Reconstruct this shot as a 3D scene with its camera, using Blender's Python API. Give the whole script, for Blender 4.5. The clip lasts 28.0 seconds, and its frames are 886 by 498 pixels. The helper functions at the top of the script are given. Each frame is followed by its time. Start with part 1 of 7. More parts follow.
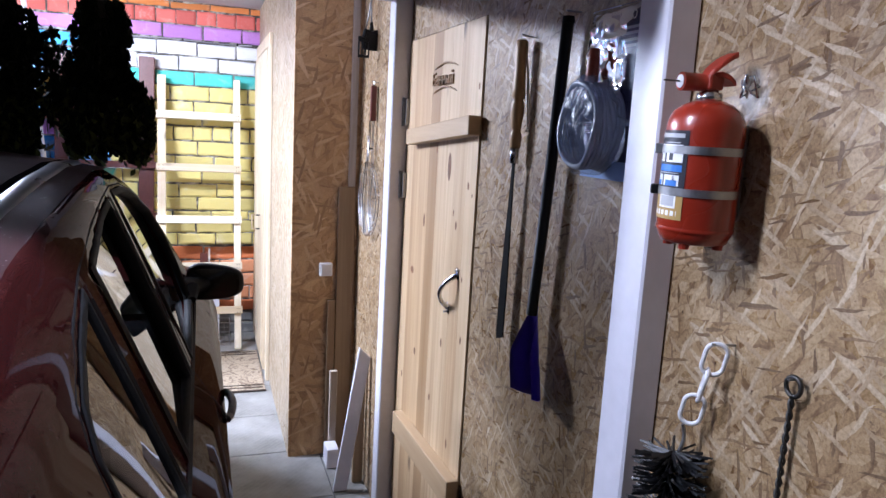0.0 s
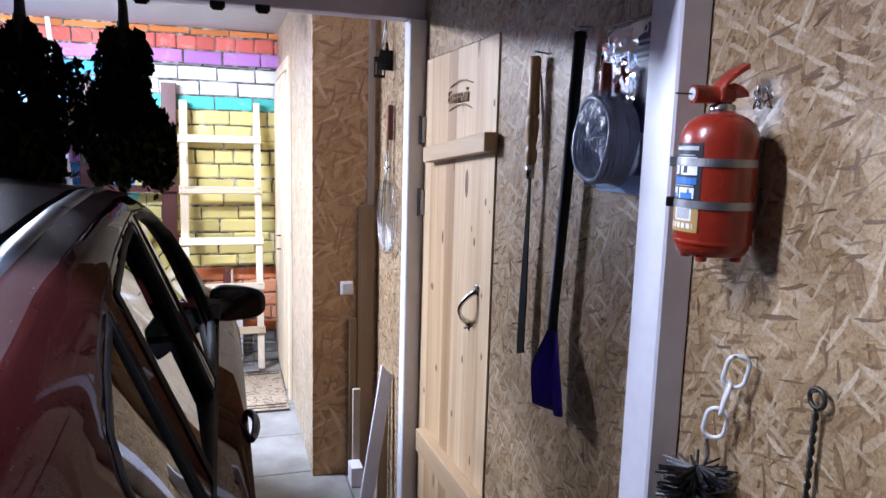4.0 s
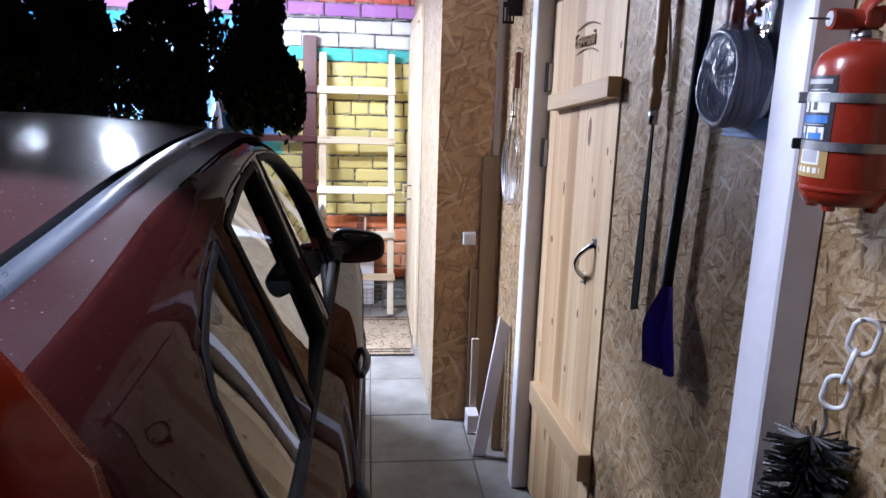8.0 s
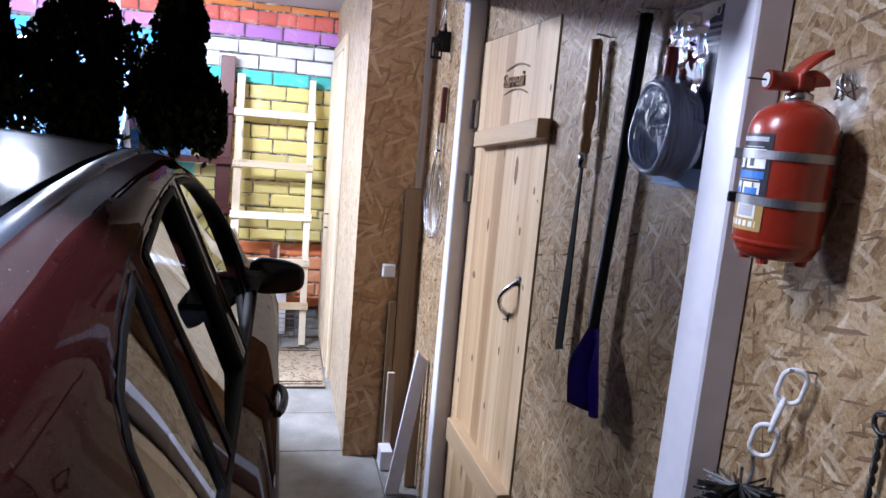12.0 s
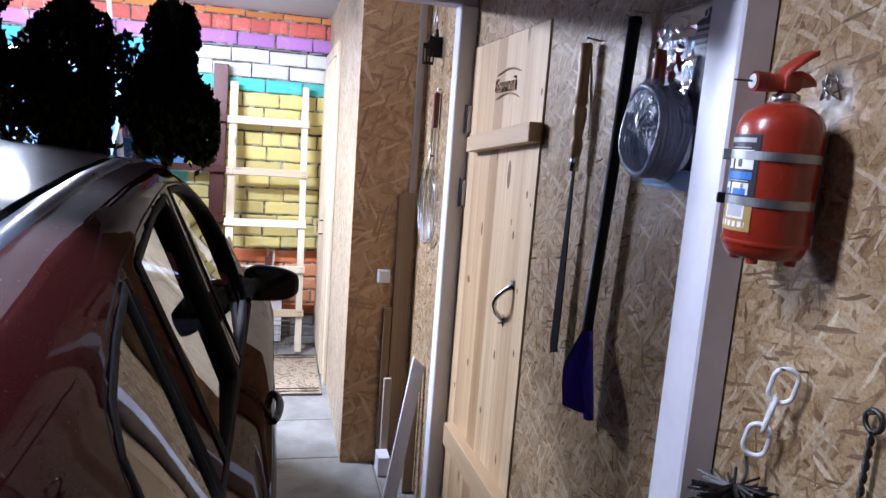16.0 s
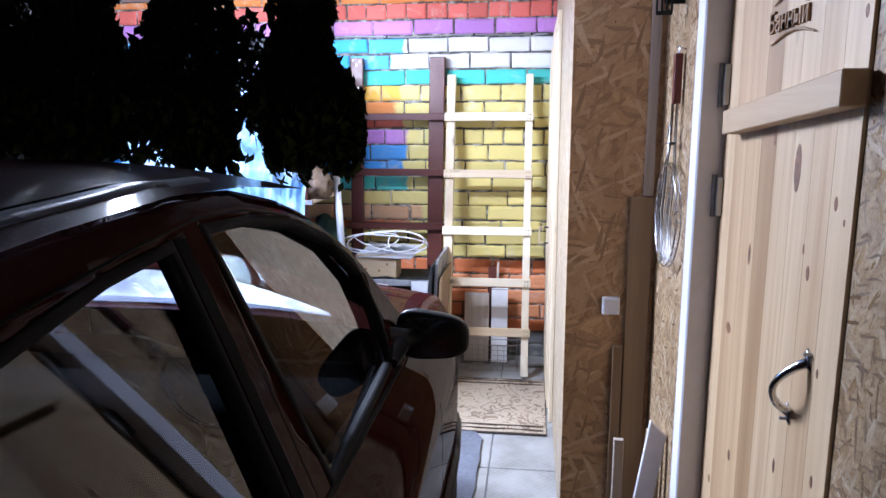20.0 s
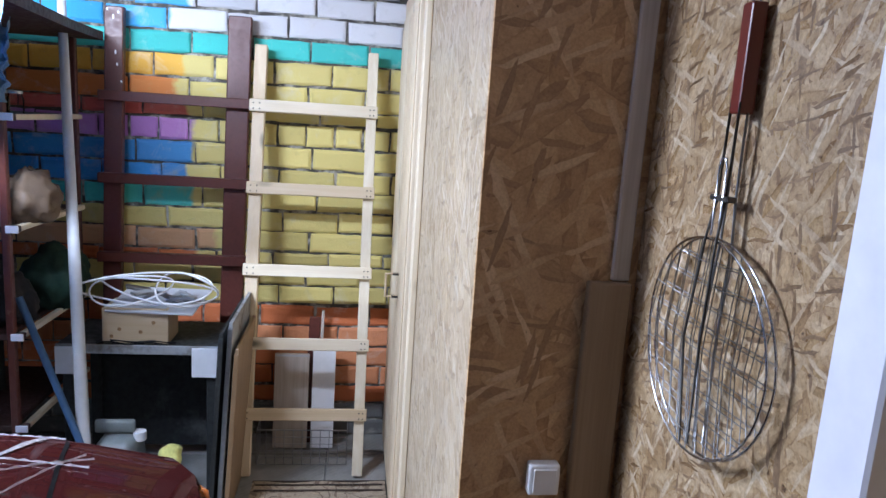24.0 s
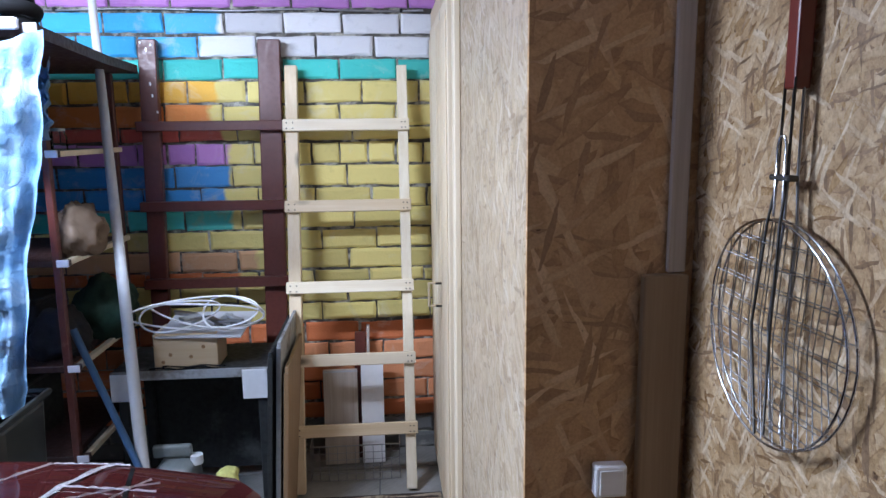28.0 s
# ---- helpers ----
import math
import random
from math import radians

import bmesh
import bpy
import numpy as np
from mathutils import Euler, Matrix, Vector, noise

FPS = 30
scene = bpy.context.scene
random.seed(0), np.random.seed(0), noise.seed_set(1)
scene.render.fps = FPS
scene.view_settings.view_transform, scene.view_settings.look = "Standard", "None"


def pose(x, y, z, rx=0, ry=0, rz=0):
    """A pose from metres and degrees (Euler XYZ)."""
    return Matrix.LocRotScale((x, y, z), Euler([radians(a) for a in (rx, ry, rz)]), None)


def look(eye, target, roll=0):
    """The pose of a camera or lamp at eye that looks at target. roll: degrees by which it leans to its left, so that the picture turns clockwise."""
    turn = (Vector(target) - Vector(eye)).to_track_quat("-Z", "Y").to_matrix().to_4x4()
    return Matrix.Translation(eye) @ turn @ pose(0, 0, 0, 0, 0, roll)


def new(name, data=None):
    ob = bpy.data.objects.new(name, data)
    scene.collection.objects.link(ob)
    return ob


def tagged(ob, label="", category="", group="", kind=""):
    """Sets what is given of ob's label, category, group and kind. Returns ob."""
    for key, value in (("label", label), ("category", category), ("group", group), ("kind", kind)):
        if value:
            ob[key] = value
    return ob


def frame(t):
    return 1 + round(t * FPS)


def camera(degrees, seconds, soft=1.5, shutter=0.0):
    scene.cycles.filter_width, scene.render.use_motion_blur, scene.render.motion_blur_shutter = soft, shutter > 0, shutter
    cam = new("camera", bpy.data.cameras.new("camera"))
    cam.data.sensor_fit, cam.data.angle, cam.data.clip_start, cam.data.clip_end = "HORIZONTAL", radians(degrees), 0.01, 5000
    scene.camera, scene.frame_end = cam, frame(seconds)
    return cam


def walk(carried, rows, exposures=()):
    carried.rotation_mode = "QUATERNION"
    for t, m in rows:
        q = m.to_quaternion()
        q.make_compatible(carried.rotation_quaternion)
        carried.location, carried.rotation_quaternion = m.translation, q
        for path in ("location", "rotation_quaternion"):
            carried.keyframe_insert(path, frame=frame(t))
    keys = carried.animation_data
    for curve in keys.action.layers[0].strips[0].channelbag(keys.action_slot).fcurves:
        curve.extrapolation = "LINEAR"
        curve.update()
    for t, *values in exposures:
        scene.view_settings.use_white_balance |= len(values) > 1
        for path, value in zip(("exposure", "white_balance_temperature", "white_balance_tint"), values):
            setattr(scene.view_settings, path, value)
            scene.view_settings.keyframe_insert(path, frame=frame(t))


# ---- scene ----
cam = camera(65.31, 28.0)
PATH = [
    (0, (-0.726, 0.000, 1.596), (-0.3994, 0.9296, 1.4261), 3.19),
    (0.5, (-0.727, -0.005, 1.596), (-0.3945, 0.9200, 1.4143), 2.80),
    (1, (-0.717, 0.001, 1.595), (-0.3830, 0.9261, 1.4162), 2.59),
    (1.5, (-0.718, -0.005, 1.594), (-0.3854, 0.9206, 1.4149), 2.40),
    (2, (-0.708, 0.005, 1.598), (-0.4002, 0.9401, 1.4205), 1.22),
    (2.5, (-0.711, 0.004, 1.591), (-0.4029, 0.9383, 1.4119), 1.81),
    (3, (-0.722, -0.002, 1.597), (-0.4164, 0.9356, 1.4302), 2.14),
    (3.5, (-0.721, -0.005, 1.596), (-0.4161, 0.9345, 1.4386), 1.87),
    (4, (-0.722, -0.008, 1.601), (-0.4240, 0.9346, 1.4519), 1.58),
    (4.5, (-0.726, -0.017, 1.600), (-0.4460, 0.9328, 1.4607), 1.43),
    (6.5, (-0.695, -0.005, 1.594), (-0.4371, 0.9491, 1.4436), 1.43),
    (7, (-0.685, -0.004, 1.588), (-0.4868, 0.9631, 1.4300), 1.83),
    (7.5, (-0.665, 0.009, 1.578), (-0.5184, 0.9782, 1.3773), 1.78),
    (8, (-0.657, -0.002, 1.575), (-0.5512, 0.9691, 1.3592), 1.72),
    (8.5, (-0.678, 0.025, 1.563), (-0.5061, 0.9804, 1.3216), 4.29),
    (9, (-0.722, 0.040, 1.564), (-0.4898, 0.9865, 1.3380), 6.42),
    (9.5, (-0.731, 0.059, 1.568), (-0.4853, 0.9997, 1.3363), 5.59),
    (10, (-0.713, 0.059, 1.568), (-0.4867, 1.0055, 1.3394), 4.53),
    (10.5, (-0.693, 0.040, 1.575), (-0.4697, 1.0017, 1.4136), 5.53),
    (11, (-0.694, 0.046, 1.577), (-0.4696, 1.0045, 1.3997), 5.37),
    (11.5, (-0.690, 0.040, 1.573), (-0.4662, 0.9985, 1.3950), 4.77),
    (12, (-0.692, 0.038, 1.581), (-0.4608, 0.9966, 1.4140), 4.98),
    (12.5, (-0.692, 0.040, 1.576), (-0.4595, 0.9970, 1.4040), 5.28),
    (14.5, (-0.691, 0.027, 1.577), (-0.4618, 0.9853, 1.4086), 5.18),
    (15, (-0.685, 0.028, 1.577), (-0.4508, 0.9867, 1.4120), 4.69),
    (15.5, (-0.689, 0.035, 1.581), (-0.4504, 0.9940, 1.4300), 4.75),
    (16, (-0.687, 0.034, 1.581), (-0.4503, 0.9924, 1.4217), 4.26),
    (16.5, (-0.674, 0.037, 1.577), (-0.4297, 0.9894, 1.3928), 4.14),
    (17, (-0.626, 0.076, 1.574), (-0.4218, 1.0373, 1.3871), 5.45),
    (17.5, (-0.531, 0.138, 1.559), (-0.3688, 1.1017, 1.3477), 6.01),
    (18, (-0.506, 0.167, 1.557), (-0.159, 2.108, 1.227), 7.2),
    (18.5, (-0.46, 0.265, 1.563), (-0.238, 2.232, 1.275), 6.1),
    (19, (-0.437, 0.512, 1.576), (-0.316, 2.476, 1.221), 4.2),
    (19.5, (-0.445, 0.61, 1.581), (-0.432, 2.58, 1.236), 2.3),
    (20, (-0.47, 0.728, 1.567), (-0.726, 2.678, 1.205), -0.2),
    (20.5, (-0.445, 0.927, 1.581), (-0.522, 2.898, 1.248), -0.5),
    (21, (-0.412, 1.076, 1.568), (-0.305, 3.037, 1.188), -0.8),
    (21.5, (-0.476, 1.304, 1.585), (-0.224, 3.258, 1.244), 3.0),
    (23.5, (-0.529, 1.918, 1.555), (-0.4380, 2.8989, 1.3829), 5.36),
    (24, (-0.570, 1.972, 1.581), (-0.4386, 2.9464, 1.3995), 3.73),
    (24.5, (-0.582, 2.011, 1.564), (-0.4606, 2.9878, 1.3873), 4.65),
    (25, (-0.582, 1.984, 1.585), (-0.4614, 2.9645, 1.4270), 2.02),
    (25.5, (-0.580, 2.003, 1.567), (-0.5067, 2.9818, 1.3745), -0.17),
    (26, (-0.612, 1.955, 1.570), (-0.5543, 2.9346, 1.3766), -0.11),
    (26.5, (-0.586, 1.998, 1.563), (-0.5224, 2.9733, 1.3495), -0.94),
    (27, (-0.561, 2.018, 1.561), (-0.5006, 2.9957, 1.3573), -1.45),
    (27.5, (-0.554, 2.007, 1.567), (-0.4873, 2.9924, 1.4087), -1.50),
    (28, (-0.593, 1.988, 1.568), (-0.5113, 2.9702, 1.3989), -0.63),
]
walk(cam, [(t, look(eye, target, roll)) for t, eye, target, roll in PATH], [(0, 0.50, 6020, 9), (6, 0.50, 6020, 9), (8, 0.40, 6040, 9), (16, 0.40, 6040, 9), (20, 0.3, 5750, 8), (21, 0.1, 5650, 6), (23, -0.3, 5850, 5), (25, -0.38, 5760, 4), (28, -0.50, 5800, 4)])

# ---- light: two ceiling tube lamps, one beyond the cross beam and one over the car, close behind the second beam ----
world = bpy.data.worlds.new("world")
scene.world = world
world.use_nodes = True
world.node_tree.nodes["Background"].inputs[0].default_value = (0.02, 0.025, 0.035, 1)
world.node_tree.nodes["Background"].inputs[1].default_value = 0.15


def area_lamp(name, where, size, size_y, watts, colour, tilt=0):
    data = bpy.data.lights.new(name, "AREA")
    data.shape, data.size, data.size_y, data.energy, data.color = "RECTANGLE", size, size_y, watts, colour
    ob = new(name, data)
    ob.matrix_world = pose(*where, tilt)
    return ob


LAMP_FAR = (-2.02, 3.46, 2.262)
LAMP_NEAR = (-1.40, 0.866, 2.285)
# the far tube shines all round: downwards and to both sides
for tilt, aside, watts in ((0, 0.0, 88), (-60, -0.055, 58), (38, 0.055, 64)):
    area_lamp("tube_light", (LAMP_FAR[0], LAMP_FAR[1] + aside, LAMP_FAR[2] - 0.045), 1.2, 0.05, watts, (0.90, 0.97, 1.22), tilt)
area_lamp("tube_light", (LAMP_NEAR[0], LAMP_NEAR[1], LAMP_NEAR[2] - 0.045), 1.2, 0.07, 27, (0.90, 0.96, 1.22))

# ---- materials ----
class Mat:
    """A node material, built a node at a time."""

    def __init__(self, name):
        self.m = bpy.data.materials.new(name)
        self.m.use_nodes = True
        self.t = self.m.node_tree
        self.bsdf = self.t.nodes["Principled BSDF"]
        self.coord = self.t.nodes.new("ShaderNodeTexCoord")

    def node(self, kind, **sockets):
        n = self.t.nodes.new(kind)
        for key, value in sockets.items():
            self.put(n.inputs[key.replace("_", " ")], value)
        return n

    def put(self, socket, value):
        if isinstance(value, bpy.types.NodeSocket):
            self.t.links.new(value, socket)
        else:
            socket.default_value = value

    def place(self, scale=(1, 1, 1), turn=(0, 0, 0), world_space=True):
        n = self.t.nodes.new("ShaderNodeMapping")
        if world_space:
            geo = self.t.nodes.new("ShaderNodeNewGeometry")
            self.t.links.new(geo.outputs["Position"], n.inputs["Vector"])
        else:
            self.t.links.new(self.coord.outputs["Object"], n.inputs["Vector"])
        n.inputs["Scale"].default_value = scale
        n.inputs["Rotation"].default_value = turn
        return n.outputs[0]

    def noise(self, vector, scale, detail=4.0, rough=0.55, warp=0.0):
        n = self.node("ShaderNodeTexNoise", Vector=vector, Scale=scale, Detail=detail, Roughness=rough, Distortion=warp)
        return n.outputs[0]

    def ramp(self, value, stops):
        n = self.t.nodes.new("ShaderNodeValToRGB")
        self.t.links.new(value, n.inputs[0])
        el = n.color_ramp.elements
        while len(el) < len(stops):
            el.new(0.5)
        for e, (pos, col) in zip(el, stops):
            e.position = pos
            e.color = (*col, 1) if len(col) == 3 else col
        return n.outputs[0]

    def grey(self, value, a, b, lo=0.0, hi=1.0):
        n = self.node("ShaderNodeMapRange", Value=value)
        for key, v in (("From Min", a), ("From Max", b), ("To Min", lo), ("To Max", hi)):
            n.inputs[key].default_value = v
        return n.outputs[0]

    def mix(self, fac, a, b, blend="MIX"):
        n = self.t.nodes.new("ShaderNodeMix")
        n.data_type, n.blend_type = "RGBA", blend
        self.put(n.inputs["Factor"], fac)
        for s, v in ((n.inputs[6], a), (n.inputs[7], b)):
            self.put(s, v if isinstance(v, bpy.types.NodeSocket) else (*v, 1))
        return n.outputs[2]

    def math(self, op, a, b=0.0):
        n = self.t.nodes.new("ShaderNodeMath")
        n.operation = op
        self.put(n.inputs[0], a)
        self.put(n.inputs[1], b)
        return n.outputs[0]

    def bump(self, height, strength=0.3, distance=0.002, normal=None):
        n = self.node("ShaderNodeBump", Height=height, Strength=strength, Distance=distance)
        if normal is not None:
            self.t.links.new(normal, n.inputs["Normal"])
        self.put(self.bsdf.inputs["Normal"], n.outputs[0])
        return n.outputs[0]

    def set(self, **kw):
        for key, value in kw.items():
            s = self.bsdf.inputs[key.replace("_", " ")]
            if isinstance(value, tuple) and len(value) == 3:
                value = (*value, 1)
            self.put(s, value)
        return self


def plain(name, colour, rough=0.5, metal=0.0, grain=0.12, scale=60.0, bump=0.0, coat=0.0):
    """A paint, plastic or metal with a little cloudiness at two scales."""
    k = Mat(name)
    v = k.place(world_space=False)
    n1, n2 = k.noise(v, scale, 3), k.noise(v, scale * 0.12, 2)
    mixed = k.math("ADD", k.math("MULTIPLY", n1, 0.5), k.math("MULTIPLY", n2, 0.5))
    dark = tuple(c * (1 - grain * 1.6) for c in colour)
    light = tuple(min(1.0, c * (1 + grain * 1.6)) for c in colour)
    k.set(Base_Color=k.ramp(mixed, [(0.3, dark), (0.7, light)]), Metallic=metal)
    k.set(Roughness=k.grey(n2, 0.3, 0.7, max(0.02, rough - 0.08), min(1, rough + 0.1)))
    if bump:
        k.bump(n1, bump, 0.0015)
    if coat:
        k.set(Coat_Weight=coat, Coat_Roughness=0.04)
    return k.m


def osb(name, turn=(0, 0, 0), tint=(1, 1, 1), gloss=0.45, soft=0.0, size=1.0, speck=1.0):
    """Strand board: long flakes at six headings laid over one another, with dark gaps and resin-pale slivers."""
    k = Mat(name)
    pos = k.place()
    wob = k.t.nodes.new("ShaderNodeTexNoise")
    k.t.links.new(pos, wob.inputs["Vector"])
    wob.inputs["Scale"].default_value, wob.inputs["Detail"].default_value = 16.0, 4.0
    add = k.t.nodes.new("ShaderNodeVectorMath")
    add.operation = "MULTIPLY_ADD"
    k.t.links.new(wob.outputs["Color"], add.inputs[0])
    add.inputs[1].default_value = (0.017, 0.017, 0.017)
    k.t.links.new(pos, add.inputs[2])
    rot = k.t.nodes.new("ShaderNodeVectorRotate")
    rot.rotation_type = "EULER_XYZ"
    k.t.links.new(add.outputs[0], rot.inputs["Vector"])
    rot.inputs["Rotation"].default_value = turn
    base = height = None
    # heading, flakes to the metre along and across, share of cells that show, tone
    pale, dark = [(0.25, (0.46, 0.335, 0.21)), (0.75, (0.74, 0.62, 0.46))], [(0.25, (0.13, 0.07, 0.032)), (0.75, (0.27, 0.165, 0.085))]
    wood = [(0.16, (0.19, 0.10, 0.042)), (0.32, (0.37, 0.24, 0.118)), (0.58, (0.50, 0.355, 0.20)), (0.84, (0.66, 0.515, 0.345))]
    layers = ((10, 15, 46, 1.0, wood), (-48, 17, 60, 0.45, wood), (64, 19, 70, 0.42, wood), (-20, 18, 80, 0.36, wood), (86, 22, 86, 0.30, wood), (38, 20, 98, 0.30, wood), (-8, 24, 170, 0.06, dark), (-66, 17, 130, 0.13, pale), (25, 19, 160, 0.11, pale), (75, 26, 210, 0.05, dark))
    for i, (ang, sx, sy, share, stops) in enumerate(layers):
        spin = k.t.nodes.new("ShaderNodeMapping")
        k.t.links.new(rot.outputs[0], spin.inputs["Vector"])
        spin.inputs["Rotation"].default_value = (0, 0, radians(ang))
        spin.inputs["Location"].default_value = (3.1 * i, 1.7 * i, 0)
        scl = k.t.nodes.new("ShaderNodeVectorMath")
        scl.operation = "MULTIPLY"
        k.t.links.new(spin.outputs[0], scl.inputs[0])
        scl.inputs[1].default_value = (sx / size, sy / size, 0.01)
        cell = k.t.nodes.new("ShaderNodeTexVoronoi")
        cell.feature, cell.voronoi_dimensions = "F1", "2D"
        cell.inputs["Scale"].default_value = 1.0
        k.t.links.new(scl.outputs[0], cell.inputs["Vector"])
        sep = k.t.nodes.new("ShaderNodeSeparateColor")
        k.t.links.new(cell.outputs["Color"], sep.inputs[0])
        fibre = k.noise(scl.outputs[0], 7.0, 5, 0.7)
        tone = k.math("ADD", k.math("MULTIPLY", sep.outputs[0], 0.52), k.math("MULTIPLY", fibre, 0.48))
        tone = k.math("SUBTRACT", tone, k.grey(cell.outputs["Distance"], 0.45, 0.75, 0.0, 0.24))
        col = k.ramp(tone, stops)
        h = k.math("ADD", k.math("MULTIPLY", sep.outputs[1], 0.8), k.math("MULTIPLY", fibre, 0.2))
        if base is None:
            base, height = col, h
        else:
            on = k.grey(sep.outputs[2], 1 - share, 1.01 - share)
            base = k.mix(on, base, col)
            hm = k.t.nodes.new("ShaderNodeMix")
            hm.data_type = "FLOAT"
            k.t.links.new(on, hm.inputs[0])
            k.t.links.new(height, hm.inputs[2])
            k.t.links.new(h, hm.inputs[3])
            height = hm.outputs[0]
    base = k.mix(soft, base, (0.43, 0.305, 0.185))
    big = k.noise(pos, 2.2, 3)
    base = k.mix(1.0, base, k.ramp(big, [(0.3, (0.84, 0.82, 0.80)), (0.7, (1.0, 1.0, 1.0))]), "MULTIPLY")
    base = k.mix(speck, base, k.ramp(k.noise(pos, 190, 3, 0.7), [(0.34, (0.66, 0.62, 0.56)), (0.52, (0.96, 0.96, 0.96)), (0.68, (1.14, 1.14, 1.14))]), "MULTIPLY")
    specks = k.noise(pos, 60, 2)
    base = k.mix(k.grey(specks, 0.70, 0.76), base, (0.09, 0.045, 0.02))
    base = k.mix(1.0, base, tint, "MULTIPLY")
    k.set(Base_Color=base, Roughness=k.grey(height, 0.2, 0.8, gloss - 0.12, gloss + 0.2))
    k.bump(height, 0.6, 0.0025)
    return k.m


def timber(name, light, dark, along=2, rings=7.0, knots=True, rough=0.55, streak=1.0, bump=0.12):
    """Planed softwood: grain streaks along one axis of the piece, tone by piece, a few knots."""
    k = Mat(name)
    s = [26.0 * streak] * 3
    s[along] = 0.9 * streak
    info = k.t.nodes.new("ShaderNodeObjectInfo")
    shift = k.t.nodes.new("ShaderNodeVectorMath")
    shift.operation = "MULTIPLY_ADD"
    k.t.links.new(info.outputs["Random"], shift.inputs[0])
    shift.inputs[1].default_value = (7.0, 11.0, 5.0)
    k.t.links.new(k.coord.outputs["Object"], shift.inputs[2])
    mp = k.t.nodes.new("ShaderNodeMapping")
    k.t.links.new(shift.outputs[0], mp.inputs[0])
    mp.inputs["Scale"].default_value = s
    grain = k.noise(mp.outputs[0], 1.0, 5, 0.6, 0.6)
    mp2 = k.t.nodes.new("ShaderNodeMapping")
    k.t.links.new(shift.outputs[0], mp2.inputs[0])
    mp2.inputs["Scale"].default_value = tuple(v * rings for v in s)
    fine = k.noise(mp2.outputs[0], 1.0, 3, 0.6)
    mid = tuple((a + b) / 2 for a, b in zip(light, dark))
    tone = k.math("ADD", k.math("MULTIPLY", grain, 0.7), k.math("MULTIPLY", fine, 0.3))
    col = k.ramp(tone, [(0.30, dark), (0.48, mid), (0.66, light)])
    per = k.ramp(info.outputs["Random"], [(0.0, (0.66, 0.56, 0.45)), (0.35, (0.90, 0.83, 0.75)), (0.7, (0.97, 0.95, 0.93)), (1.0, (1.0, 1.0, 1.0))])
    col = k.mix(1.0, col, per, "MULTIPLY")
    if knots:
        ks = [6.0, 6.0, 6.0]
        ks[along] = 2.4
        mp3 = k.t.nodes.new("ShaderNodeMapping")
        k.t.links.new(shift.outputs[0], mp3.inputs[0])
        mp3.inputs["Scale"].default_value = ks
        cell = k.t.nodes.new("ShaderNodeTexVoronoi")
        k.t.links.new(mp3.outputs[0], cell.inputs["Vector"])
        cell.inputs["Scale"].default_value = 1.0
        ring = k.grey(cell.outputs["Distance"], 0.05, 0.13, 1.0, 0.0)
        col = k.mix(ring, col, tuple(v * 0.30 for v in dark))
    k.set(Base_Color=col, Roughness=rough)
    k.bump(fine, bump, 0.001)
    return k.m


def thin_glass(name, tint, ior):
    """A pane without thickness: clear straight through, mirror-like towards grazing."""
    k = Mat(name)
    clear, gloss = k.t.nodes.new("ShaderNodeBsdfTransparent"), k.t.nodes.new("ShaderNodeBsdfGlossy")
    clear.inputs["Color"].default_value = (*tint, 1)
    gloss.inputs["Color"].default_value = (0.95, 0.95, 0.95, 1)
    gloss.inputs["Roughness"].default_value = 0.01
    fresnel, mix = k.t.nodes.new("ShaderNodeFresnel"), k.t.nodes.new("ShaderNodeMixShader")
    fresnel.inputs["IOR"].default_value = ior
    k.t.links.new(fresnel.outputs[0], mix.inputs[0])
    k.t.links.new(clear.outputs[0], mix.inputs[1])
    k.t.links.new(gloss.outputs[0], mix.inputs[2])
    k.t.links.new(mix.outputs[0], k.t.nodes["Material Output"].inputs["Surface"])
    k.t.nodes.remove(k.bsdf)
    return k.m


def metal(name, colour=(0.55, 0.55, 0.56), rough=0.28):
    return plain(name, colour, rough, 1.0, 0.12, 90)


def streaked(name, colour, wear, rough=0.5, amount=0.12, scale=6.0):
    """Paint over wood or sheet with worn or dirty patches."""
    k = Mat(name)
    v = k.place(world_space=False)
    big, fine = k.noise(v, scale, 6, 0.65), k.noise(v, scale * 11, 3)
    col = k.mix(k.grey(big, 0.62 - amount, 0.70 - amount * 0.5), colour, wear)
    col = k.mix(k.grey(fine, 0.45, 0.75, 0, 0.35), col, tuple(c * 0.55 for c in colour))
    k.set(Base_Color=col, Roughness=k.grey(fine, 0.3, 0.7, rough - 0.1, rough + 0.15))
    k.bump(fine, 0.15, 0.0015)
    return k.m


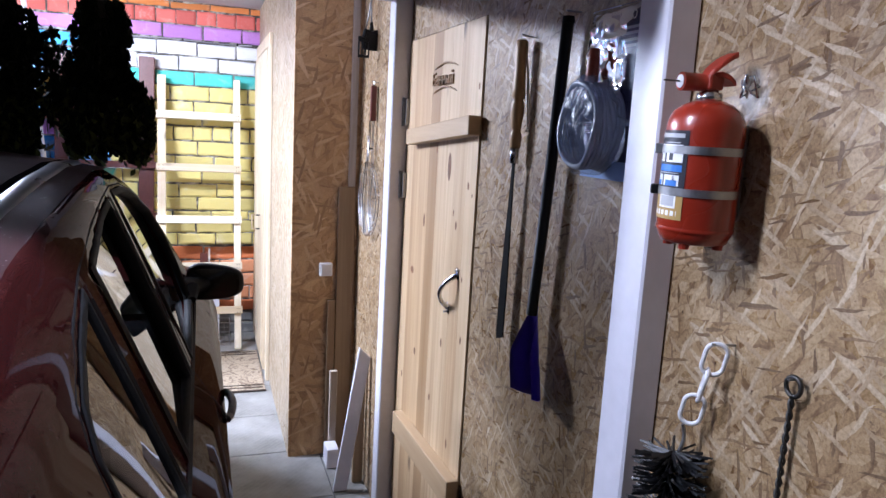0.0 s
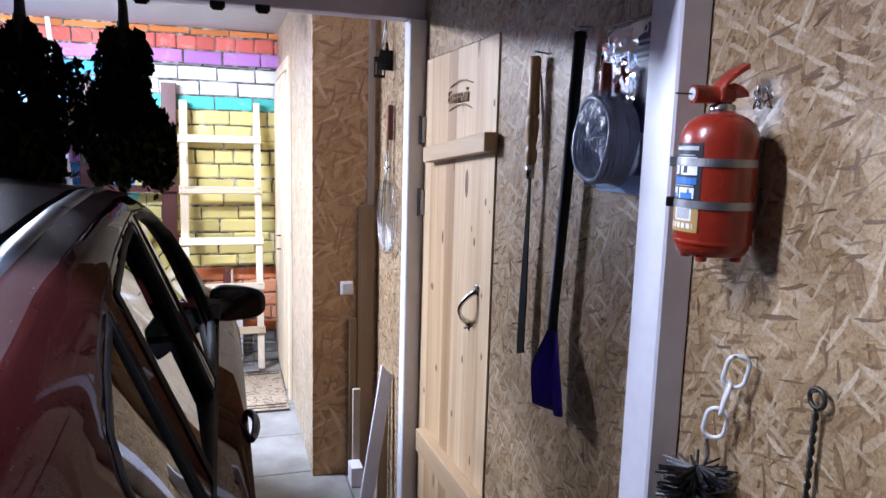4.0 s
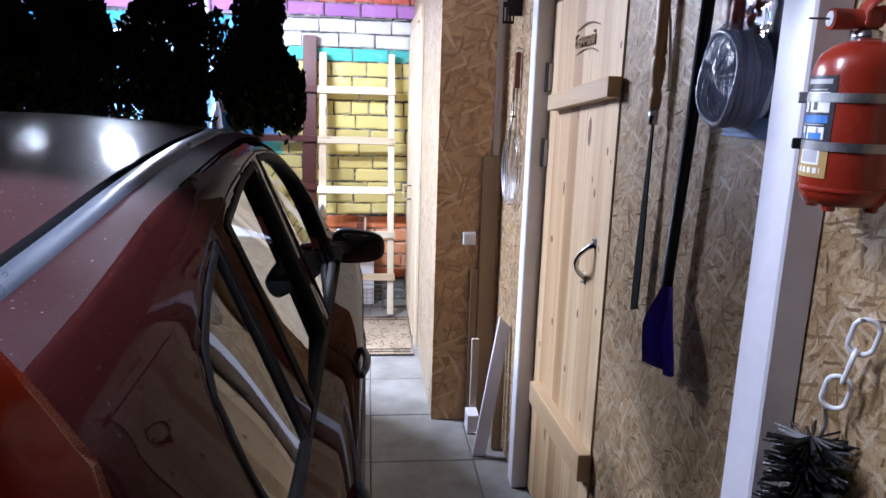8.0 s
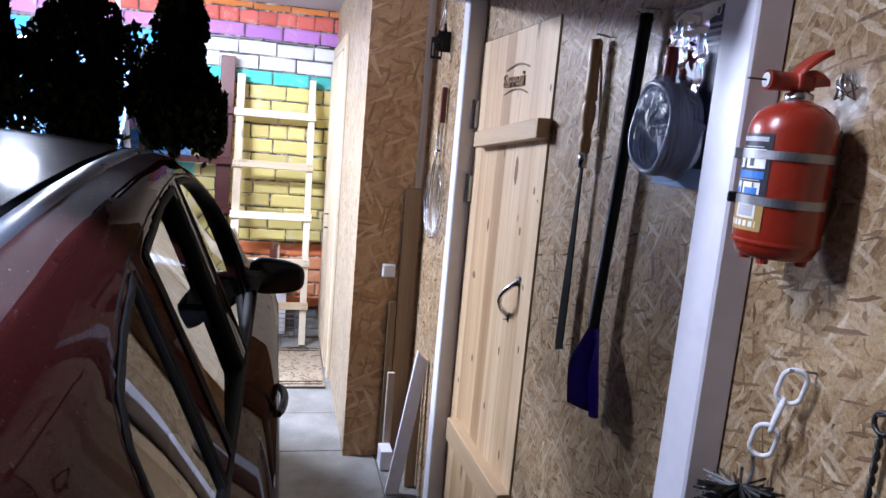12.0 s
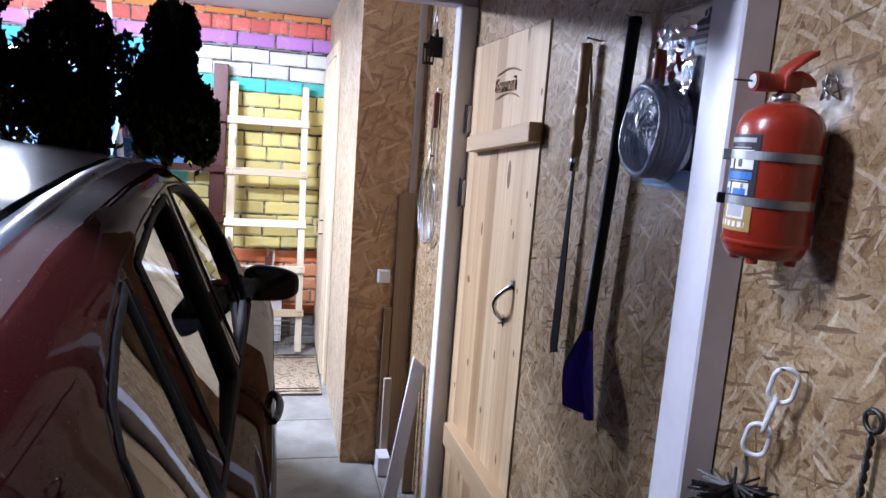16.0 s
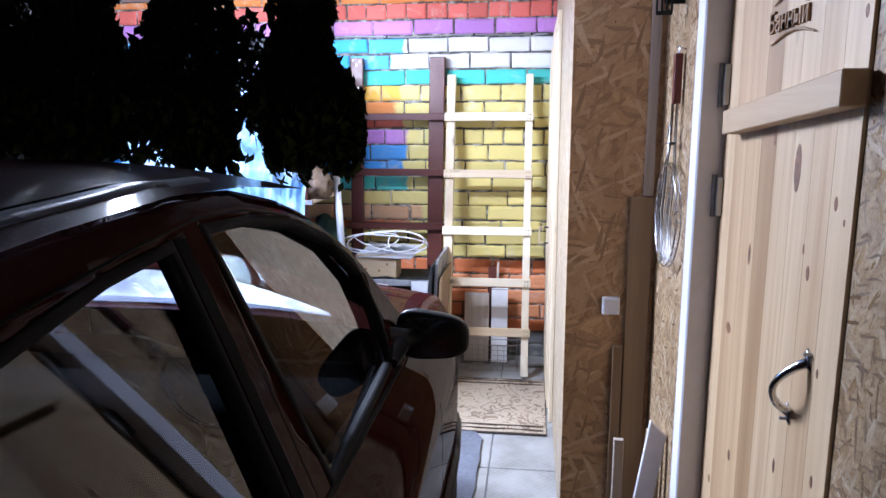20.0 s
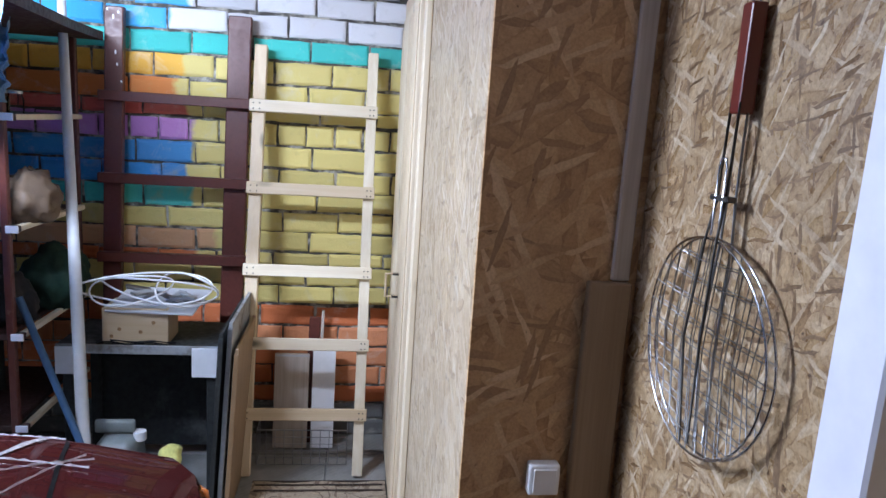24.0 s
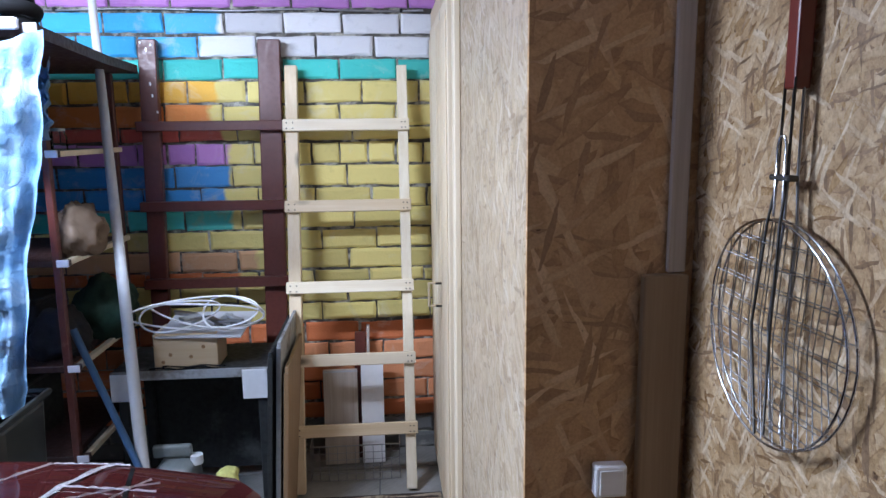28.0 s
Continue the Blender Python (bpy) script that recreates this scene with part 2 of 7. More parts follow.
def brick_paint(name, colour, over=None, ends=0.0):
    """Thick matt paint on lime brick, a tone to each brick, dusty and chipped."""
    k = Mat(name)
    info = k.t.nodes.new("ShaderNodeObjectInfo")
    tone = k.ramp(info.outputs["Random"], [(0.0, tuple(c * 0.80 for c in colour)), (0.5, colour), (1.0, tuple(min(1, c * 1.08 + 0.01) for c in colour))])
    v = k.place()
    if over:
        # sprayed mural colour that ends, ragged and soft, part of the way along the brick
        xyz = k.t.nodes.new("ShaderNodeSeparateXYZ")
        k.t.links.new(v, xyz.inputs[0])
        rag = k.math("MULTIPLY", k.noise(v, 16, 3, 0.5), 0.07)
        tone = k.mix(k.grey(k.math("ADD", xyz.outputs[0], rag), ends + 0.024, ends + 0.046, 0.95, 0.0), tone, over)
    fine, big = k.noise(v, 90, 4, 0.65), k.noise(v, 14, 4, 0.6)
    col = k.mix(k.grey(fine, 0.66, 0.76, 0.0, 0.55), tone, (0.50, 0.47, 0.42))
    col = k.mix(k.grey(k.noise(v, 5.5, 5, 0.7, 0.8), 0.56, 0.74, 0.0, 0.45), col, (0.62, 0.60, 0.52))
    col = k.mix(k.grey(big, 0.60, 0.80, 0, 0.5), col, tuple(c * 0.6 for c in colour))
    k.set(Base_Color=col, Roughness=0.78)
    k.bump(k.math("ADD", fine, k.math("MULTIPLY", big, 2.0)), 0.5, 0.003)
    return k.m


def tile_stone(name):
    k = Mat(name)
    info = k.t.nodes.new("ShaderNodeObjectInfo")
    v = k.place()
    big, fine = k.noise(v, 5, 5, 0.6), k.noise(v, 60, 4, 0.65)
    col = k.ramp(big, [(0.3, (0.175, 0.169, 0.155)), (0.55, (0.275, 0.266, 0.250)), (0.75, (0.35, 0.34, 0.327))])
    col = k.mix(1.0, col, k.ramp(info.outputs["Random"], [(0, (0.9, 0.9, 0.9)), (1, (1, 1, 1))]), "MULTIPLY")
    col = k.mix(k.grey(fine, 0.60, 0.75, 0, 0.6), col, (0.22, 0.20, 0.17))
    # pressed pattern: crossing bands of fine ribs
    wav = k.t.nodes.new("ShaderNodeTexWave")
    k.t.links.new(k.place((1, 1, 1), (0, 0, radians(45))), wav.inputs["Vector"])
    wav.inputs["Scale"].default_value, wav.inputs["Distortion"].default_value = 14.0, 3.0
    wav.inputs["Detail"].default_value = 2.0
    k.set(Base_Color=k.mix(k.grey(wav.outputs["Fac"], 0.75, 0.95, 0, 0.28), col, (0.30, 0.28, 0.25)), Roughness=0.62)
    k.bump(k.math("ADD", k.math("MULTIPLY", wav.outputs["Fac"], 0.6), fine), 0.35, 0.002)
    return k.m


def rug_pile(name):
    k = Mat(name)
    v = k.place()
    n1 = k.noise(v, 9, 2, 0.4, 1.6)
    band = k.math("ABSOLUTE", k.math("SUBTRACT", n1, 0.5))
    col = k.mix(k.grey(band, 0.018, 0.035, 0.85, 0.0), (0.42, 0.335, 0.235), (0.13, 0.085, 0.055))
    n2 = k.noise(v, 21, 2, 0.4, 1.0)
    b2 = k.math("ABSOLUTE", k.math("SUBTRACT", n2, 0.52))
    col = k.mix(k.grey(b2, 0.01, 0.025, 0.55, 0.0), col, (0.20, 0.13, 0.085))
    fine = k.noise(v, 420, 2)
    col = k.mix(k.grey(fine, 0.35, 0.75, 0, 0.5), col, (0.22, 0.17, 0.12))
    k.set(Base_Color=col, Roughness=0.95)
    k.bump(fine, 0.6, 0.004)
    return k.m


def car_paint(name, coat=0.27, haze=0.010, speck=0.12, dusty=0.03, sheen=0.0):
    """Dark red metallic lacquer: fine flake under a clear coat, a film of dust."""
    k = Mat(name)
    v = k.place(world_space=False)
    flake, dust = k.noise(v, 900, 2), k.noise(v, 7, 5, 0.65)
    col = k.ramp(flake, [(0.35, (0.009, 0.0014, 0.0012)), (0.65, (0.030, 0.0044, 0.0038))])
    col = k.mix(k.grey(dust, 0.30, 0.75, dusty * 0.5, dusty), col, (0.10, 0.075, 0.082))
    col = k.mix(k.grey(k.noise(v, 140, 2, 0.5), 0.70, 0.76, 0.0, speck), col, (0.22, 0.19, 0.19))
    k.set(Base_Color=col, Metallic=0.0, Roughness=0.42, Specular_IOR_Level=sheen, Coat_Weight=coat, Coat_IOR=1.38)
    k.set(Coat_Roughness=k.grey(dust, 0.35, 0.8, haze, haze * 3))
    return k.m


def film(name, tint=(0.85, 0.88, 0.92), clear=0.6, rough=0.18):
    """Thin crumpled plastic sheet: part clear, part milky."""
    k = Mat(name)
    v = k.place(world_space=False)
    n = k.noise(v, 16, 5, 0.6, 1.2)
    k.set(Base_Color=tint, Roughness=rough, Transmission_Weight=clear, IOR=1.15)
    k.bump(n, 0.6, 0.01)
    return k.m


def milky(name, colour, cover):
    """Crumpled film that hides part of what lies under it and scatters light."""
    k = Mat(name)
    v = k.place(world_space=False)
    k.set(Base_Color=colour, Roughness=0.22)
    k.bump(k.noise(v, 14, 5, 0.6, 1.2), 0.5, 0.008)
    clear, mix = k.t.nodes.new("ShaderNodeBsdfTransparent"), k.t.nodes.new("ShaderNodeMixShader")
    k.put(mix.inputs[0], k.grey(k.noise(v, 5, 4), 0.3, 0.7, cover - 0.2, cover + 0.2))
    k.t.links.new(clear.outputs[0], mix.inputs[1])
    k.t.links.new(k.bsdf.outputs[0], mix.inputs[2])
    k.t.links.new(mix.outputs[0], k.t.nodes["Material Output"].inputs["Surface"])
    return k.m


M = {}
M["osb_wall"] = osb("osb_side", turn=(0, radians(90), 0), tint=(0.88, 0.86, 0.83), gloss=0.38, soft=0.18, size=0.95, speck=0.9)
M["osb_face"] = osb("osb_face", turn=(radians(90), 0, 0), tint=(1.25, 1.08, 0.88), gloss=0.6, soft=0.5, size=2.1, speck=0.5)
# partition's lit side: the lamp's pale, bluish brightness is put into the tint
M["osb_lit_side"] = osb("osb_lit_side", turn=(0, radians(90), radians(90)), tint=(1.04, 1.16, 1.33), gloss=0.5, soft=0.55, size=1.3, speck=0.6)
M["white_paint"] = plain("white_paint", (0.72, 0.70, 0.76), 0.42, grain=0.05, scale=25, bump=0.08)
M["beam_paint"] = plain("beam_paint", (0.60, 0.56, 0.62), 0.55, grain=0.05, scale=25, bump=0.05)
M["ceiling"] = plain("ceiling_paint", (0.55, 0.54, 0.55), 0.8, grain=0.04, scale=8)
M["pine"] = timber("pine", (0.68, 0.52, 0.325), (0.34, 0.195, 0.088), rings=5.0, streak=0.36)
M["pine_bar"] = timber("pine_bar", (0.63, 0.50, 0.34), (0.52, 0.385, 0.24), along=1, knots=False)
M["pine_pale"] = timber("pine_pale", (0.78, 0.70, 0.55), (0.66, 0.55, 0.38))
M["pine_pale_x"] = timber("pine_pale_x", (0.78, 0.70, 0.55), (0.66, 0.55, 0.38), along=0)
M["beech"] = timber("beech", (0.56, 0.36, 0.19), (0.40, 0.235, 0.11), knots=False, rough=0.4)
M["board_grey"] = timber("board_grey", (0.52, 0.46, 0.40), (0.36, 0.30, 0.25), knots=False)
M["board_tan"] = timber("board_tan", (0.32, 0.22, 0.13), (0.22, 0.14, 0.075), knots=False)
M["brown_paint"] = streaked("brown_paint", (0.088, 0.022, 0.015), (0.22, 0.12, 0.09), 0.40, -0.02, 5)
M["concrete"] = plain("concrete", (0.12, 0.118, 0.115), 0.85, grain=0.2, scale=30, bump=0.3)
# unseen gate at the back, coloured dark so the car mirrors little brightness
M["dim_gate_paint"] = streaked("dim_gate_paint", (0.045, 0.046, 0.050), (0.10, 0.07, 0.05), 0.55, 0.06, 5)
# west wall: shade put into a near-black colour, keeps lamp bounce down
M["dark_wall"] = plain("shaded_render", (0.035, 0.033, 0.033), 0.9, grain=0.2, scale=12, bump=0.2)
M["mortar"] = streaked("mortar", (0.075, 0.068, 0.058), (0.46, 0.43, 0.36), 0.9, 0.14, 17)
M["tile"] = tile_stone("floor_tile")
M["rug"] = rug_pile("rug_pile")
M["rug_edge"] = plain("rug_binding", (0.045, 0.03, 0.022), 0.95, grain=0.2, scale=200)
M["car_paint"] = car_paint("car_paint")
# roof copy: dust specks, plus duller coat and soft sheen tinted into the colour
M["roof_paint"] = car_paint("dusty_toned_roof_paint", 0.22, 0.080, 0.6, 0.20, 0.010)
M["black"] = plain("black_plastic", (0.005, 0.005, 0.006), 0.40, grain=0.1)
M["black"].node_tree.nodes["Principled BSDF"].inputs["Specular IOR Level"].default_value = 0.25
M["rubber"] = plain("black_rubber", (0.012, 0.012, 0.013), 0.7, grain=0.15)
M["rubber"].node_tree.nodes["Principled BSDF"].inputs["Specular IOR Level"].default_value = 0.08
M["window"] = thin_glass("car_glass", (0.50, 0.55, 0.55), 1.50)
M["steel"] = metal("bright_steel", (0.62, 0.62, 0.64), 0.22)
M["dull_steel"] = metal("dull_steel", (0.34, 0.34, 0.35), 0.42)
M["dark_iron"] = metal("dark_iron", (0.09, 0.085, 0.08), 0.5)
M["black_iron"] = plain("black_iron", (0.004, 0.004, 0.004), 0.7, 0.0, 0.2, 90)
M["black_iron"].node_tree.nodes["Principled BSDF"].inputs["Specular IOR Level"].default_value = 0.1
M["red_enamel"] = plain("red_enamel", (0.27, 0.022, 0.009), 0.28, 0.0, 0.05, 30, coat=0.3)
M["red_plastic"] = plain("red_plastic", (0.30, 0.026, 0.010), 0.42, 0.0, 0.08, 60)
M["violet"] = plain("violet_plastic", (0.055, 0.022, 0.27), 0.36, 0.0, 0.10, 40)
M["white_plastic"] = plain("white_plastic", (0.80, 0.79, 0.80), 0.35, 0.0, 0.04, 40)
M["bristle"] = plain("black_bristle", (0.004, 0.004, 0.005), 0.35, 0.0, 0.1)
M["maroon_wood"] = timber("maroon_wood", (0.20, 0.030, 0.018), (0.13, 0.016, 0.010), knots=False, rough=0.35)
M["cord"] = plain("cord", (0.46, 0.36, 0.25), 0.9, 0.0, 0.2, 300)
M["logo_wood"] = plain("burnt_wood", (0.26, 0.145, 0.06), 0.6, 0.0, 0.25, 90)
for _n, _c in (("ink_black", (0.02, 0.02, 0.03)), ("ink_blue", (0.03, 0.16, 0.50)), ("ink_white", (0.80, 0.80, 0.82)), ("ink_gold", (0.42, 0.27, 0.09)), ("ink_grey", (0.42, 0.42, 0.44)),
               ("card_violet", (0.05, 0.05, 0.17)), ("card_lilac", (0.60, 0.58, 0.78)), ("card_sky", (0.25, 0.36, 0.60)), ("card_blue", (0.42, 0.55, 0.72)), ("card_navy", (0.016, 0.018, 0.07))):
    M[_n] = plain(_n, _c, 0.38, 0.0, 0.04, 60)

# ---- mesh helpers ----
def mesh_of(bm, name):
    me = bpy.data.meshes.new(name)
    bm.to_mesh(me)
    bm.free()
    return me


def part(name, bm, material, parent=None, label="", smooth=False):
    """Links a bmesh as one mesh object, under a thing or under a part."""
    if smooth:
        for f in bm.faces:
            f.smooth = True
    me = mesh_of(bm, name)
    if material is not None:
        me.materials.append(material)
    ob = new(name, me)
    if parent is not None:
        ob.parent = parent
    if label:
        ob["label"] = label
    return ob


def thing(name, at=(0, 0, 0), rot=(0, 0, 0), label="", category="", group="", kind=""):
    ob = new(name)
    ob.matrix_world = pose(*at, *rot)
    return tagged(ob, label, category, group, kind)


def add_box(bm, lo, hi, bevel=0.0, segs=1, m=None):
    c = [(a + b) / 2 for a, b in zip(lo, hi)]
    s = [abs(b - a) for a, b in zip(lo, hi)]
    g = bmesh.ops.create_cube(bm, size=1.0, matrix=Matrix.LocRotScale(c, None, s))
    vs = g["verts"]
    if bevel:
        es = list({e for v in vs for e in v.link_edges})
        r = bmesh.ops.bevel(bm, geom=es, offset=bevel, segments=segs, affect="EDGES", profile=0.5)
        vs = list({v for f in r["faces"] for v in f.verts} | {v for v in vs if v.is_valid})
    if m is not None:
        bmesh.ops.transform(bm, matrix=m, verts=[v for v in vs if v.is_valid])
    return vs


def box(lo, hi, bevel=0.0, segs=1, m=None):
    bm = bmesh.new()
    add_box(bm, lo, hi, bevel, segs, m)
    return bm


def add_tube(bm, points, radius, sides=8, closed=False, caps=True):
    """A round bar along a list of points; radius may be a list."""
    pts = [Vector(p) for p in points]
    n = len(pts)
    rings = []
    up = None
    for i, p in enumerate(pts):
        a = pts[(i - 1) % n] if (i or closed) else p
        b = pts[(i + 1) % n] if (i < n - 1 or closed) else p
        d = (b - a).normalized()
        if up is None:
            up = d.orthogonal().normalized()
        side = d.cross(up)
        if side.length < 1e-6:
            side = d.orthogonal()
        side.normalize()
        up = side.cross(d).normalized()
        r = radius[i] if isinstance(radius, (list, tuple)) else radius
        rings.append([bm.verts.new(p + r * (math.cos(k * math.tau / sides) * side + math.sin(k * math.tau / sides) * up)) for k in range(sides)])
    for i in range(n if closed else n - 1):
        a, b = rings[i], rings[(i + 1) % n]
        for k in range(sides):
            bm.faces.new((a[k], a[(k + 1) % sides], b[(k + 1) % sides], b[k]))
    if caps and not closed:
        bm.faces.new(rings[0])
        bm.faces.new(rings[-1][::-1])
    return rings


def tube(points, radius, sides=8, closed=False):
    bm = bmesh.new()
    add_tube(bm, points, radius, sides, closed)
    return bm


def lathe(profile, segs=24, axis="Z", close=True):
    """A turned body from (radius, height) pairs."""
    bm = bmesh.new()
    rings = []
    for r, h in profile:
        if r < 1e-5:
            rings.append([bm.verts.new((0, 0, h))])
        else:
            rings.append([bm.verts.new((r * math.cos(k * math.tau / segs), r * math.sin(k * math.tau / segs), h)) for k in range(segs)])
    for a, b in zip(rings, rings[1:]):
        for k in range(segs):
            j = (k + 1) % segs
            q = [a[k % len(a)], a[j % len(a)], b[j % len(b)], b[k % len(b)]]
            q = [v for i, v in enumerate(q) if v not in q[:i]]
            if len(q) >= 3:
                bm.faces.new(q)
    if close:
        for ring in (rings[0], rings[-1]):
            if len(ring) > 2:
                bm.faces.new(ring)
    bmesh.ops.recalc_face_normals(bm, faces=bm.faces)
    return bm


def prism(outline, depth, m=None):
    """A flat outline in x, y given a thickness in z."""
    bm = bmesh.new()
    lo = [bm.verts.new((x, y, 0)) for x, y in outline]
    hi = [bm.verts.new((x, y, depth)) for x, y in outline]
    bm.faces.new(lo[::-1])
    bm.faces.new(hi)
    n = len(lo)
    for i in range(n):
        bm.faces.new((lo[i], lo[(i + 1) % n], hi[(i + 1) % n], hi[i]))
    bmesh.ops.recalc_face_normals(bm, faces=bm.faces)
    if m is not None:
        bmesh.ops.transform(bm, matrix=m, verts=bm.verts)
    return bm


# ---- the shell of the garage ----
LEFT, BACK, FRONT, TOP = -3.55, -1.6, 5.255, 2.36
DOOR_Y0, DOOR_Y1, DOOR_Z1 = 1.798, 2.525, 1.905
POST_X, POST_Y = -0.347, 3.167


def setting(name, bm, material, label, category):
    return tagged(part(name, bm, material), label, category, kind="structure")


bm = box((LEFT - 0.2, BACK - 0.2, -0.15), (1.2, FRONT + 0.3, -0.006))
setting("ground", bm, M["concrete"], "bare grey concrete garage ground under the tiles", "floor")
bm = box((LEFT - 0.2, BACK - 0.2, TOP), (1.2, FRONT + 0.3, TOP + 0.12))
setting("ceiling", bm, M["ceiling"], "white painted garage ceiling", "ceiling")
# strand board wall with the door opening through it
bm = bmesh.new()
add_box(bm, (0, BACK, 0), (0.10, DOOR_Y0, TOP))
add_box(bm, (0, DOOR_Y1, 0), (0.10, FRONT, TOP))
add_box(bm, (0, DOOR_Y0, DOOR_Z1 + 0.004), (0.10, DOOR_Y1, TOP))
setting("wall_east", bm, M["osb_wall"], "strand board wall of pale and brown wood flakes", "wall")
setting("wall_east_panel", box((-0.045, 2.6115, 0), (-0.0005, POST_Y - 0.0005, TOP)), M["osb_wall"], "strand board panel standing proud between upright and partition", "wall")
setting("wall_west", box((LEFT - 0.12, BACK, 0), (LEFT, FRONT, TOP)), M["dark_wall"], "dark rendered garage wall, shade put in its colour", "wall")
setting("wall_south", box((LEFT, BACK - 0.12, 0), (1.0, BACK, TOP)), M["concrete"], "grey garage wall behind the car", "wall")
setting("wall_south_panel", box((LEFT + 0.3, BACK + 0.002, 0), (-0.3, BACK + 0.05, 2.1), 0.01), M["dim_gate_paint"], "unseen sheet steel gate, coloured dark to dim the car's reflections", "gate")
# unseen beam, added above upright_2 to keep the near lamp off the wall
setting("beam_2", box((LEFT, 0.925, 1.90), (0.0, 1.008, TOP), 0.004), M["beam_paint"], "unseen pale mauve timber beam, added over the car to shade the wall", "beam")
setting("beam_1", box((LEFT, 2.555, 2.055), (0.0, 2.625, TOP), 0.004), M["beam_paint"], "pale mauve painted timber beam under the ceiling", "beam")
# partition: strand board box beside the passage
bm = bmesh.new()
add_box(bm, (POST_X, POST_Y + 0.012, 0), (POST_X + 0.012, FRONT - 0.002, TOP))
setting("wall_partition", bm, M["osb_lit_side"], "strand board side of the partition, pale flakes, lamplight in its tint", "wall")
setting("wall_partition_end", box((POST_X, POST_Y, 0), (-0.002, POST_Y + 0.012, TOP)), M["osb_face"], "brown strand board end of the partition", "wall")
# casing and door let into the partition, shut
casing = thing("partition_door", (0, 0, 0), label="pale pine door with casing boards, shut, in the partition", category="door", kind="structure")
part("casing", box((POST_X - 0.022, 4.20, 0), (POST_X - 0.001, 4.275, 2.02), 0.003), M["pine_pale"], casing)
part("casing", box((POST_X - 0.022, 4.20, 2.02), (POST_X - 0.001, 5.22, 2.09), 0.003), M["pine_pale"], casing)
part("jamb", box((POST_X - 0.012, 4.285, 0), (POST_X - 0.001, 4.33, 2.015), 0.002), M["pine_pale"], casing)
leaf = part("door_leaf", box((POST_X - 0.030, 4.345, 0.02), (POST_X - 0.001, 5.17, 2.005), 0.003), M["pine_pale"], casing)
for k in range(6):
    part("batten", box((POST_X - 0.036, 4.36 + k * 0.135, 0.06), (POST_X - 0.0305, 4.475 + k * 0.135, 1.96), 0.002), M["pine_pale"], leaf)
hold = part("handle", tube([(POST_X - 0.030, 4.60, 0.895), (POST_X - 0.085, 4.60, 0.895), (POST_X - 0.085, 4.60, 0.985), (POST_X - 0.030, 4.60, 0.985)], 0.006), M["pine_pale"], leaf, "wooden grip on black iron brackets")
for z in (0.895, 0.985):
    part("bracket", box((POST_X - 0.060, 4.59, z - 0.004), (POST_X - 0.030, 4.61, z + 0.004)), M["dark_iron"], hold)
# white timber uprights
part_1 = setting("upright_1", box((-0.068, 2.532, 0), (-0.001, 2.61, 2.055), 0.004), M["white_paint"], "white painted timber upright beside the plank door", "post")
part_2 = setting("upright_2", box((-0.058, 0.925, 0), (-0.001, 1.008, 1.90), 0.004), M["white_paint"], "white painted timber upright on the strand board", "post")
setting("corner_batten", box((-0.096, POST_Y - 0.013, 1.314), (-0.063, POST_Y - 0.001, TOP), 0.002), M["board_grey"], "thin brown batten in the corner", "trim")
for k, y in enumerate((2.555,)):
    for x in (-0.975, -0.738, -0.590):
        clip = thing("beam_clip", (x, 2.538, 2.046), label="small black plastic clip screwed to the beam", category="clip", group="clips on the beam")
        part("body", box((-0.025, -0.010, -0.010), (0.025, 0.0165, 0.012), 0.003), M["black"], clip)
        part("tongue", box((-0.018, -0.010, -0.018), (0.018, -0.004, -0.009), 0.001), M["rubber"], clip)


def tube_lamp(at, label, glows):
    lamp = thing("tube_lamp", at, label=label, category="lamp", group="ceiling tube lamps")
    part("housing", box((-0.64, -0.05, 0.0), (0.64, 0.05, 0.058), 0.008), M["white_plastic"], lamp)
    glow = Mat("tube_glow")
    glow.set(Base_Color=(0.9, 0.9, 0.9), Emission_Color=(1.0, 0.98, 0.95), Emission_Strength=glows)
    part("tube", tube([(-0.60, 0, -0.018), (0.60, 0, -0.018)], 0.014, 12), glow.m, lamp, smooth=True)
    for x in (-0.615, 0.615):
        part("end_cap", box((x - 0.015, -0.02, -0.035), (x + 0.015, 0.02, 0.002), 0.004), M["white_plastic"], lamp)
    for x in (-0.45, 0.45):
        part("hanger", tube([(x, 0, 0.05), (x, 0, TOP - at[2] - 0.001)], 0.005, 6), M["dull_steel"], lamp)
    return lamp


tube_lamp(LAMP_FAR, "white tube lamp, lit, under the ceiling", 110.0)
tube_lamp(LAMP_NEAR, "white tube lamp, lit, under the ceiling", 16.0)
# light switch box on the partition's end
sw = thing("switch_box", (-0.191, POST_Y - 0.0185, 0.926), label="square white plastic light switch on brown strand board", category="switch")
part("back_box", box((-0.030, -0.010, -0.031), (0.030, 0.018, 0.031), 0.005, 2), M["white_plastic"], sw)
part("rocker", box((-0.022, -0.0125, -0.024), (0.022, -0.0095, 0.024), 0.001, 1), M["white_plastic"], sw)
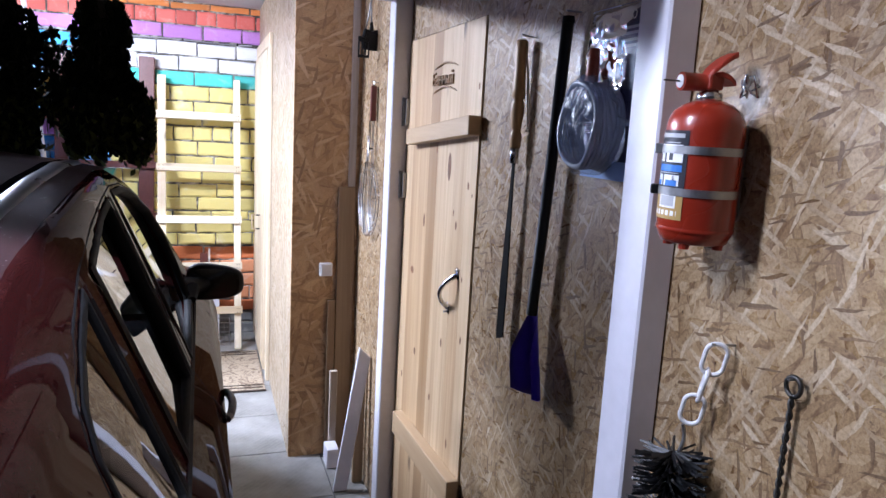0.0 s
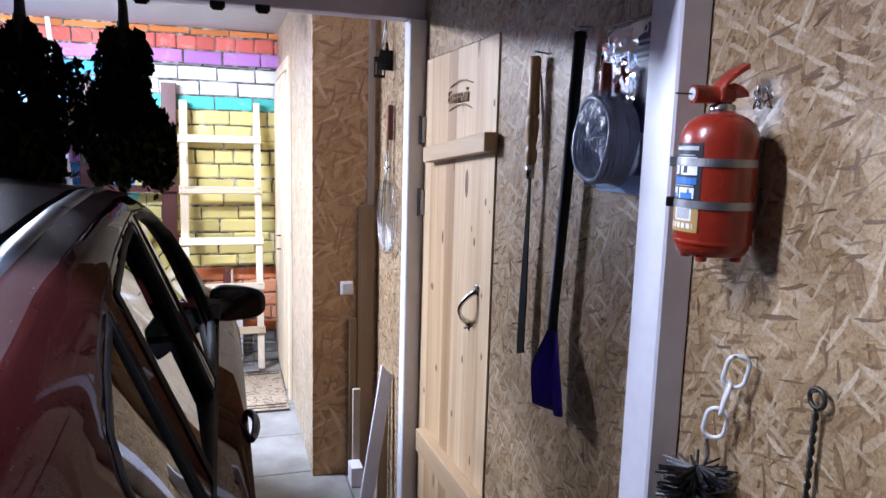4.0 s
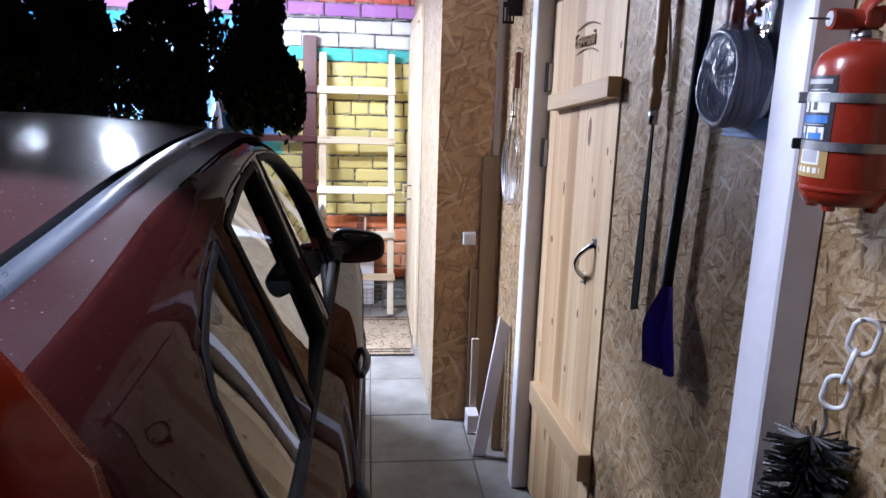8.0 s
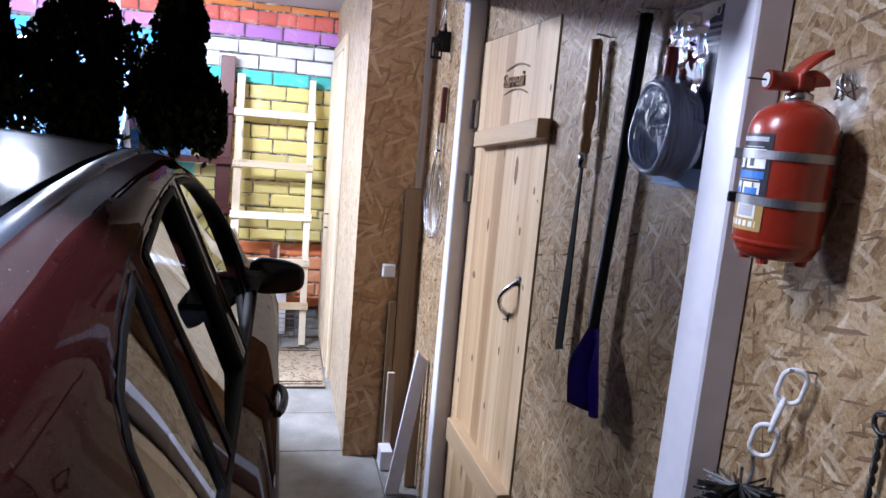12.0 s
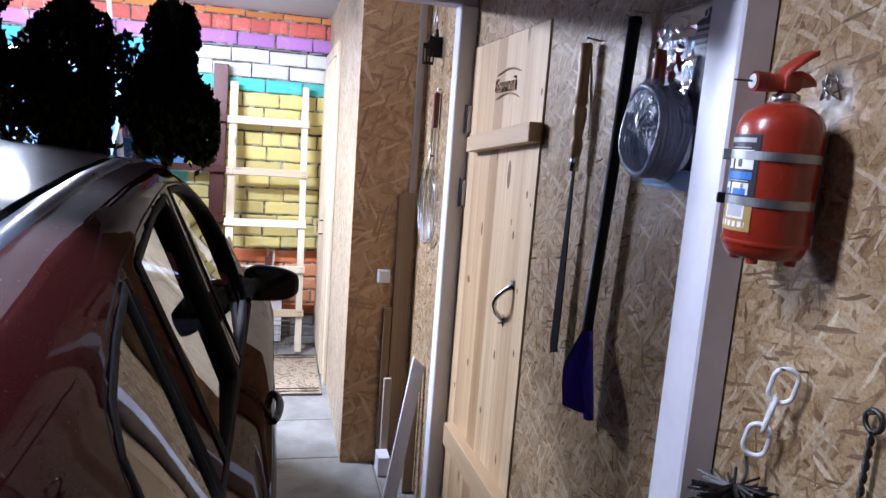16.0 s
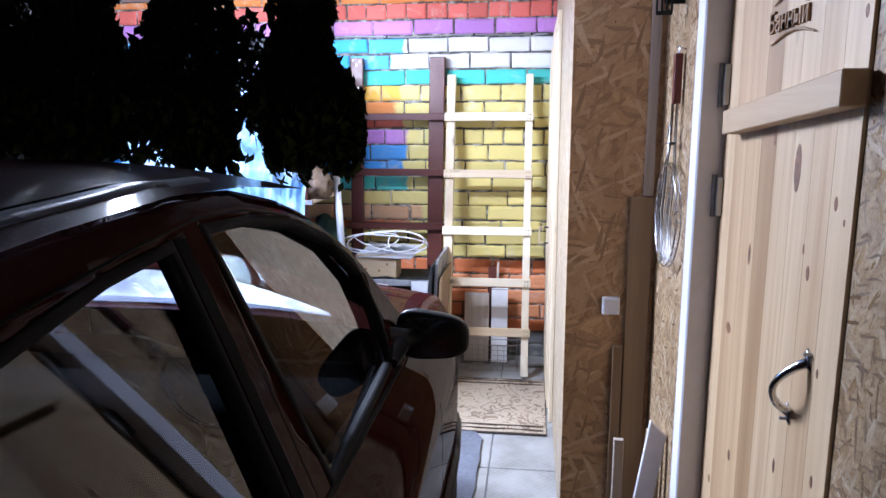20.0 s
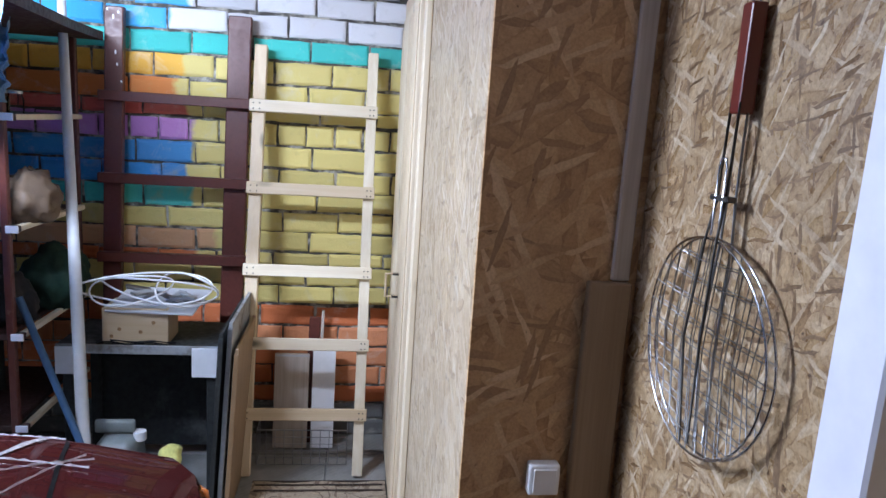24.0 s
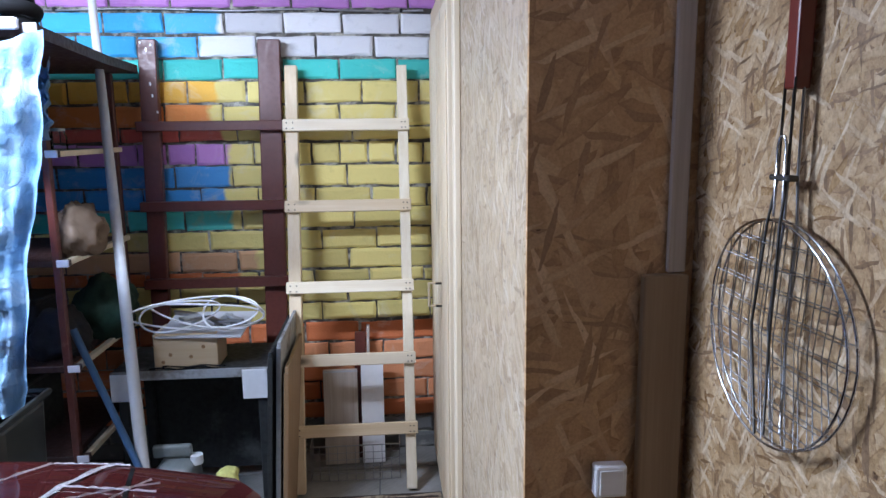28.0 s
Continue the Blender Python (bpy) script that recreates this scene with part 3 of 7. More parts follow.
# the plank door in the strand board wall
door = thing("door_1", (0, 0, 0), label="knotty pine plank door, shut, with two ledges", category="door", kind="structure")
edges = (1.800, 1.882, 1.970, 2.055, 2.150, 2.240, 2.335, 2.430, 2.523)
for a, b in zip(edges, edges[1:]):
    part("plank", box((-0.006, a + 0.0002, 0.02), (0.022, b - 0.0002, DOOR_Z1), 0.0005), M["pine"], door)
M["knot"] = plain("pine_knot", (0.17, 0.075, 0.032), 0.6, 0.0, 0.5, 90)
for y, z, ry, rz in ((2.040, 1.484, 0.020, 0.052), (1.870, 1.440, 0.009, 0.014), (1.954, 1.312, 0.010, 0.016), (2.387, 1.086, 0.024, 0.016), (2.056, 1.081, 0.010, 0.014), (1.836, 1.415, 0.005, 0.007), (1.981, 1.348, 0.005, 0.012), (2.170, 1.532, 0.009, 0.016), (2.274, 1.284, 0.011, 0.028), (1.878, 1.161, 0.006, 0.010), (1.86, 0.98, 0.007, 0.014), (2.03, 0.92, 0.008, 0.018), (2.31, 0.80, 0.012, 0.016), (2.12, 0.70, 0.010, 0.014), (1.93, 0.62, 0.008, 0.020), (2.46, 0.66, 0.010, 0.014), (2.22, 1.60, 0.007, 0.012), (1.83, 1.72, 0.008, 0.012)):
    bm = lathe([(0.0, 0.0), (1.0, 0.0), (0.86, 0.0004), (0.0, 0.0006)], 14)
    bmesh.ops.transform(bm, matrix=Matrix.Translation((-0.0062, y - 0.010, z)) @ Matrix.Rotation(radians(-90), 4, "Y") @ Matrix.Diagonal((rz * 0.85, ry * 0.8, 1, 1)), verts=bm.verts)
    part("knot", bm, M["knot"], door)
for y0, z0, y1, z1, w in ((2.402, 1.536, 1.787, 1.586, 0.053), (2.415, 0.440, 1.790, 0.475, 0.085)):
    ang = math.atan2(z1 - z0, y0 - y1)
    bm = box((-0.045, y1, 0), (-0.0065, y0, w), 0.002, 1)
    for v in bm.verts:
        v.co.z += z0 + (y0 - v.co.y) / (y0 - y1) * (z1 - z0)
    part("ledge", bm, M["pine_bar"], door)
for z in (1.60, 1.33):
    hinge = part("hinge", tube([(-0.022, 2.530, z), (-0.022, 2.530, z + 0.105)], 0.006, 10), M["dull_steel"], door, "steel barrel hinge")
    part("hinge_leaf", box((-0.019, 2.505, z + 0.005), (-0.0065, 2.529, z + 0.10)), M["dull_steel"], hinge)
arc = [(k / 12, math.sin(k / 12 * math.pi) ** 0.75) for k in range(13)]
pull = part("latch_pull", tube([(-0.009 - 0.040 * w, 1.905 + 0.062 * u, 1.166 - 0.112 * u) for u, w in arc], [0.0092 - 0.0030 * w for u, w in arc], 10), M["steel"], door, "bright bowed steel pull", smooth=True)
for y, z, up in ((1.902, 1.172, 1), (1.970, 1.048, -1)):
    bm = lathe([(0.0, 0.0), (0.011, 0.0), (0.011, 0.002), (0.007, 0.005), (0.0, 0.006)], 16)
    bmesh.ops.transform(bm, matrix=Matrix.Translation((-0.0062, y, z)) @ Matrix.Rotation(radians(-29), 4, "X") @ Matrix.Diagonal((1, 0.9, 1.9, 1)) @ Matrix.Rotation(radians(-90), 4, "Y"), verts=bm.verts)
    part("pull_foot", bm, M["steel"], pull, smooth=True)
    part("screw", tube([(-0.0190, y - 0.006 * up, z + 0.012 * up), (-0.0062, y - 0.006 * up, z + 0.012 * up)], 0.0032, 8), M["dull_steel"], pull)
# carved word above the ledge: letters in the built-in face on a swash
sign = thing("door_sign", (-0.0075, 2.235, 1.735), label="small carved brown wooden word on the pine door", category="sign")


def lettering(text, size, depth, material, parent, m, name="letters", align="LEFT"):
    cu = bpy.data.curves.new(name, "FONT")
    cu.body, cu.size, cu.extrude, cu.align_x = text, size, depth, align
    tmp = new(name, cu)
    me = bpy.data.meshes.new_from_object(tmp)
    bpy.data.objects.remove(tmp)
    me.transform(m)
    me.materials.append(material)
    ob = new(name, me)
    ob.parent = parent
    return ob


WALL_TEXT = Matrix(((0, 0, -1, 0), (-1, 0, 0, 0), (0, 1, 0, 0), (0, 0, 0, 1)))
lettering("Банный", 0.056, 0.004, M["logo_wood"], sign, Matrix.Rotation(radians(0), 4, "X") @ WALL_TEXT)
for z, s in ((-0.022, 1), (0.052, 1)):
    part("swash", tube([(-0.002, -0.02 - i * 0.024, z + s * 0.016 * math.sin(i * 0.34)) for i in range(10)], [0.0015 + 0.002 * math.sin(i * 0.34) for i in range(10)], 6), M["logo_wood"], sign)

# ---- painted brick wall at the far end ----
north = setting("wall_north", box((LEFT, FRONT + 0.003, 0), (0.1, FRONT + 0.13, TOP)), M["mortar"], "brick wall painted in rainbow bands, dusty mortar joints", "wall")
HUES = dict(
    orange=(0.62, 0.20, 0.045), red=(0.62, 0.13, 0.10), mauve=(0.46, 0.20, 0.52), white=(0.66, 0.65, 0.67), sky=(0.07, 0.40, 0.74), teal=(0.085, 0.52, 0.46),
    yellow=(0.70, 0.58, 0.20), gold=(0.66, 0.36, 0.045), peach=(0.66, 0.38, 0.20), blue=(0.045, 0.24, 0.56), rust=(0.52, 0.145, 0.045), salmon=(0.62, 0.25, 0.11), grey=(0.17, 0.168, 0.16), plum=(0.30, 0.12, 0.33))
PAINT = {n: brick_paint("brick_" + n, c) for n, c in HUES.items()}
# courses from the top: foot, head, brick length, shift along the wall, paint of the plain part, paint of the mural part, where the mural ends
COURSES = [
    (2.312, 2.352, 0.262, 0.06, "orange", "orange", -1.4), (2.212, 2.302, 0.131, 0.02, "red", "red", -1.4), (2.116, 2.203, 0.262, 0.11, "mauve", "mauve", -1.4),
    (2.004, 2.090, 0.260, 0.151, "white", "sky", -1.31), (1.903, 1.992, 0.260, 0.013, "white", "sky", -1.40), (1.805, 1.893, 0.260, 0.168, "teal", "teal", -1.4),
    (1.702, 1.796, 0.260, 0.070, "yellow", "gold", -1.34), (1.598, 1.690, 0.260, 0.178, "yellow", "orange", -1.37), (1.530, 1.588, 0.260, 0.12, "yellow", "red", -1.33),
    (1.425, 1.518, 0.130, 0.052, "yellow", "mauve", -1.30), (1.323, 1.416, 0.260, 0.151, "yellow", "blue", -1.30), (1.222, 1.312, 0.260, 0.041, "yellow", "blue", -1.33),
    (1.124, 1.213, 0.260, 0.122, "yellow", "teal", -1.30), (1.026, 1.115, 0.260, 0.020, "yellow", "yellow", -1.3), (0.928, 1.018, 0.260, 0.153, "yellow", "peach", -1.20),
    (0.862, 0.918, 0.260, 0.06, "yellow", "rust", -1.28), (0.768, 0.853, 0.260, 0.166, "yellow", "yellow", -1.5), (0.676, 0.758, 0.260, 0.03, "yellow", "yellow", -1.6), (0.570, 0.662, 0.260, 0.115, "rust", "rust", -1.6), (0.468, 0.560, 0.262, 0.0, "salmon", "salmon", -1.6),
    (0.368, 0.458, 0.262, 0.14, "salmon", "rust", -0.9), (0.270, 0.358, 0.262, 0.05, "salmon", "rust", -0.8), (0.178, 0.260, 0.262, 0.15, "rust", "rust", -1.6),
    (0.090, 0.168, 0.262, 0.02, "grey", "grey", -1.6), (0.004, 0.080, 0.262, 0.13, "grey", "grey", -1.6),
]
BRICK_RND = random.Random(5)
brick_shapes = {}


def brick_mesh(length, height, kind, paint):
    """One of a few worn bricks of that size, in that paint: a hand-laid outline, crumbled edges, a slightly hollow face."""
    key = (round(length, 2), round(height, 3), kind, paint)
    if key not in brick_shapes:
        r = random.Random(kind * 131 + int(length * 1000))
        n = max(2, round(length / 0.045))
        half, up = length / 2, height / 2
        outline = [(-half + length * i / n, -up) for i in range(n + 1)] + [(half, 0.0)] + [(half - length * i / n, up) for i in range(n + 1)] + [(-half, 0.0)]
        bm = bmesh.new()
        rings = []
        for depth, inset, wild in ((0.05, 0.0, 0.0), (-0.014, 0.0, 0.0028), (-0.021, 0.004, 0.0030), (-0.024, 0.013, 0.002)):
            ring = []
            for x, z in outline:
                k = Vector((x / half if half else 0, z / up))
                ring.append(bm.verts.new((x - k.x * inset + r.uniform(-wild, wild), depth + r.uniform(-wild, wild) * 0.5, z - k.y * inset + r.uniform(-wild, wild))))
            rings.append(ring)
        m = len(outline)
        for p, q in zip(rings, rings[1:]):
            for i in range(m):
                bm.faces.new((p[i], p[(i + 1) % m], q[(i + 1) % m], q[i]))
        hub = bm.verts.new((0, -0.0235, 0))
        for i in range(m):
            bm.faces.new((rings[-1][i], rings[-1][(i + 1) % m], hub))
        bmesh.ops.recalc_face_normals(bm, faces=bm.faces)
        me = mesh_of(bm, "brick")
        me.materials.append(PAINT[paint])
        brick_shapes[key] = me
    return brick_shapes[key]


def lay_bricks():
    rest, inks = ([], [], []), list(PAINT)
    for row, (z0, z1, length, shift, paint, mural, ends) in enumerate(COURSES):
        x = -0.36 - shift + length * 1.0
        while x > -3.3:
            a, b = x - length + 0.007 + BRICK_RND.uniform(-0.002, 0.004), x
            x -= length
            mid = (a + b) / 2
            if a > -0.335:
                continue
            b = min(b, -0.336)
            cuts = [(a, b, mural if mid < ends else paint)]
            if a < ends + 0.03 and b > ends - 0.05 and paint != mural:
                mixed = paint + "_" + mural + "_" + str(row)
                if mixed not in PAINT:
                    PAINT[mixed] = brick_paint("brick_" + mixed, HUES[paint], HUES[mural], ends)
                cuts = [(a, b, mixed)]
            for c, d, ink in cuts:
                m = Matrix.Translation(((c + d) / 2, FRONT + 0.012 + 0.005 + BRICK_RND.uniform(-0.004, 0.003), (z0 + z1) / 2 + BRICK_RND.uniform(-0.003, 0.003))) @ Euler((0, BRICK_RND.uniform(-0.012, 0.012), BRICK_RND.uniform(-0.01, 0.01))).to_matrix().to_4x4()
                me = brick_mesh(d - c, z1 - z0, BRICK_RND.randrange(6), ink)
                if (c + d) / 2 > -2.1:
                    ob = new("brick", me)
                    ob.parent = north
                    ob.matrix_local = m
                else:
                    # behind the shelves: one joined rest
                    base = len(rest[0])
                    rest[0].extend(tuple(m @ v.co) for v in me.vertices)
                    for f in me.polygons:
                        rest[1].append([base + i for i in f.vertices])
                        rest[2].append(inks.index(ink))
    me = bpy.data.meshes.new("far_brickwork")
    me.from_pydata(rest[0], [], rest[1])
    for n in inks:
        me.materials.append(PAINT[n])
    me.polygons.foreach_set("material_index", rest[2])
    ob = new("far_brickwork", me)
    ob.parent = north
    tagged(ob, "rows of painted bricks behind the shelves", kind="stuff")


cable = thing("wall_cable", (0, FRONT - 0.012, 2.103), label="thin grey cable clipped along the painted bricks", category="cable")
part("sheath", tube([(x * 0.1 - 3.2, 0.002 * math.sin(x * 1.7), 0.004 * math.sin(x * 0.9)) for x in range(0, 29)], 0.005, 6), M["dull_steel"], cable, smooth=True)
for x in (-2.6, -2.0, -1.42, -0.86, -0.5):
    part("clip", box((x - 0.006, -0.008, -0.008), (x + 0.006, 0.018, 0.008), 0.001), M["black"], cable)

# ---- things in front of the brick wall ----
ladder = thing("ladder", (0, 0, 0), label="new pale pine ladder leaning on the brick wall", category="ladder")


def ladder_y(z):
    return 4.79 + 0.20 * z


LEAN = math.atan(0.20)
for xa, xb, dx in ((-1.022, -0.968, 0.03), (-0.528, -0.483, 0.02)):
    top, foot = 1.855, 0.012
    for z0, z1 in ((foot, top),):
        bm = bmesh.new()
        vs = add_box(bm, (xa, -0.022, 0), (xb, 0.022, (z1 - z0) / math.cos(LEAN)), 0.003)
        bmesh.ops.transform(bm, matrix=Matrix.Translation((0, ladder_y(z0) + 0.035, z0)) @ Matrix.Rotation(-LEAN, 4, "X"), verts=bm.verts)
        part("rail", bm, M["pine_pale"], ladder)
for z, xa, xb in ((1.622, -1.032, -0.478), (1.272, -1.030, -0.478), (0.924, -1.030, -0.476), (0.612, -1.030, -0.476), (0.312, -1.030, -0.474)):
    bm = bmesh.new()
    add_box(bm, (xa, -0.012, -0.052), (xb, 0.0105, 0.0), 0.003)
    bmesh.ops.transform(bm, matrix=Matrix.Translation((0, ladder_y(z), z)) @ Matrix.Rotation(-LEAN, 4, "X"), verts=bm.verts)
    rung = part("rung", bm, M["pine_pale_x"], ladder)
    for x in (xa + 0.018, xa + 0.045, xb - 0.018, xb - 0.034):
        for dz in (-0.014, -0.038):
            part("screw", lathe([(0.0, 0.0), (0.0032, 0.0), (0.0032, 0.002), (0, 0.002)], 8), M["dark_iron"], rung).matrix_local = Matrix.Translation((x, ladder_y(z) - 0.0125 + dz * 0.2, z + dz)) @ Matrix.Rotation(radians(90), 4, "X")

rack = thing("brown_rack", (0, 0, 0), label="brown painted timber frame leaning on the brick wall", category="rack")
for xa, xb in ((-1.642, -1.565), (-1.134, -1.036)):
    bm = box((xa, 5.135, 0.02), (xb, 5.175, 1.97), 0.004)
    for v in bm.verts:
        v.co.y += 0.035 * v.co.z - 0.03
        v.co.x += 0.016 * (v.co.z - 1.97)
    part("upright", bm, M["brown_paint"], rack)
for x, z, tall in ((-1.606, 1.925, 0.012), (-1.598, 1.78, 0.010), (-1.592, 1.73, 0.008), (-1.630, 1.955, 0.007), (-1.586, 1.945, 0.006), (-1.575, 1.66, 0.006)):
    bm = lathe([(0.0, 0.0), (0.0045, 0.0), (0.003, 0.0012), (0.0, 0.0016)], 10)
    bmesh.ops.transform(bm, matrix=Matrix.Translation((x, 5.1352 + 0.035 * z - 0.03, z)) @ Matrix.Diagonal((1, 1, tall / 0.0045, 1)) @ Matrix.Rotation(radians(90), 4, "X"), verts=bm.verts)
    part("paint_drip", bm, M["white_plastic"], rack, "splash of white paint")
for z in (1.612, 1.262, 0.915):
    bm = box((-1.655 + 0.016 * (z - 1.97), 5.095, z - 0.035), (-1.030, 5.137, z + 0.008), 0.003)
    for v in bm.verts:
        v.co.y += 0.035 * z - 0.03
    part("rail", bm, M["brown_paint"], rack)

# panels standing behind the ladder
for xa, xb, h, mat, lab in ((-0.905, -0.745, 0.455, "board_grey", "weathered grey board standing behind the ladder"), (-0.728, -0.622, 0.49, "white_plastic", "short white panel standing behind the ladder")):
    p = thing("panel", ((xa + xb) / 2, 5.10, 0.006), (-6, 0, 0), lab, "panel")
    part("sheet", box((-(xb - xa) / 2, -0.010, 0), ((xb - xa) / 2, 0.010, h), 0.002), M[mat], p)
    part("edge_strip", box((-(xb - xa) / 2, -0.0115, h - 0.012), ((xb - xa) / 2, -0.0102, h - 0.004)), M["ink_grey"], p)
slip = thing("wood_slip", (-0.742, 5.16, 0.006), (-4, 1, 0), "narrow brown timber offcut leaning on the brick wall", "offcut")
part("stick", box((-0.022, -0.012, 0), (0.030, 0.012, 0.62), 0.003), M["brown_paint"], slip)
part("stick", box((0.034, -0.010, 0), (0.048, 0.006, 0.655), 0.002), M["board_grey"], slip)
crate = thing("wire_crate", (-0.755, 4.99, 0.004), label="low grey wire mesh crate behind the ladder", category="crate")
bm = bmesh.new()
for i in range(11):
    add_tube(bm, [(-0.20 + i * 0.04, -0.06, 0.004), (-0.20 + i * 0.04, -0.06, 0.17)], 0.0018, 5)
for i in range(6):
    add_tube(bm, [(-0.20, -0.06, 0.004 + i * 0.033), (0.20, -0.06, 0.004 + i * 0.033)], 0.0018, 5)
part("front_mesh", bm, M["dull_steel"], crate)
for x in (-0.20, 0.20):
    bm = bmesh.new()
    for i in range(4):
        add_tube(bm, [(x, -0.06 + i * 0.04, 0.004), (x, -0.06 + i * 0.04, 0.17)], 0.0018, 5)
    add_tube(bm, [(x, -0.06, 0.17), (x, 0.06, 0.17)], 0.0022, 5)
    part("side_mesh", bm, M["dull_steel"], crate)
part("rim", tube([(-0.20, -0.06, 0.17), (0.20, -0.06, 0.17), (0.20, 0.06, 0.17), (-0.20, 0.06, 0.17)], 0.003, 6, True), M["dull_steel"], crate)
# rug
rug = thing("rug", (-0.665, 4.405, 0.0), label="beige and brown patterned rug lying on the tiles", category="rug")
bm = bmesh.new()
bmesh.ops.create_grid(bm, x_segments=24, y_segments=30, size=0.5)
RUG_RND = random.Random(8)
for v in bm.verts:
    v.co = Vector((v.co.x * 0.565, v.co.y * 0.735, 0.010 + 0.003 * math.sin(v.co.x * 14 + 3 * v.co.y) + RUG_RND.uniform(-0.0006, 0.0006)))
r = bmesh.ops.extrude_face_region(bm, geom=list(bm.faces))
for v in r["geom"]:
    if isinstance(v, bmesh.types.BMVert):
        v.co.z -= 0.007
bmesh.ops.recalc_face_normals(bm, faces=bm.faces)
part("carpet", bm, M["rug"], rug)
for y0, y1 in ((-0.378, -0.366), (0.366, 0.378)):
    part("binding", box((-0.285, y0, 0.003), (0.285, y1, 0.012), 0.002), M["rug_edge"], rug)
for y in (-0.335, -0.29, 0.29, 0.335):
    part("border_band", box((-0.27, y - 0.005, 0.0135), (0.27, y + 0.005, 0.0155)), M["rug_edge"], rug)

# mat in front of the rug
M["mat"] = plain("grey_mat", (0.105, 0.108, 0.130), 0.95, 0.0, 0.25, 60, 0.4)
mat = thing("runner_mat", (-0.985, 3.170, 0.0), label="long worn grey-blue runner mat on the tiles beside the car", category="mat")
bm = bmesh.new()
bmesh.ops.create_grid(bm, x_segments=18, y_segments=22, size=0.5)
for v in bm.verts:
    fray = 1 + 0.012 * math.sin(v.co.x * 61 + v.co.y * 47)
    v.co = Vector((v.co.x * 0.575 * fray, v.co.y * 1.70 * fray, 0.014 + 0.003 * noise.noise(v.co * 7)))
    if v.co.x > 0.22 and v.co.y > 0.77:
        v.co.x -= (v.co.y - 0.77) * 0.5
r = bmesh.ops.extrude_face_region(bm, geom=list(bm.faces))
for v in r["geom"]:
    if isinstance(v, bmesh.types.BMVert):
        v.co.z = 0.001
bmesh.ops.recalc_face_normals(bm, faces=bm.faces)
part("felt", bm, M["mat"], mat)

# ---- fire extinguisher on the strand board ----
ext = thing("fire_extinguisher", (-0.066, 0.806, 1.451), label="red powder fire extinguisher strapped to strand board", category="extinguisher")
R = 0.058
part("body", lathe([(0.0, 0.012), (0.036, 0.006), (0.050, 0.010), (R - 0.003, 0.022), (R, 0.034), (R, 0.190), (R - 0.002, 0.203), (0.050, 0.217), (0.036, 0.228), (0.022, 0.234), (0.0, 0.236)], 40), M["red_enamel"], ext, smooth=True)
part("seam", lathe([(R + 0.0006, 0.028), (R + 0.0012, 0.031), (R + 0.0006, 0.034)], 40, close=False), M["red_enamel"], ext, smooth=True)
for a in (0.6, 2.2, 3.7, 5.3):
    foot = lathe([(0.0, 0.0), (0.008, 0.0), (0.009, 0.012), (0.0, 0.014)], 10)
    bmesh.ops.translate(foot, verts=foot.verts, vec=(0.038 * math.cos(a), 0.038 * math.sin(a), 0.0))
    part("foot", foot, M["red_plastic"], ext)
part("neck", lathe([(0.016, 0.232), (0.019, 0.234), (0.019, 0.246), (0.013, 0.248), (0.011, 0.262)], 20), M["steel"], ext, "bright steel collar", smooth=True)
valve = part("valve", box((-0.014, -0.014, 0.250), (0.014, 0.014, 0.276), 0.005, 2), M["red_plastic"], ext)
aim = Matrix.Rotation(radians(172), 4, "Z")
bm = tube([(0.0, 0, 0.262), (0.050, 0, 0.262)], [0.013, 0.0145], 14)
bmesh.ops.transform(bm, matrix=aim, verts=bm.verts)
spout = part("spout", bm, M["red_plastic"], valve, smooth=True)
bm = tube([(0.0505, 0, 0.262), (0.0515, 0, 0.262)], 0.0105, 14)
bmesh.ops.transform(bm, matrix=aim, verts=bm.verts)
part("nozzle", bm, M["ink_grey"], spout)
bm = tube([(0.052, 0, 0.262), (0.078, 0, 0.262)], 0.0014, 6)
bmesh.ops.transform(bm, matrix=aim, verts=bm.verts)
part("pin", bm, M["dark_iron"], spout)
# squeeze levers: a curved upper blade and a short lower one
for up, name in ((1, "lever"), (0, "grip")):
    line = [(0.012, 0.264), (0.006, 0.274), (-0.004, 0.284), (-0.015, 0.293), (-0.026, 0.300), (-0.034, 0.303)] if up else [(0.008, 0.268), (-0.010, 0.271), (-0.022, 0.266), (-0.032, 0.258)]
    bm = bmesh.new()
    prev = None
    for i, (u, w) in enumerate(line):
        half = 0.0130 + 0.006 * math.sin(i * 0.62)
        t2 = 0.006
        ring = [bm.verts.new((u, -half, w)), bm.verts.new((u, half, w)), bm.verts.new((u, half * 0.9, w + t2 + 0.003)), bm.verts.new((u, -half * 0.9, w + t2 + 0.003))]
        if prev:
            for k in range(4):
                bm.faces.new((prev[k], prev[(k + 1) % 4], ring[(k + 1) % 4], ring[k]))
        else:
            bm.faces.new(ring[::-1])
        prev = ring
    bm.faces.new(prev)
    bmesh.ops.recalc_face_normals(bm, faces=bm.faces)
    bmesh.ops.bevel(bm, geom=list(bm.edges), offset=0.0015, segments=1, affect="EDGES")
    bmesh.ops.transform(bm, matrix=aim, verts=bm.verts)
    part(name, bm, M["red_plastic"], valve)


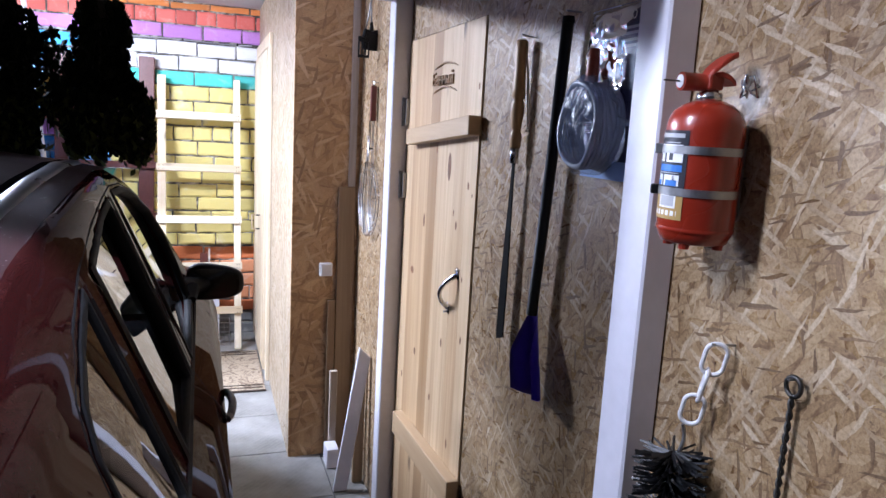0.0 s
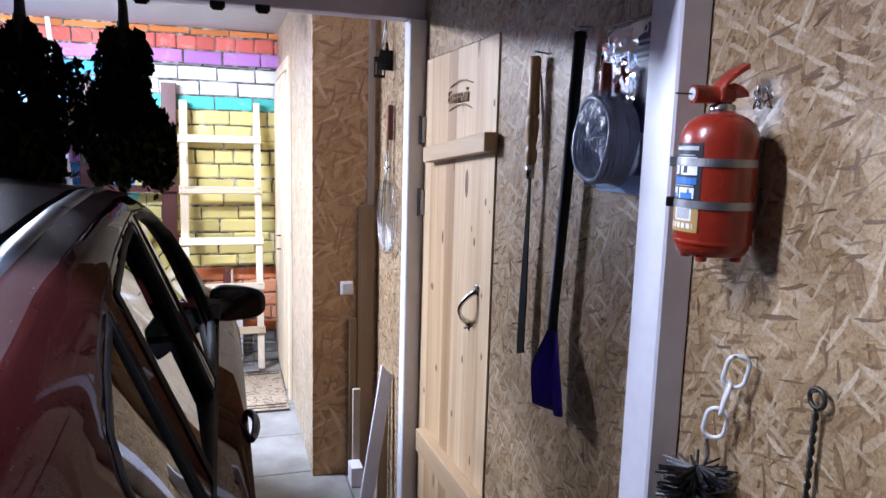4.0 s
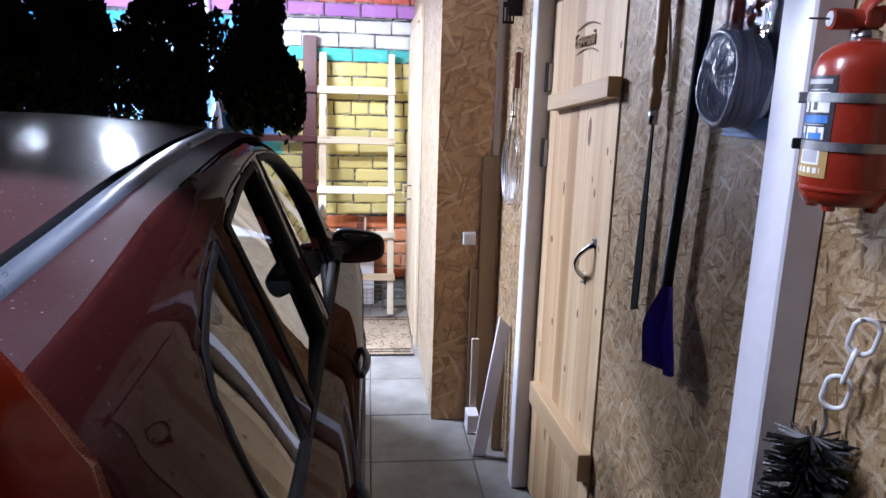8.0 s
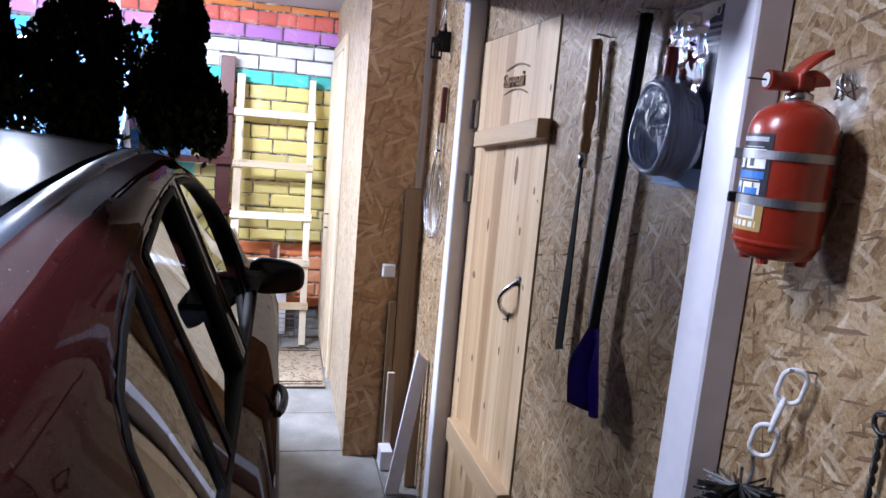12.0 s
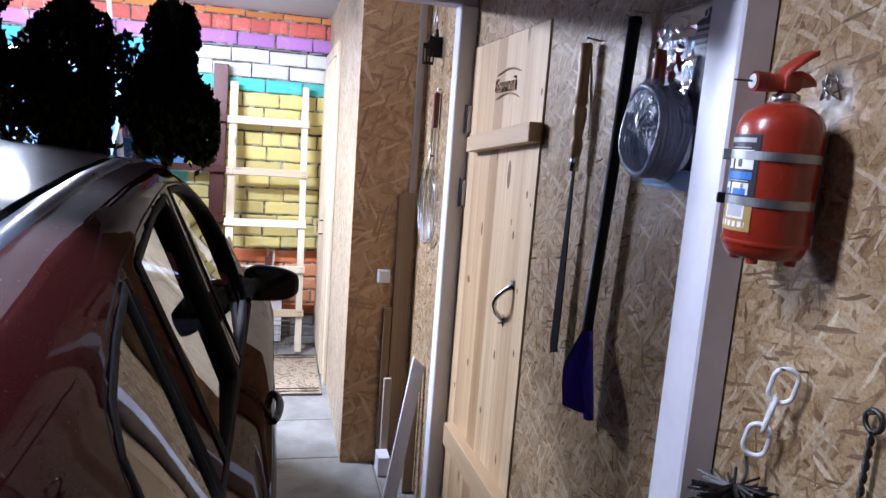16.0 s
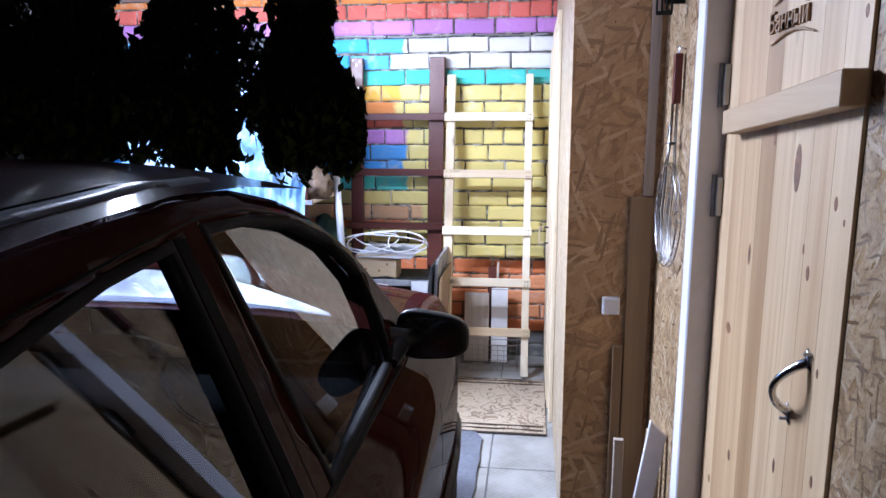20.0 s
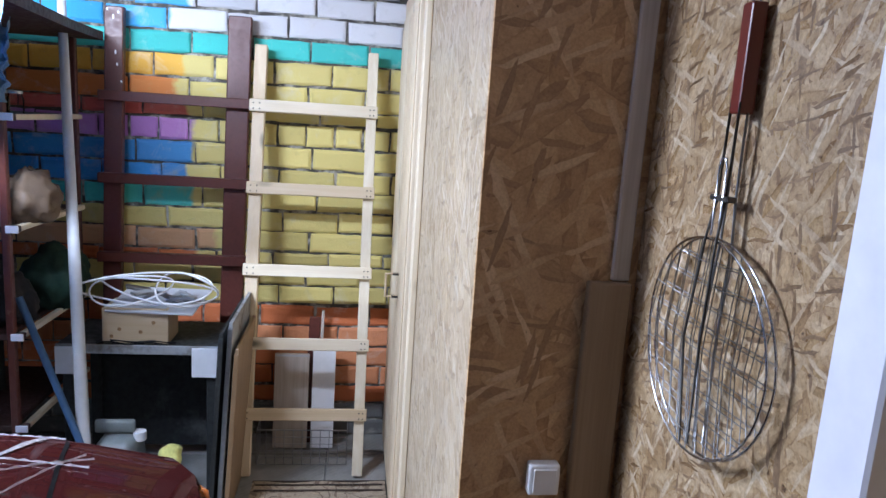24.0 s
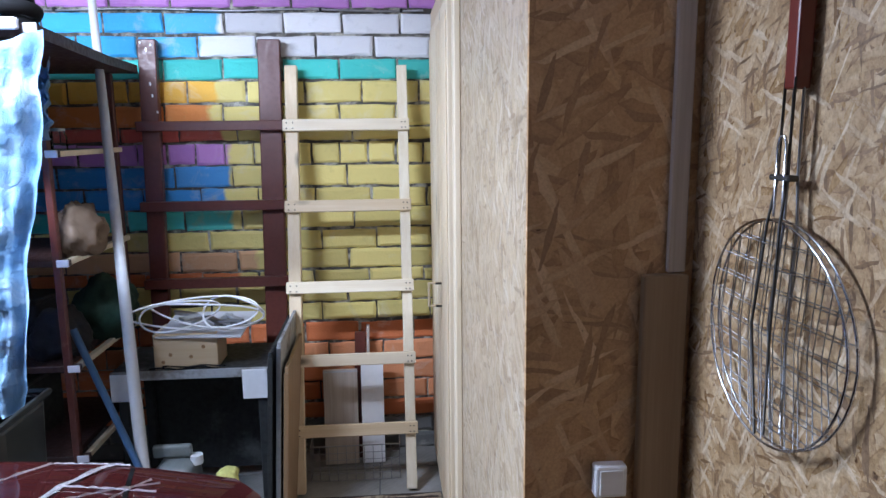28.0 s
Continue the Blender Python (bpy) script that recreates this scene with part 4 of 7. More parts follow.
def wrap(r, a0, a1, z0, z1, n=14):
    """A thin piece bent round the body."""
    bm = bmesh.new()
    cols = []
    for i in range(n + 1):
        a = a0 + (a1 - a0) * i / n
        c, s = math.cos(a), math.sin(a)
        cols.append([bm.verts.new((r * c, r * s, z0)), bm.verts.new((r * c, r * s, z1)), bm.verts.new(((r - 0.0006) * c, (r - 0.0006) * s, z1)), bm.verts.new(((r - 0.0006) * c, (r - 0.0006) * s, z0))])
    for a, b in zip(cols, cols[1:]):
        for k in range(4):
            bm.faces.new((a[k], a[(k + 1) % 4], b[(k + 1) % 4], b[k]))
    bm.faces.new(cols[0])
    bm.faces.new(cols[-1][::-1])
    bmesh.ops.recalc_face_normals(bm, faces=bm.faces)
    return bm


LA, LB = radians(130), radians(210)
label = part("label", wrap(R + 0.0009, LA, LB, 0.046, 0.186), M["ink_black"], ext, "printed paper label, black with blue and white fields")
for ink, a0, a1, z0, z1 in (("ink_gold", 0.0, 1.0, 0.0462, 0.088), ("ink_white", 0.02, 0.90, 0.052, 0.060), ("ink_white", 0.42, 0.86, 0.064, 0.086), ("ink_grey", 0.47, 0.82, 0.067, 0.083), ("ink_white", 0.0, 0.90, 0.0885, 0.0915),
                            ("ink_white", 0.04, 0.43, 0.099, 0.116), ("ink_white", 0.50, 0.88, 0.099, 0.116), ("ink_blue", 0.10, 0.40, 0.099, 0.107), ("ink_blue", 0.55, 0.84, 0.099, 0.108), ("ink_blue", 0.0, 0.92, 0.1215, 0.132), ("ink_grey", 0.03, 0.86, 0.1185, 0.1198),
                            ("ink_white", 0.05, 0.44, 0.136, 0.153), ("ink_white", 0.52, 0.92, 0.136, 0.153), ("ink_black", 0.60, 0.70, 0.139, 0.150), ("ink_black", 0.18, 0.30, 0.139, 0.148), ("ink_white", 0.05, 0.90, 0.1605, 0.1635), ("ink_grey", 0.40, 0.85, 0.166, 0.1675),
                            ("ink_grey", 0.05, 0.24, 0.1655, 0.1715), ("ink_grey", 0.04, 0.92, 0.1745, 0.181)):
    part("print", wrap(R + 0.0013 + 0.0002 * (ink == "ink_grey" or ink == "ink_blue" or ink == "ink_black"), LA + (LB - LA) * a0, LA + (LB - LA) * a1, z0, z1, 8), M[ink], label)
for ch, a, z in (("C", 0.30, 0.1085), ("E", 0.76, 0.1085)):
    ang = LA + (LB - LA) * a
    lettering(ch, 0.009, 0.0002, M["ink_black"], label, Matrix.Translation(((R + 0.0022) * math.cos(ang), (R + 0.0022) * math.sin(ang), z)) @ Matrix.Rotation(ang + math.pi / 2, 4, "Z") @ Matrix.Rotation(math.pi / 2, 4, "X"), align="CENTER")
for z in (0.150, 0.084):
    band = part("strap", wrap(R + 0.0022, radians(70), radians(300), z, z + 0.0125, 40), M["dull_steel"], ext, "zinc-plated steel strap")
    bm = box((-0.006, -0.005, z - 0.002), (0.008, 0.005, z + 0.014), 0.002)
    bmesh.ops.transform(bm, matrix=Matrix.Rotation(radians(140), 4, "Z") @ Matrix.Translation((R + 0.006, 0, 0)), verts=bm.verts)
    part("buckle", bm, M["dull_steel"] if z > 0.1 else M["black"], band)
    for s in (1,):
        part("ear", box((0.040, s * 0.040 - 0.006, z + 0.001), (0.071, s * 0.040 + 0.006, z + 0.0115), 0.002), M["dull_steel"], band)
part("back_plate", box((0.055, -0.016, 0.05), (0.0712, 0.030, 0.20), 0.003), M["dull_steel"], ext)
part("safety_chain", tube([(0.045 + 0.012 * math.sin(i * 0.9), -0.030 + 0.010 * math.cos(i * 1.7), 0.276 - 0.0085 * (i % 5)) for i in range(16)], 0.0022, 6), M["steel"], ext, "loops of bright wire chain", smooth=True)


ext.scale = (0.905, 0.905, 0.87)


# ---- white plastic chain with a round chimney brush ----
def link(length, width, wire):
    pts = []
    for i in range(24):
        a = i / 24 * math.tau
        pts.append((width / 2 * math.cos(a), 0, (length - width) / 2 * (1 if math.sin(a) > 0 else -1) + width / 2 * math.sin(a)))
    return tube(pts, wire, 8, True)


brush = thing("chimney_brush", (-0.030, 0.770, 1.300), label="black wire chimney brush hanging from white plastic chain", category="brush")
part("nail", tube([(0.029, -0.002, 0.012), (-0.012, -0.002, 0.016)], 0.002, 6), M["dull_steel"], brush)
# links hang from the nail, turn about
for at, turn in (((0.0, 0.003, -0.009), (0, 0, -36)), ((-0.001, 0.019, -0.054), (0, 0, 48)), ((-0.002, 0.034, -0.098), (0, 0, -42))):
    one = part("chain_link", link(0.052, 0.030, 0.0034), M["white_plastic"], brush, "white plastic chain link", smooth=True)
    one.matrix_local = pose(*at) @ Matrix.Rotation(radians(16), 4, "X") @ pose(0, 0, 0, *turn)
part("twisted_wire", tube([(-0.006 + 0.003 * math.sin(i * 0.8), 0.042 + 0.009 * (i / 10) + 0.003 * math.cos(i * 0.8), -0.126 - i * 0.0085) for i in range(30)], 0.0028, 6), M["dull_steel"], brush, smooth=True)
BR = random.Random(12)
bm = bmesh.new()
for i in range(620):
    h = BR.uniform(-0.375, -0.168)
    a = BR.uniform(0, math.tau)
    ln = BR.uniform(0.044, 0.060)
    c = Vector((-0.020, 0.042 + 0.25 * (-0.15 - h) * 0.3, h))
    d = Vector((math.cos(a), math.sin(a), BR.uniform(-0.10, 0.22)))
    tip = c + d * ln
    if tip.x > 0.026:
        tip = c + d * ((0.026 - c.x) / d.x)
    side = d.cross(Vector((0, 0, 1))).normalized() * 0.0021
    up = Vector((0, 0, 0.0024))
    q = [bm.verts.new(c + side), bm.verts.new(c - side), bm.verts.new(c + up)]
    e = [bm.verts.new(tip + side), bm.verts.new(tip - side), bm.verts.new(tip + up)]
    for k in range(3):
        bm.faces.new((q[k], q[(k + 1) % 3], e[(k + 1) % 3], e[k]))
    bm.faces.new(e)
tagged(part("bristles", bm, M["bristle"], brush, "stiff black bristles"), kind="stuff")

# ---- thin twisted iron poker beside it ----
poker = thing("poker", (-0.012, 0.648, 1.286), label="twisted dark iron rod with an eye, hung on a nail", category="poker")
part("eye", tube([(0, 0.012 * math.cos(a), 0.010 + 0.013 * math.sin(a)) for a in [k * math.tau / 16 for k in range(16)]], 0.0032, 7, True), M["dark_iron"], poker, smooth=True)
for ph in (0.0, math.pi):
    part("strand", tube([(0.0024 * math.cos(i * 0.62 + ph), 0.0024 * math.sin(i * 0.62 + ph) + 0.004 * i / 150, -0.002 - i * 0.0031) for i in range(150)], 0.0024, 5), M["dark_iron"], poker, smooth=True)
part("nail", tube([(0.0115, 0, 0.019), (-0.010, 0, 0.020)], 0.0018, 6), M["dull_steel"], poker)

# ---- cable set in a clear blister on a printed card ----
pack = thing("cable_package", (-0.004, 1.150, 1.520), label="packaged steel cable with red handle in clear blister", category="package")
part("card", box((-0.001, -0.098, 0.0), (0.002, 0.092, 0.318), 0.001), M["card_navy"], pack, "violet and navy printed card")
card_art = part("card_panel", box((-0.0016, -0.005, 0.036), (-0.0011, 0.091, 0.317)), M["card_lilac"], pack)
part("card_panel", box((-0.0016, -0.098, 0.0), (-0.0011, 0.091, 0.035)), M["card_sky"], pack)
part("mark", box((-0.0021, 0.066, 0.282), (-0.0017, 0.078, 0.296)), M["ink_black"], card_art)
part("mark", box((-0.0025, 0.069, 0.285), (-0.0022, 0.075, 0.293)), M["card_lilac"], card_art)
for z, a, b in ((0.290, 0.035, 0.060), (0.284, 0.040, 0.060)):
    part("print_bar", box((-0.0021, a, z), (-0.0017, b, z + 0.004)), M["ink_grey"], card_art)
for z, a, b in ((0.272, -0.09, -0.02), (0.262, -0.09, -0.012), (0.250, -0.085, -0.015), (0.240, -0.09, -0.03)):
    part("print_bar", box((-0.0016, a, z), (-0.0012, b, z + 0.005)), M["ink_grey"], pack)
lettering("ТРО", 0.022, 0.0003, M["ink_white"], pack, Matrix.Translation((-0.0016, -0.014, 0.288)) @ WALL_TEXT)
M["cable_grey"] = plain("grey_sheath", (0.20, 0.225, 0.31), 0.3, 0.0, 0.1, 60, coat=0.4)
coil = thing("cable_coil", (-0.046, 1.165, 1.618), label="coil of grey sheathed cable inside the blister", category="cable")
CO = random.Random(4)
for k in range(7):
    rr, off = 0.064 + 0.005 * CO.random(), -0.018 + 0.0085 * k
    pts = [(off + 0.004 * math.sin(3 * a + k), (rr + 0.003 * math.sin(2 * a + k)) * math.cos(a), (rr + 0.012) * math.sin(a)) for a in [i * math.tau / 40 for i in range(40)]]
    part("turn", tube(pts, 0.0056, 8, True), M["cable_grey"], coil, smooth=True)
part("tie", tube([(-0.036 + 0.036 * (1 - math.cos(a)), -0.062 + 0.008 * math.sin(a), -0.012) for a in [i * 0.4 for i in range(9)]], 0.0016, 5), M["white_plastic"], coil)
M["red_handle"] = plain("red_handle", (0.24, 0.042, 0.020), 0.35, 0.0, 0.1, 60)
grip = part("handle", tube([(0, -0.004, 0.062), (0, -0.006, 0.075), (0, -0.008, 0.12), (0, -0.009, 0.140)], [0.009, 0.0125, 0.012, 0.009], 12), M["red_handle"], coil, "dark red wooden handle", smooth=True)
part("ferrule", tube([(0, -0.002, 0.045), (0, -0.004, 0.064)], 0.0075, 10), M["steel"], grip, smooth=True)
bm = lathe([(0.078, 0.0), (0.083, -0.010), (0.081, -0.048), (0.074, -0.058), (0.055, -0.063), (0.035, -0.061), (0.018, -0.064), (0.0, -0.062)], 40, close=False)
BL = random.Random(9)
for v in bm.verts:
    v.co += Vector((BL.uniform(-1, 1), BL.uniform(-1, 1), BL.uniform(-1, 1))) * 0.0034
bmesh.ops.transform(bm, matrix=Matrix.Rotation(radians(-90), 4, "Y") @ Matrix.Diagonal((1.12, 1, -1, 1)), verts=bm.verts)
bmesh.ops.transform(bm, matrix=Matrix.Translation((-0.0035, 0.015, 0.098)), verts=bm.verts)
bmesh.ops.solidify(bm, geom=list(bm.faces), thickness=0.0006)
M["blister"] = thin_glass("clear_blister", (0.95, 0.96, 0.98), 1.24)
# grey-blue haze put in the dome's colour to lift its dark inside
M["hazy_blister"] = milky("hazy_blister", (0.20, 0.23, 0.34), 0.18)
blister = part("blister", bm, M["hazy_blister"], pack, "clear domed plastic", smooth=True)
# pale printed leaves on the card behind the coil
for y, z, lean, tall in ((0.042, 0.078, 12, 0.052), (0.012, 0.060, -28, 0.046), (0.060, 0.118, 5, 0.034)):
    bm = prism([(0.0, -tall), (0.010, -tall * 0.45), (0.013, 0.0), (0.009, tall * 0.5), (0.0, tall), (-0.008, tall * 0.5), (-0.011, 0.0), (-0.008, -tall * 0.5)], 0.0004)
    bmesh.ops.transform(bm, matrix=Matrix.Translation((-0.0024, y, z)) @ Matrix.Rotation(radians(lean), 4, "X") @ Matrix(((0, 0, -1, 0), (1, 0, 0, 0), (0, 1, 0, 0), (0, 0, 0, 1))), verts=bm.verts)
    part("printed_leaf", bm, M["card_blue"], card_art)

bm = bmesh.new()
bmesh.ops.create_grid(bm, x_segments=26, y_segments=40, size=0.5)
for v in bm.verts:
    u, w = v.co.x, v.co.y
    crease = 0.007 * noise.noise(Vector((u * 5, w * 7, 2.0))) + 0.006 * noise.noise(Vector((u * 13, w * 17, 5.0)))
    rim = max(0.0, 1 - (2 * abs(u)) ** 6) * max(0.0, 1 - (2 * abs(w)) ** 6)
    v.co = Vector((-0.003 - rim * (0.022 + crease), -0.003 + u * 0.186, 0.208 + w * 0.215))
part("blister_sleeve", bm, M["blister"], pack, "crumpled clear plastic over the handle", smooth=True)


def smooth_steps(table, u):
    """Straight steps between the rows of a table of (place, value)."""
    for (a, va), (b, vb) in zip(table, table[1:]):
        if u <= b:
            return va + (vb - va) * (u - a) / (b - a)
    return table[-1][1]


# ---- black pole with a violet scoop ----
scoop = thing("ash_scoop", (-0.030, 1.319, 1.500), label="violet plastic scoop on a long black pole", category="scoop")
part("pole", tube([(0.0, -0.022, 0.325), (0.0, 0.0, 0.05), (-0.004, 0.030, -0.30)], 0.0125, 14), M["black"], scoop, smooth=True)
part("grip_end", tube([(0.0, -0.0225, 0.322), (0.0, -0.023, 0.335)], [0.0135, 0.012], 14), M["rubber"], scoop)
part("hook", tube([(0.028, -0.024, 0.345), (-0.006, -0.024, 0.345)], 0.002, 6), M["dull_steel"], scoop)
bm = bmesh.new()
rows = []
for i in range(13):
    u = i / 12
    half = smooth_steps([(0.0, 0.013), (0.2, 0.028), (0.5, 0.046), (0.75, 0.055), (1.0, 0.054)], u)
    z = -0.280 - 0.195 * u
    row = []
    for k in range(13):
        s = k / 12 * 2 - 1
        edge = abs(s) ** 2.2
        row.append(bm.verts.new((0.018 - 0.046 * edge * min(1, u * 1.8) - 0.012 * (1 - u), 0.030 - 0.024 * u + s * half, z - 0.014 * (1 - s ** 4) * u - 0.12 * s * half * u)))
    rows.append(row)
for a, b in zip(rows, rows[1:]):
    for k in range(12):
        bm.faces.new((a[k], a[k + 1], b[k + 1], b[k]))
bmesh.ops.solidify(bm, geom=list(bm.faces), thickness=0.003)
part("blade", bm, M["violet"], scoop, "violet plastic scoop blade", smooth=True)

# ---- wooden-handled flat poker hung by a cord ----
flat = thing("fire_iron", (-0.026, 1.518, 1.496), label="black flat iron with a turned wooden handle", category="fire iron")
prof = [(0.0, 0.315), (0.011, 0.315), (0.0145, 0.310), (0.0150, 0.29), (0.0135, 0.25), (0.0150, 0.205), (0.0165, 0.185), (0.0120, 0.178), (0.0160, 0.170), (0.0165, 0.15), (0.0125, 0.115), (0.0105, 0.107), (0.0140, 0.098), (0.0150, 0.088), (0.0130, 0.070), (0.0120, 0.066), (0.0, 0.066)]
wood = part("handle", lathe(prof, 20), M["beech"], flat, "turned beech handle", smooth=True)
part("ferrule", lathe([(0.0, 0.068), (0.0118, 0.068), (0.0105, 0.030), (0.0, 0.030)], 18), M["steel"], flat, smooth=True)
bm = bmesh.new()
prev = None
for i in range(20):
    z = 0.034 - i * 0.0235
    w = 0.0060 + 0.0135 * min(1, max(0, (i - 1) / 12))
    y = 0.012 * (i / 19) - (0.004 if i == 19 else 0)
    ring = [bm.verts.new((-0.0016, y - w, z + (0.014 if i == 19 else 0))), bm.verts.new((-0.0016, y + w, z)), bm.verts.new((0.0016, y + w, z)), bm.verts.new((0.0016, y - w, z + (0.014 if i == 19 else 0)))]
    if prev:
        for k in range(4):
            bm.faces.new((prev[k], prev[(k + 1) % 4], ring[(k + 1) % 4], ring[k]))
    else:
        bm.faces.new(ring)
    prev = ring
bm.faces.new(prev)
bmesh.ops.recalc_face_normals(bm, faces=bm.faces)
part("blade", bm, M["black_iron"], flat, "flat black iron blade")
part("cord", tube([(0.006, -0.006, 0.312), (0.010, -0.022, 0.25), (0.015, -0.032, 0.16), (0.018, -0.034, 0.115), (0.016, -0.026, 0.112), (0.014, -0.024, 0.17), (0.010, -0.014, 0.26), (0.006, -0.002, 0.318)], 0.0016, 6), M["cord"], flat, smooth=True)
part("cord_knot", box((0.012, -0.040, 0.104), (0.020, -0.020, 0.112), 0.003), M["cord"], flat)
part("nail", tube([(0.0255, -0.008, 0.322), (-0.006, -0.008, 0.326)], 0.0022, 6), M["dull_steel"], flat)

# ---- wire grill basket ----
grill = thing("grill_basket", (-0.062, 2.862, 1.300), (0, 0, 0), label="round chromed wire grill basket with maroon wooden handle", category="grill basket")
M["wire"] = metal("grill_wire", (0.30, 0.30, 0.31), 0.38)
handle = part("handle", box((-0.012, -0.020, 0.315), (0.010, 0.006, 0.458), 0.003, 2), M["maroon_wood"], grill, "square maroon wooden handle")
part("hang_loop", tube([(0.0, -0.016, 0.458), (0.0, -0.016, 0.470), (0.0, -0.012, 0.478), (0.0, -0.002, 0.478), (0.0, 0.002, 0.470), (0.0, 0.002, 0.458)], 0.002, 6), M["steel"], handle, smooth=True)
for off in (0.0, -0.012):
    ring = part("hoop", tube([(off - 0.004 * abs(math.sin(a)), 0.165 * math.cos(a), 0.155 * math.sin(a) - 0.010) for a in [i * math.tau / 48 for i in range(48)]], 0.0019, 7, True), M["steel"], grill, smooth=True)
    for i in range(-5, 6):
        y = i * 0.0285
        h = 0.155 * math.sqrt(max(0, 1 - (y / 0.165) ** 2))
        part("wire", tube([(off, y, -0.010 - h), (off - 0.010, y, -0.010), (off, y, -0.010 + h)], 0.0008, 5), M["wire"], ring, smooth=True)
    for i in range(-4, 5):
        z = i * 0.031
        h = 0.165 * math.sqrt(max(0, 1 - (z / 0.155) ** 2))
        part("wire", tube([(off - 0.002, -h, z - 0.010), (off - 0.011, 0, z - 0.010), (off - 0.002, h, z - 0.010)], 0.0008, 5), M["wire"], ring, smooth=True)
for y, foot in ((-0.018, -0.150), (0.004, -0.158)):
    for off in (0.004, -0.020):
        part("stay", tube([(off * 0.5, y, 0.330), (off * 0.6, y, 0.20), (off, y - 0.004 * (1 if y < 0 else -1), 0.14), (off - 0.008, y + (0.012 if y > 0 else -0.012), 0.0), (off, y, foot)], 0.0020, 6), M["dark_iron"] if off < 0 else M["wire"], grill, smooth=True)
part("slide_ring", box((-0.018, -0.030, 0.198), (-0.002, 0.016, 0.206), 0.002), M["dark_iron"], grill)
part("guard_loop", tube([(-0.016, -0.018, 0.15), (-0.016, -0.018, 0.245), (-0.016, -0.013, 0.256), (-0.016, -0.004, 0.256), (-0.016, 0.001, 0.245), (-0.016, 0.001, 0.15)], 0.002, 6), M["steel"], grill, smooth=True)
part("nail", tube([(0.0165, -0.007, 0.472), (-0.010, -0.007, 0.474)], 0.002, 6), M["dull_steel"], grill)

# ---- two black turners hung together, turned away from the wall ----
for lab, x, y, z, w, h, slots, lean in (("black plastic turner with a broad solid blade, hanging", -0.070, 2.905, 1.902, 0.034, 0.082, 0, -0.006), ("black plastic turner with three slots, hanging", -0.106, 2.880, 1.868, 0.024, 0.085, 3, 0.030)):
    turner = thing("turner", (x, y, z), label=lab, category="turner", group="hanging turners")
    if slots:
        bars = [part("blade", box((-w, -0.003, h - 0.022), (w, 0.003, h), 0.004, 2), M["black"], turner)]
        bars.append(part("blade_edge", box((-w, -0.003, 0.0), (w, 0.003, 0.012), 0.003, 2), M["black"], turner))
        for k in range(slots + 1):
            u = -w + 0.003 + k * (2 * w - 0.006) / slots
            part("tine", box((u - 0.003, -0.0028, 0.011), (u + 0.003, 0.0028, h - 0.021), 0.001), M["black"], bars[0])
    else:
        part("blade", box((-w, -0.003, 0.0), (w, 0.003, h), 0.008, 2), M["black"], turner)
    part("collar", tube([(0, 0, h - 0.006), (lean * 0.2, 0, h + 0.030)], [0.010, 0.006], 8), M["black"], turner, smooth=True)
    part("shank", tube([(lean * 0.15, 0, h + 0.022), (lean * 0.5, 0.001, h + 0.07), (lean, 0.0, 2.125 - z)], 0.0036, 6), M["dull_steel"], turner, smooth=True)
    part("hook", tube([(lean, 0.0, 2.123 - z), (-0.0455 - x, 0.0, 2.128 - z)], 0.0022, 6), M["dull_steel"], turner)

# ---- timber leaning in the corner ----
tall = thing("tall_board", (-0.096, 3.155, 0.0), label="tall tan board standing in the corner", category="board", group="boards in the corner")
part("board", box((-0.045, -0.012, 0.002), (0.036, 0.010, 1.312), 0.003), M["board_tan"], tall)
short = thing("short_board", (-0.148, 3.110, 0.0), label="short grey-brown board standing in the corner", category="board", group="boards in the corner")
part("board", box((-0.018, -0.010, 0.002), (0.018, 0.010, 0.445), 0.003), M["board_grey"], short)
mid = thing("thin_board", (-0.163, 3.146, 0.0), label="thin dark brown board against strand board", category="board", group="boards in the corner")
part("board", box((-0.016, -0.010, 0.002), (0.018, 0.010, 0.78), 0.002), M["board_tan"], mid)
white = thing("white_board", (-0.164, 2.80, 0.0), (0, 0, 0), label="white painted board leaning against the wall", category="board", group="boards in the corner")
bm = box((-0.030, -0.010, 0.002), (0.030, 0.010, 0.655), 0.002)
for v in bm.verts:
    v.co.x += 0.096 * v.co.z / 0.655 - (0.010 if v.co.z > 0.3 and v.co.x > 0 else 0)
    v.co.z -= 0.045 * (v.co.x > 0.09 and v.co.z > 0.3)
part("board", bm, M["white_paint"], white)
low = thing("block", (-0.158, 3.050, 0.0), label="small white painted timber block on the tiles", category="block")
part("wood", box((-0.030, -0.045, 0.001), (0.026, 0.05, 0.095), 0.003), M["white_paint"], low)
strip = thing("dark_strip", (-0.074, 2.860, 0.0), label="dark narrow timber strip leaning by the upright", category="board", group="boards in the corner")
part("board", box((-0.024, -0.010, 0.002), (0.022, 0.008, 0.60), 0.002), M["board_tan"], strip)

# ---- the dark red hatchback ----
CX = -1.55
M["seat"] = plain("seat_cloth", (0.010, 0.010, 0.012), 0.9, 0.0, 0.2, 200, 0.2)
M["liner"] = plain("head_liner", (0.16, 0.155, 0.15), 0.95, 0.0, 0.08, 200)
M["dash"] = plain("dash_plastic", (0.006, 0.006, 0.007), 0.8, 0.0, 0.15, 120, 0.1)
M["dash"].node_tree.nodes["Principled BSDF"].inputs["Specular IOR Level"].default_value = 0.0
M["lens_red"] = plain("tail_lens", (0.050, 0.0035, 0.0006), 0.2, 0.0, 0.25, 14)
M["lens_red"].node_tree.nodes["Principled BSDF"].inputs["Specular IOR Level"].default_value = 0.05
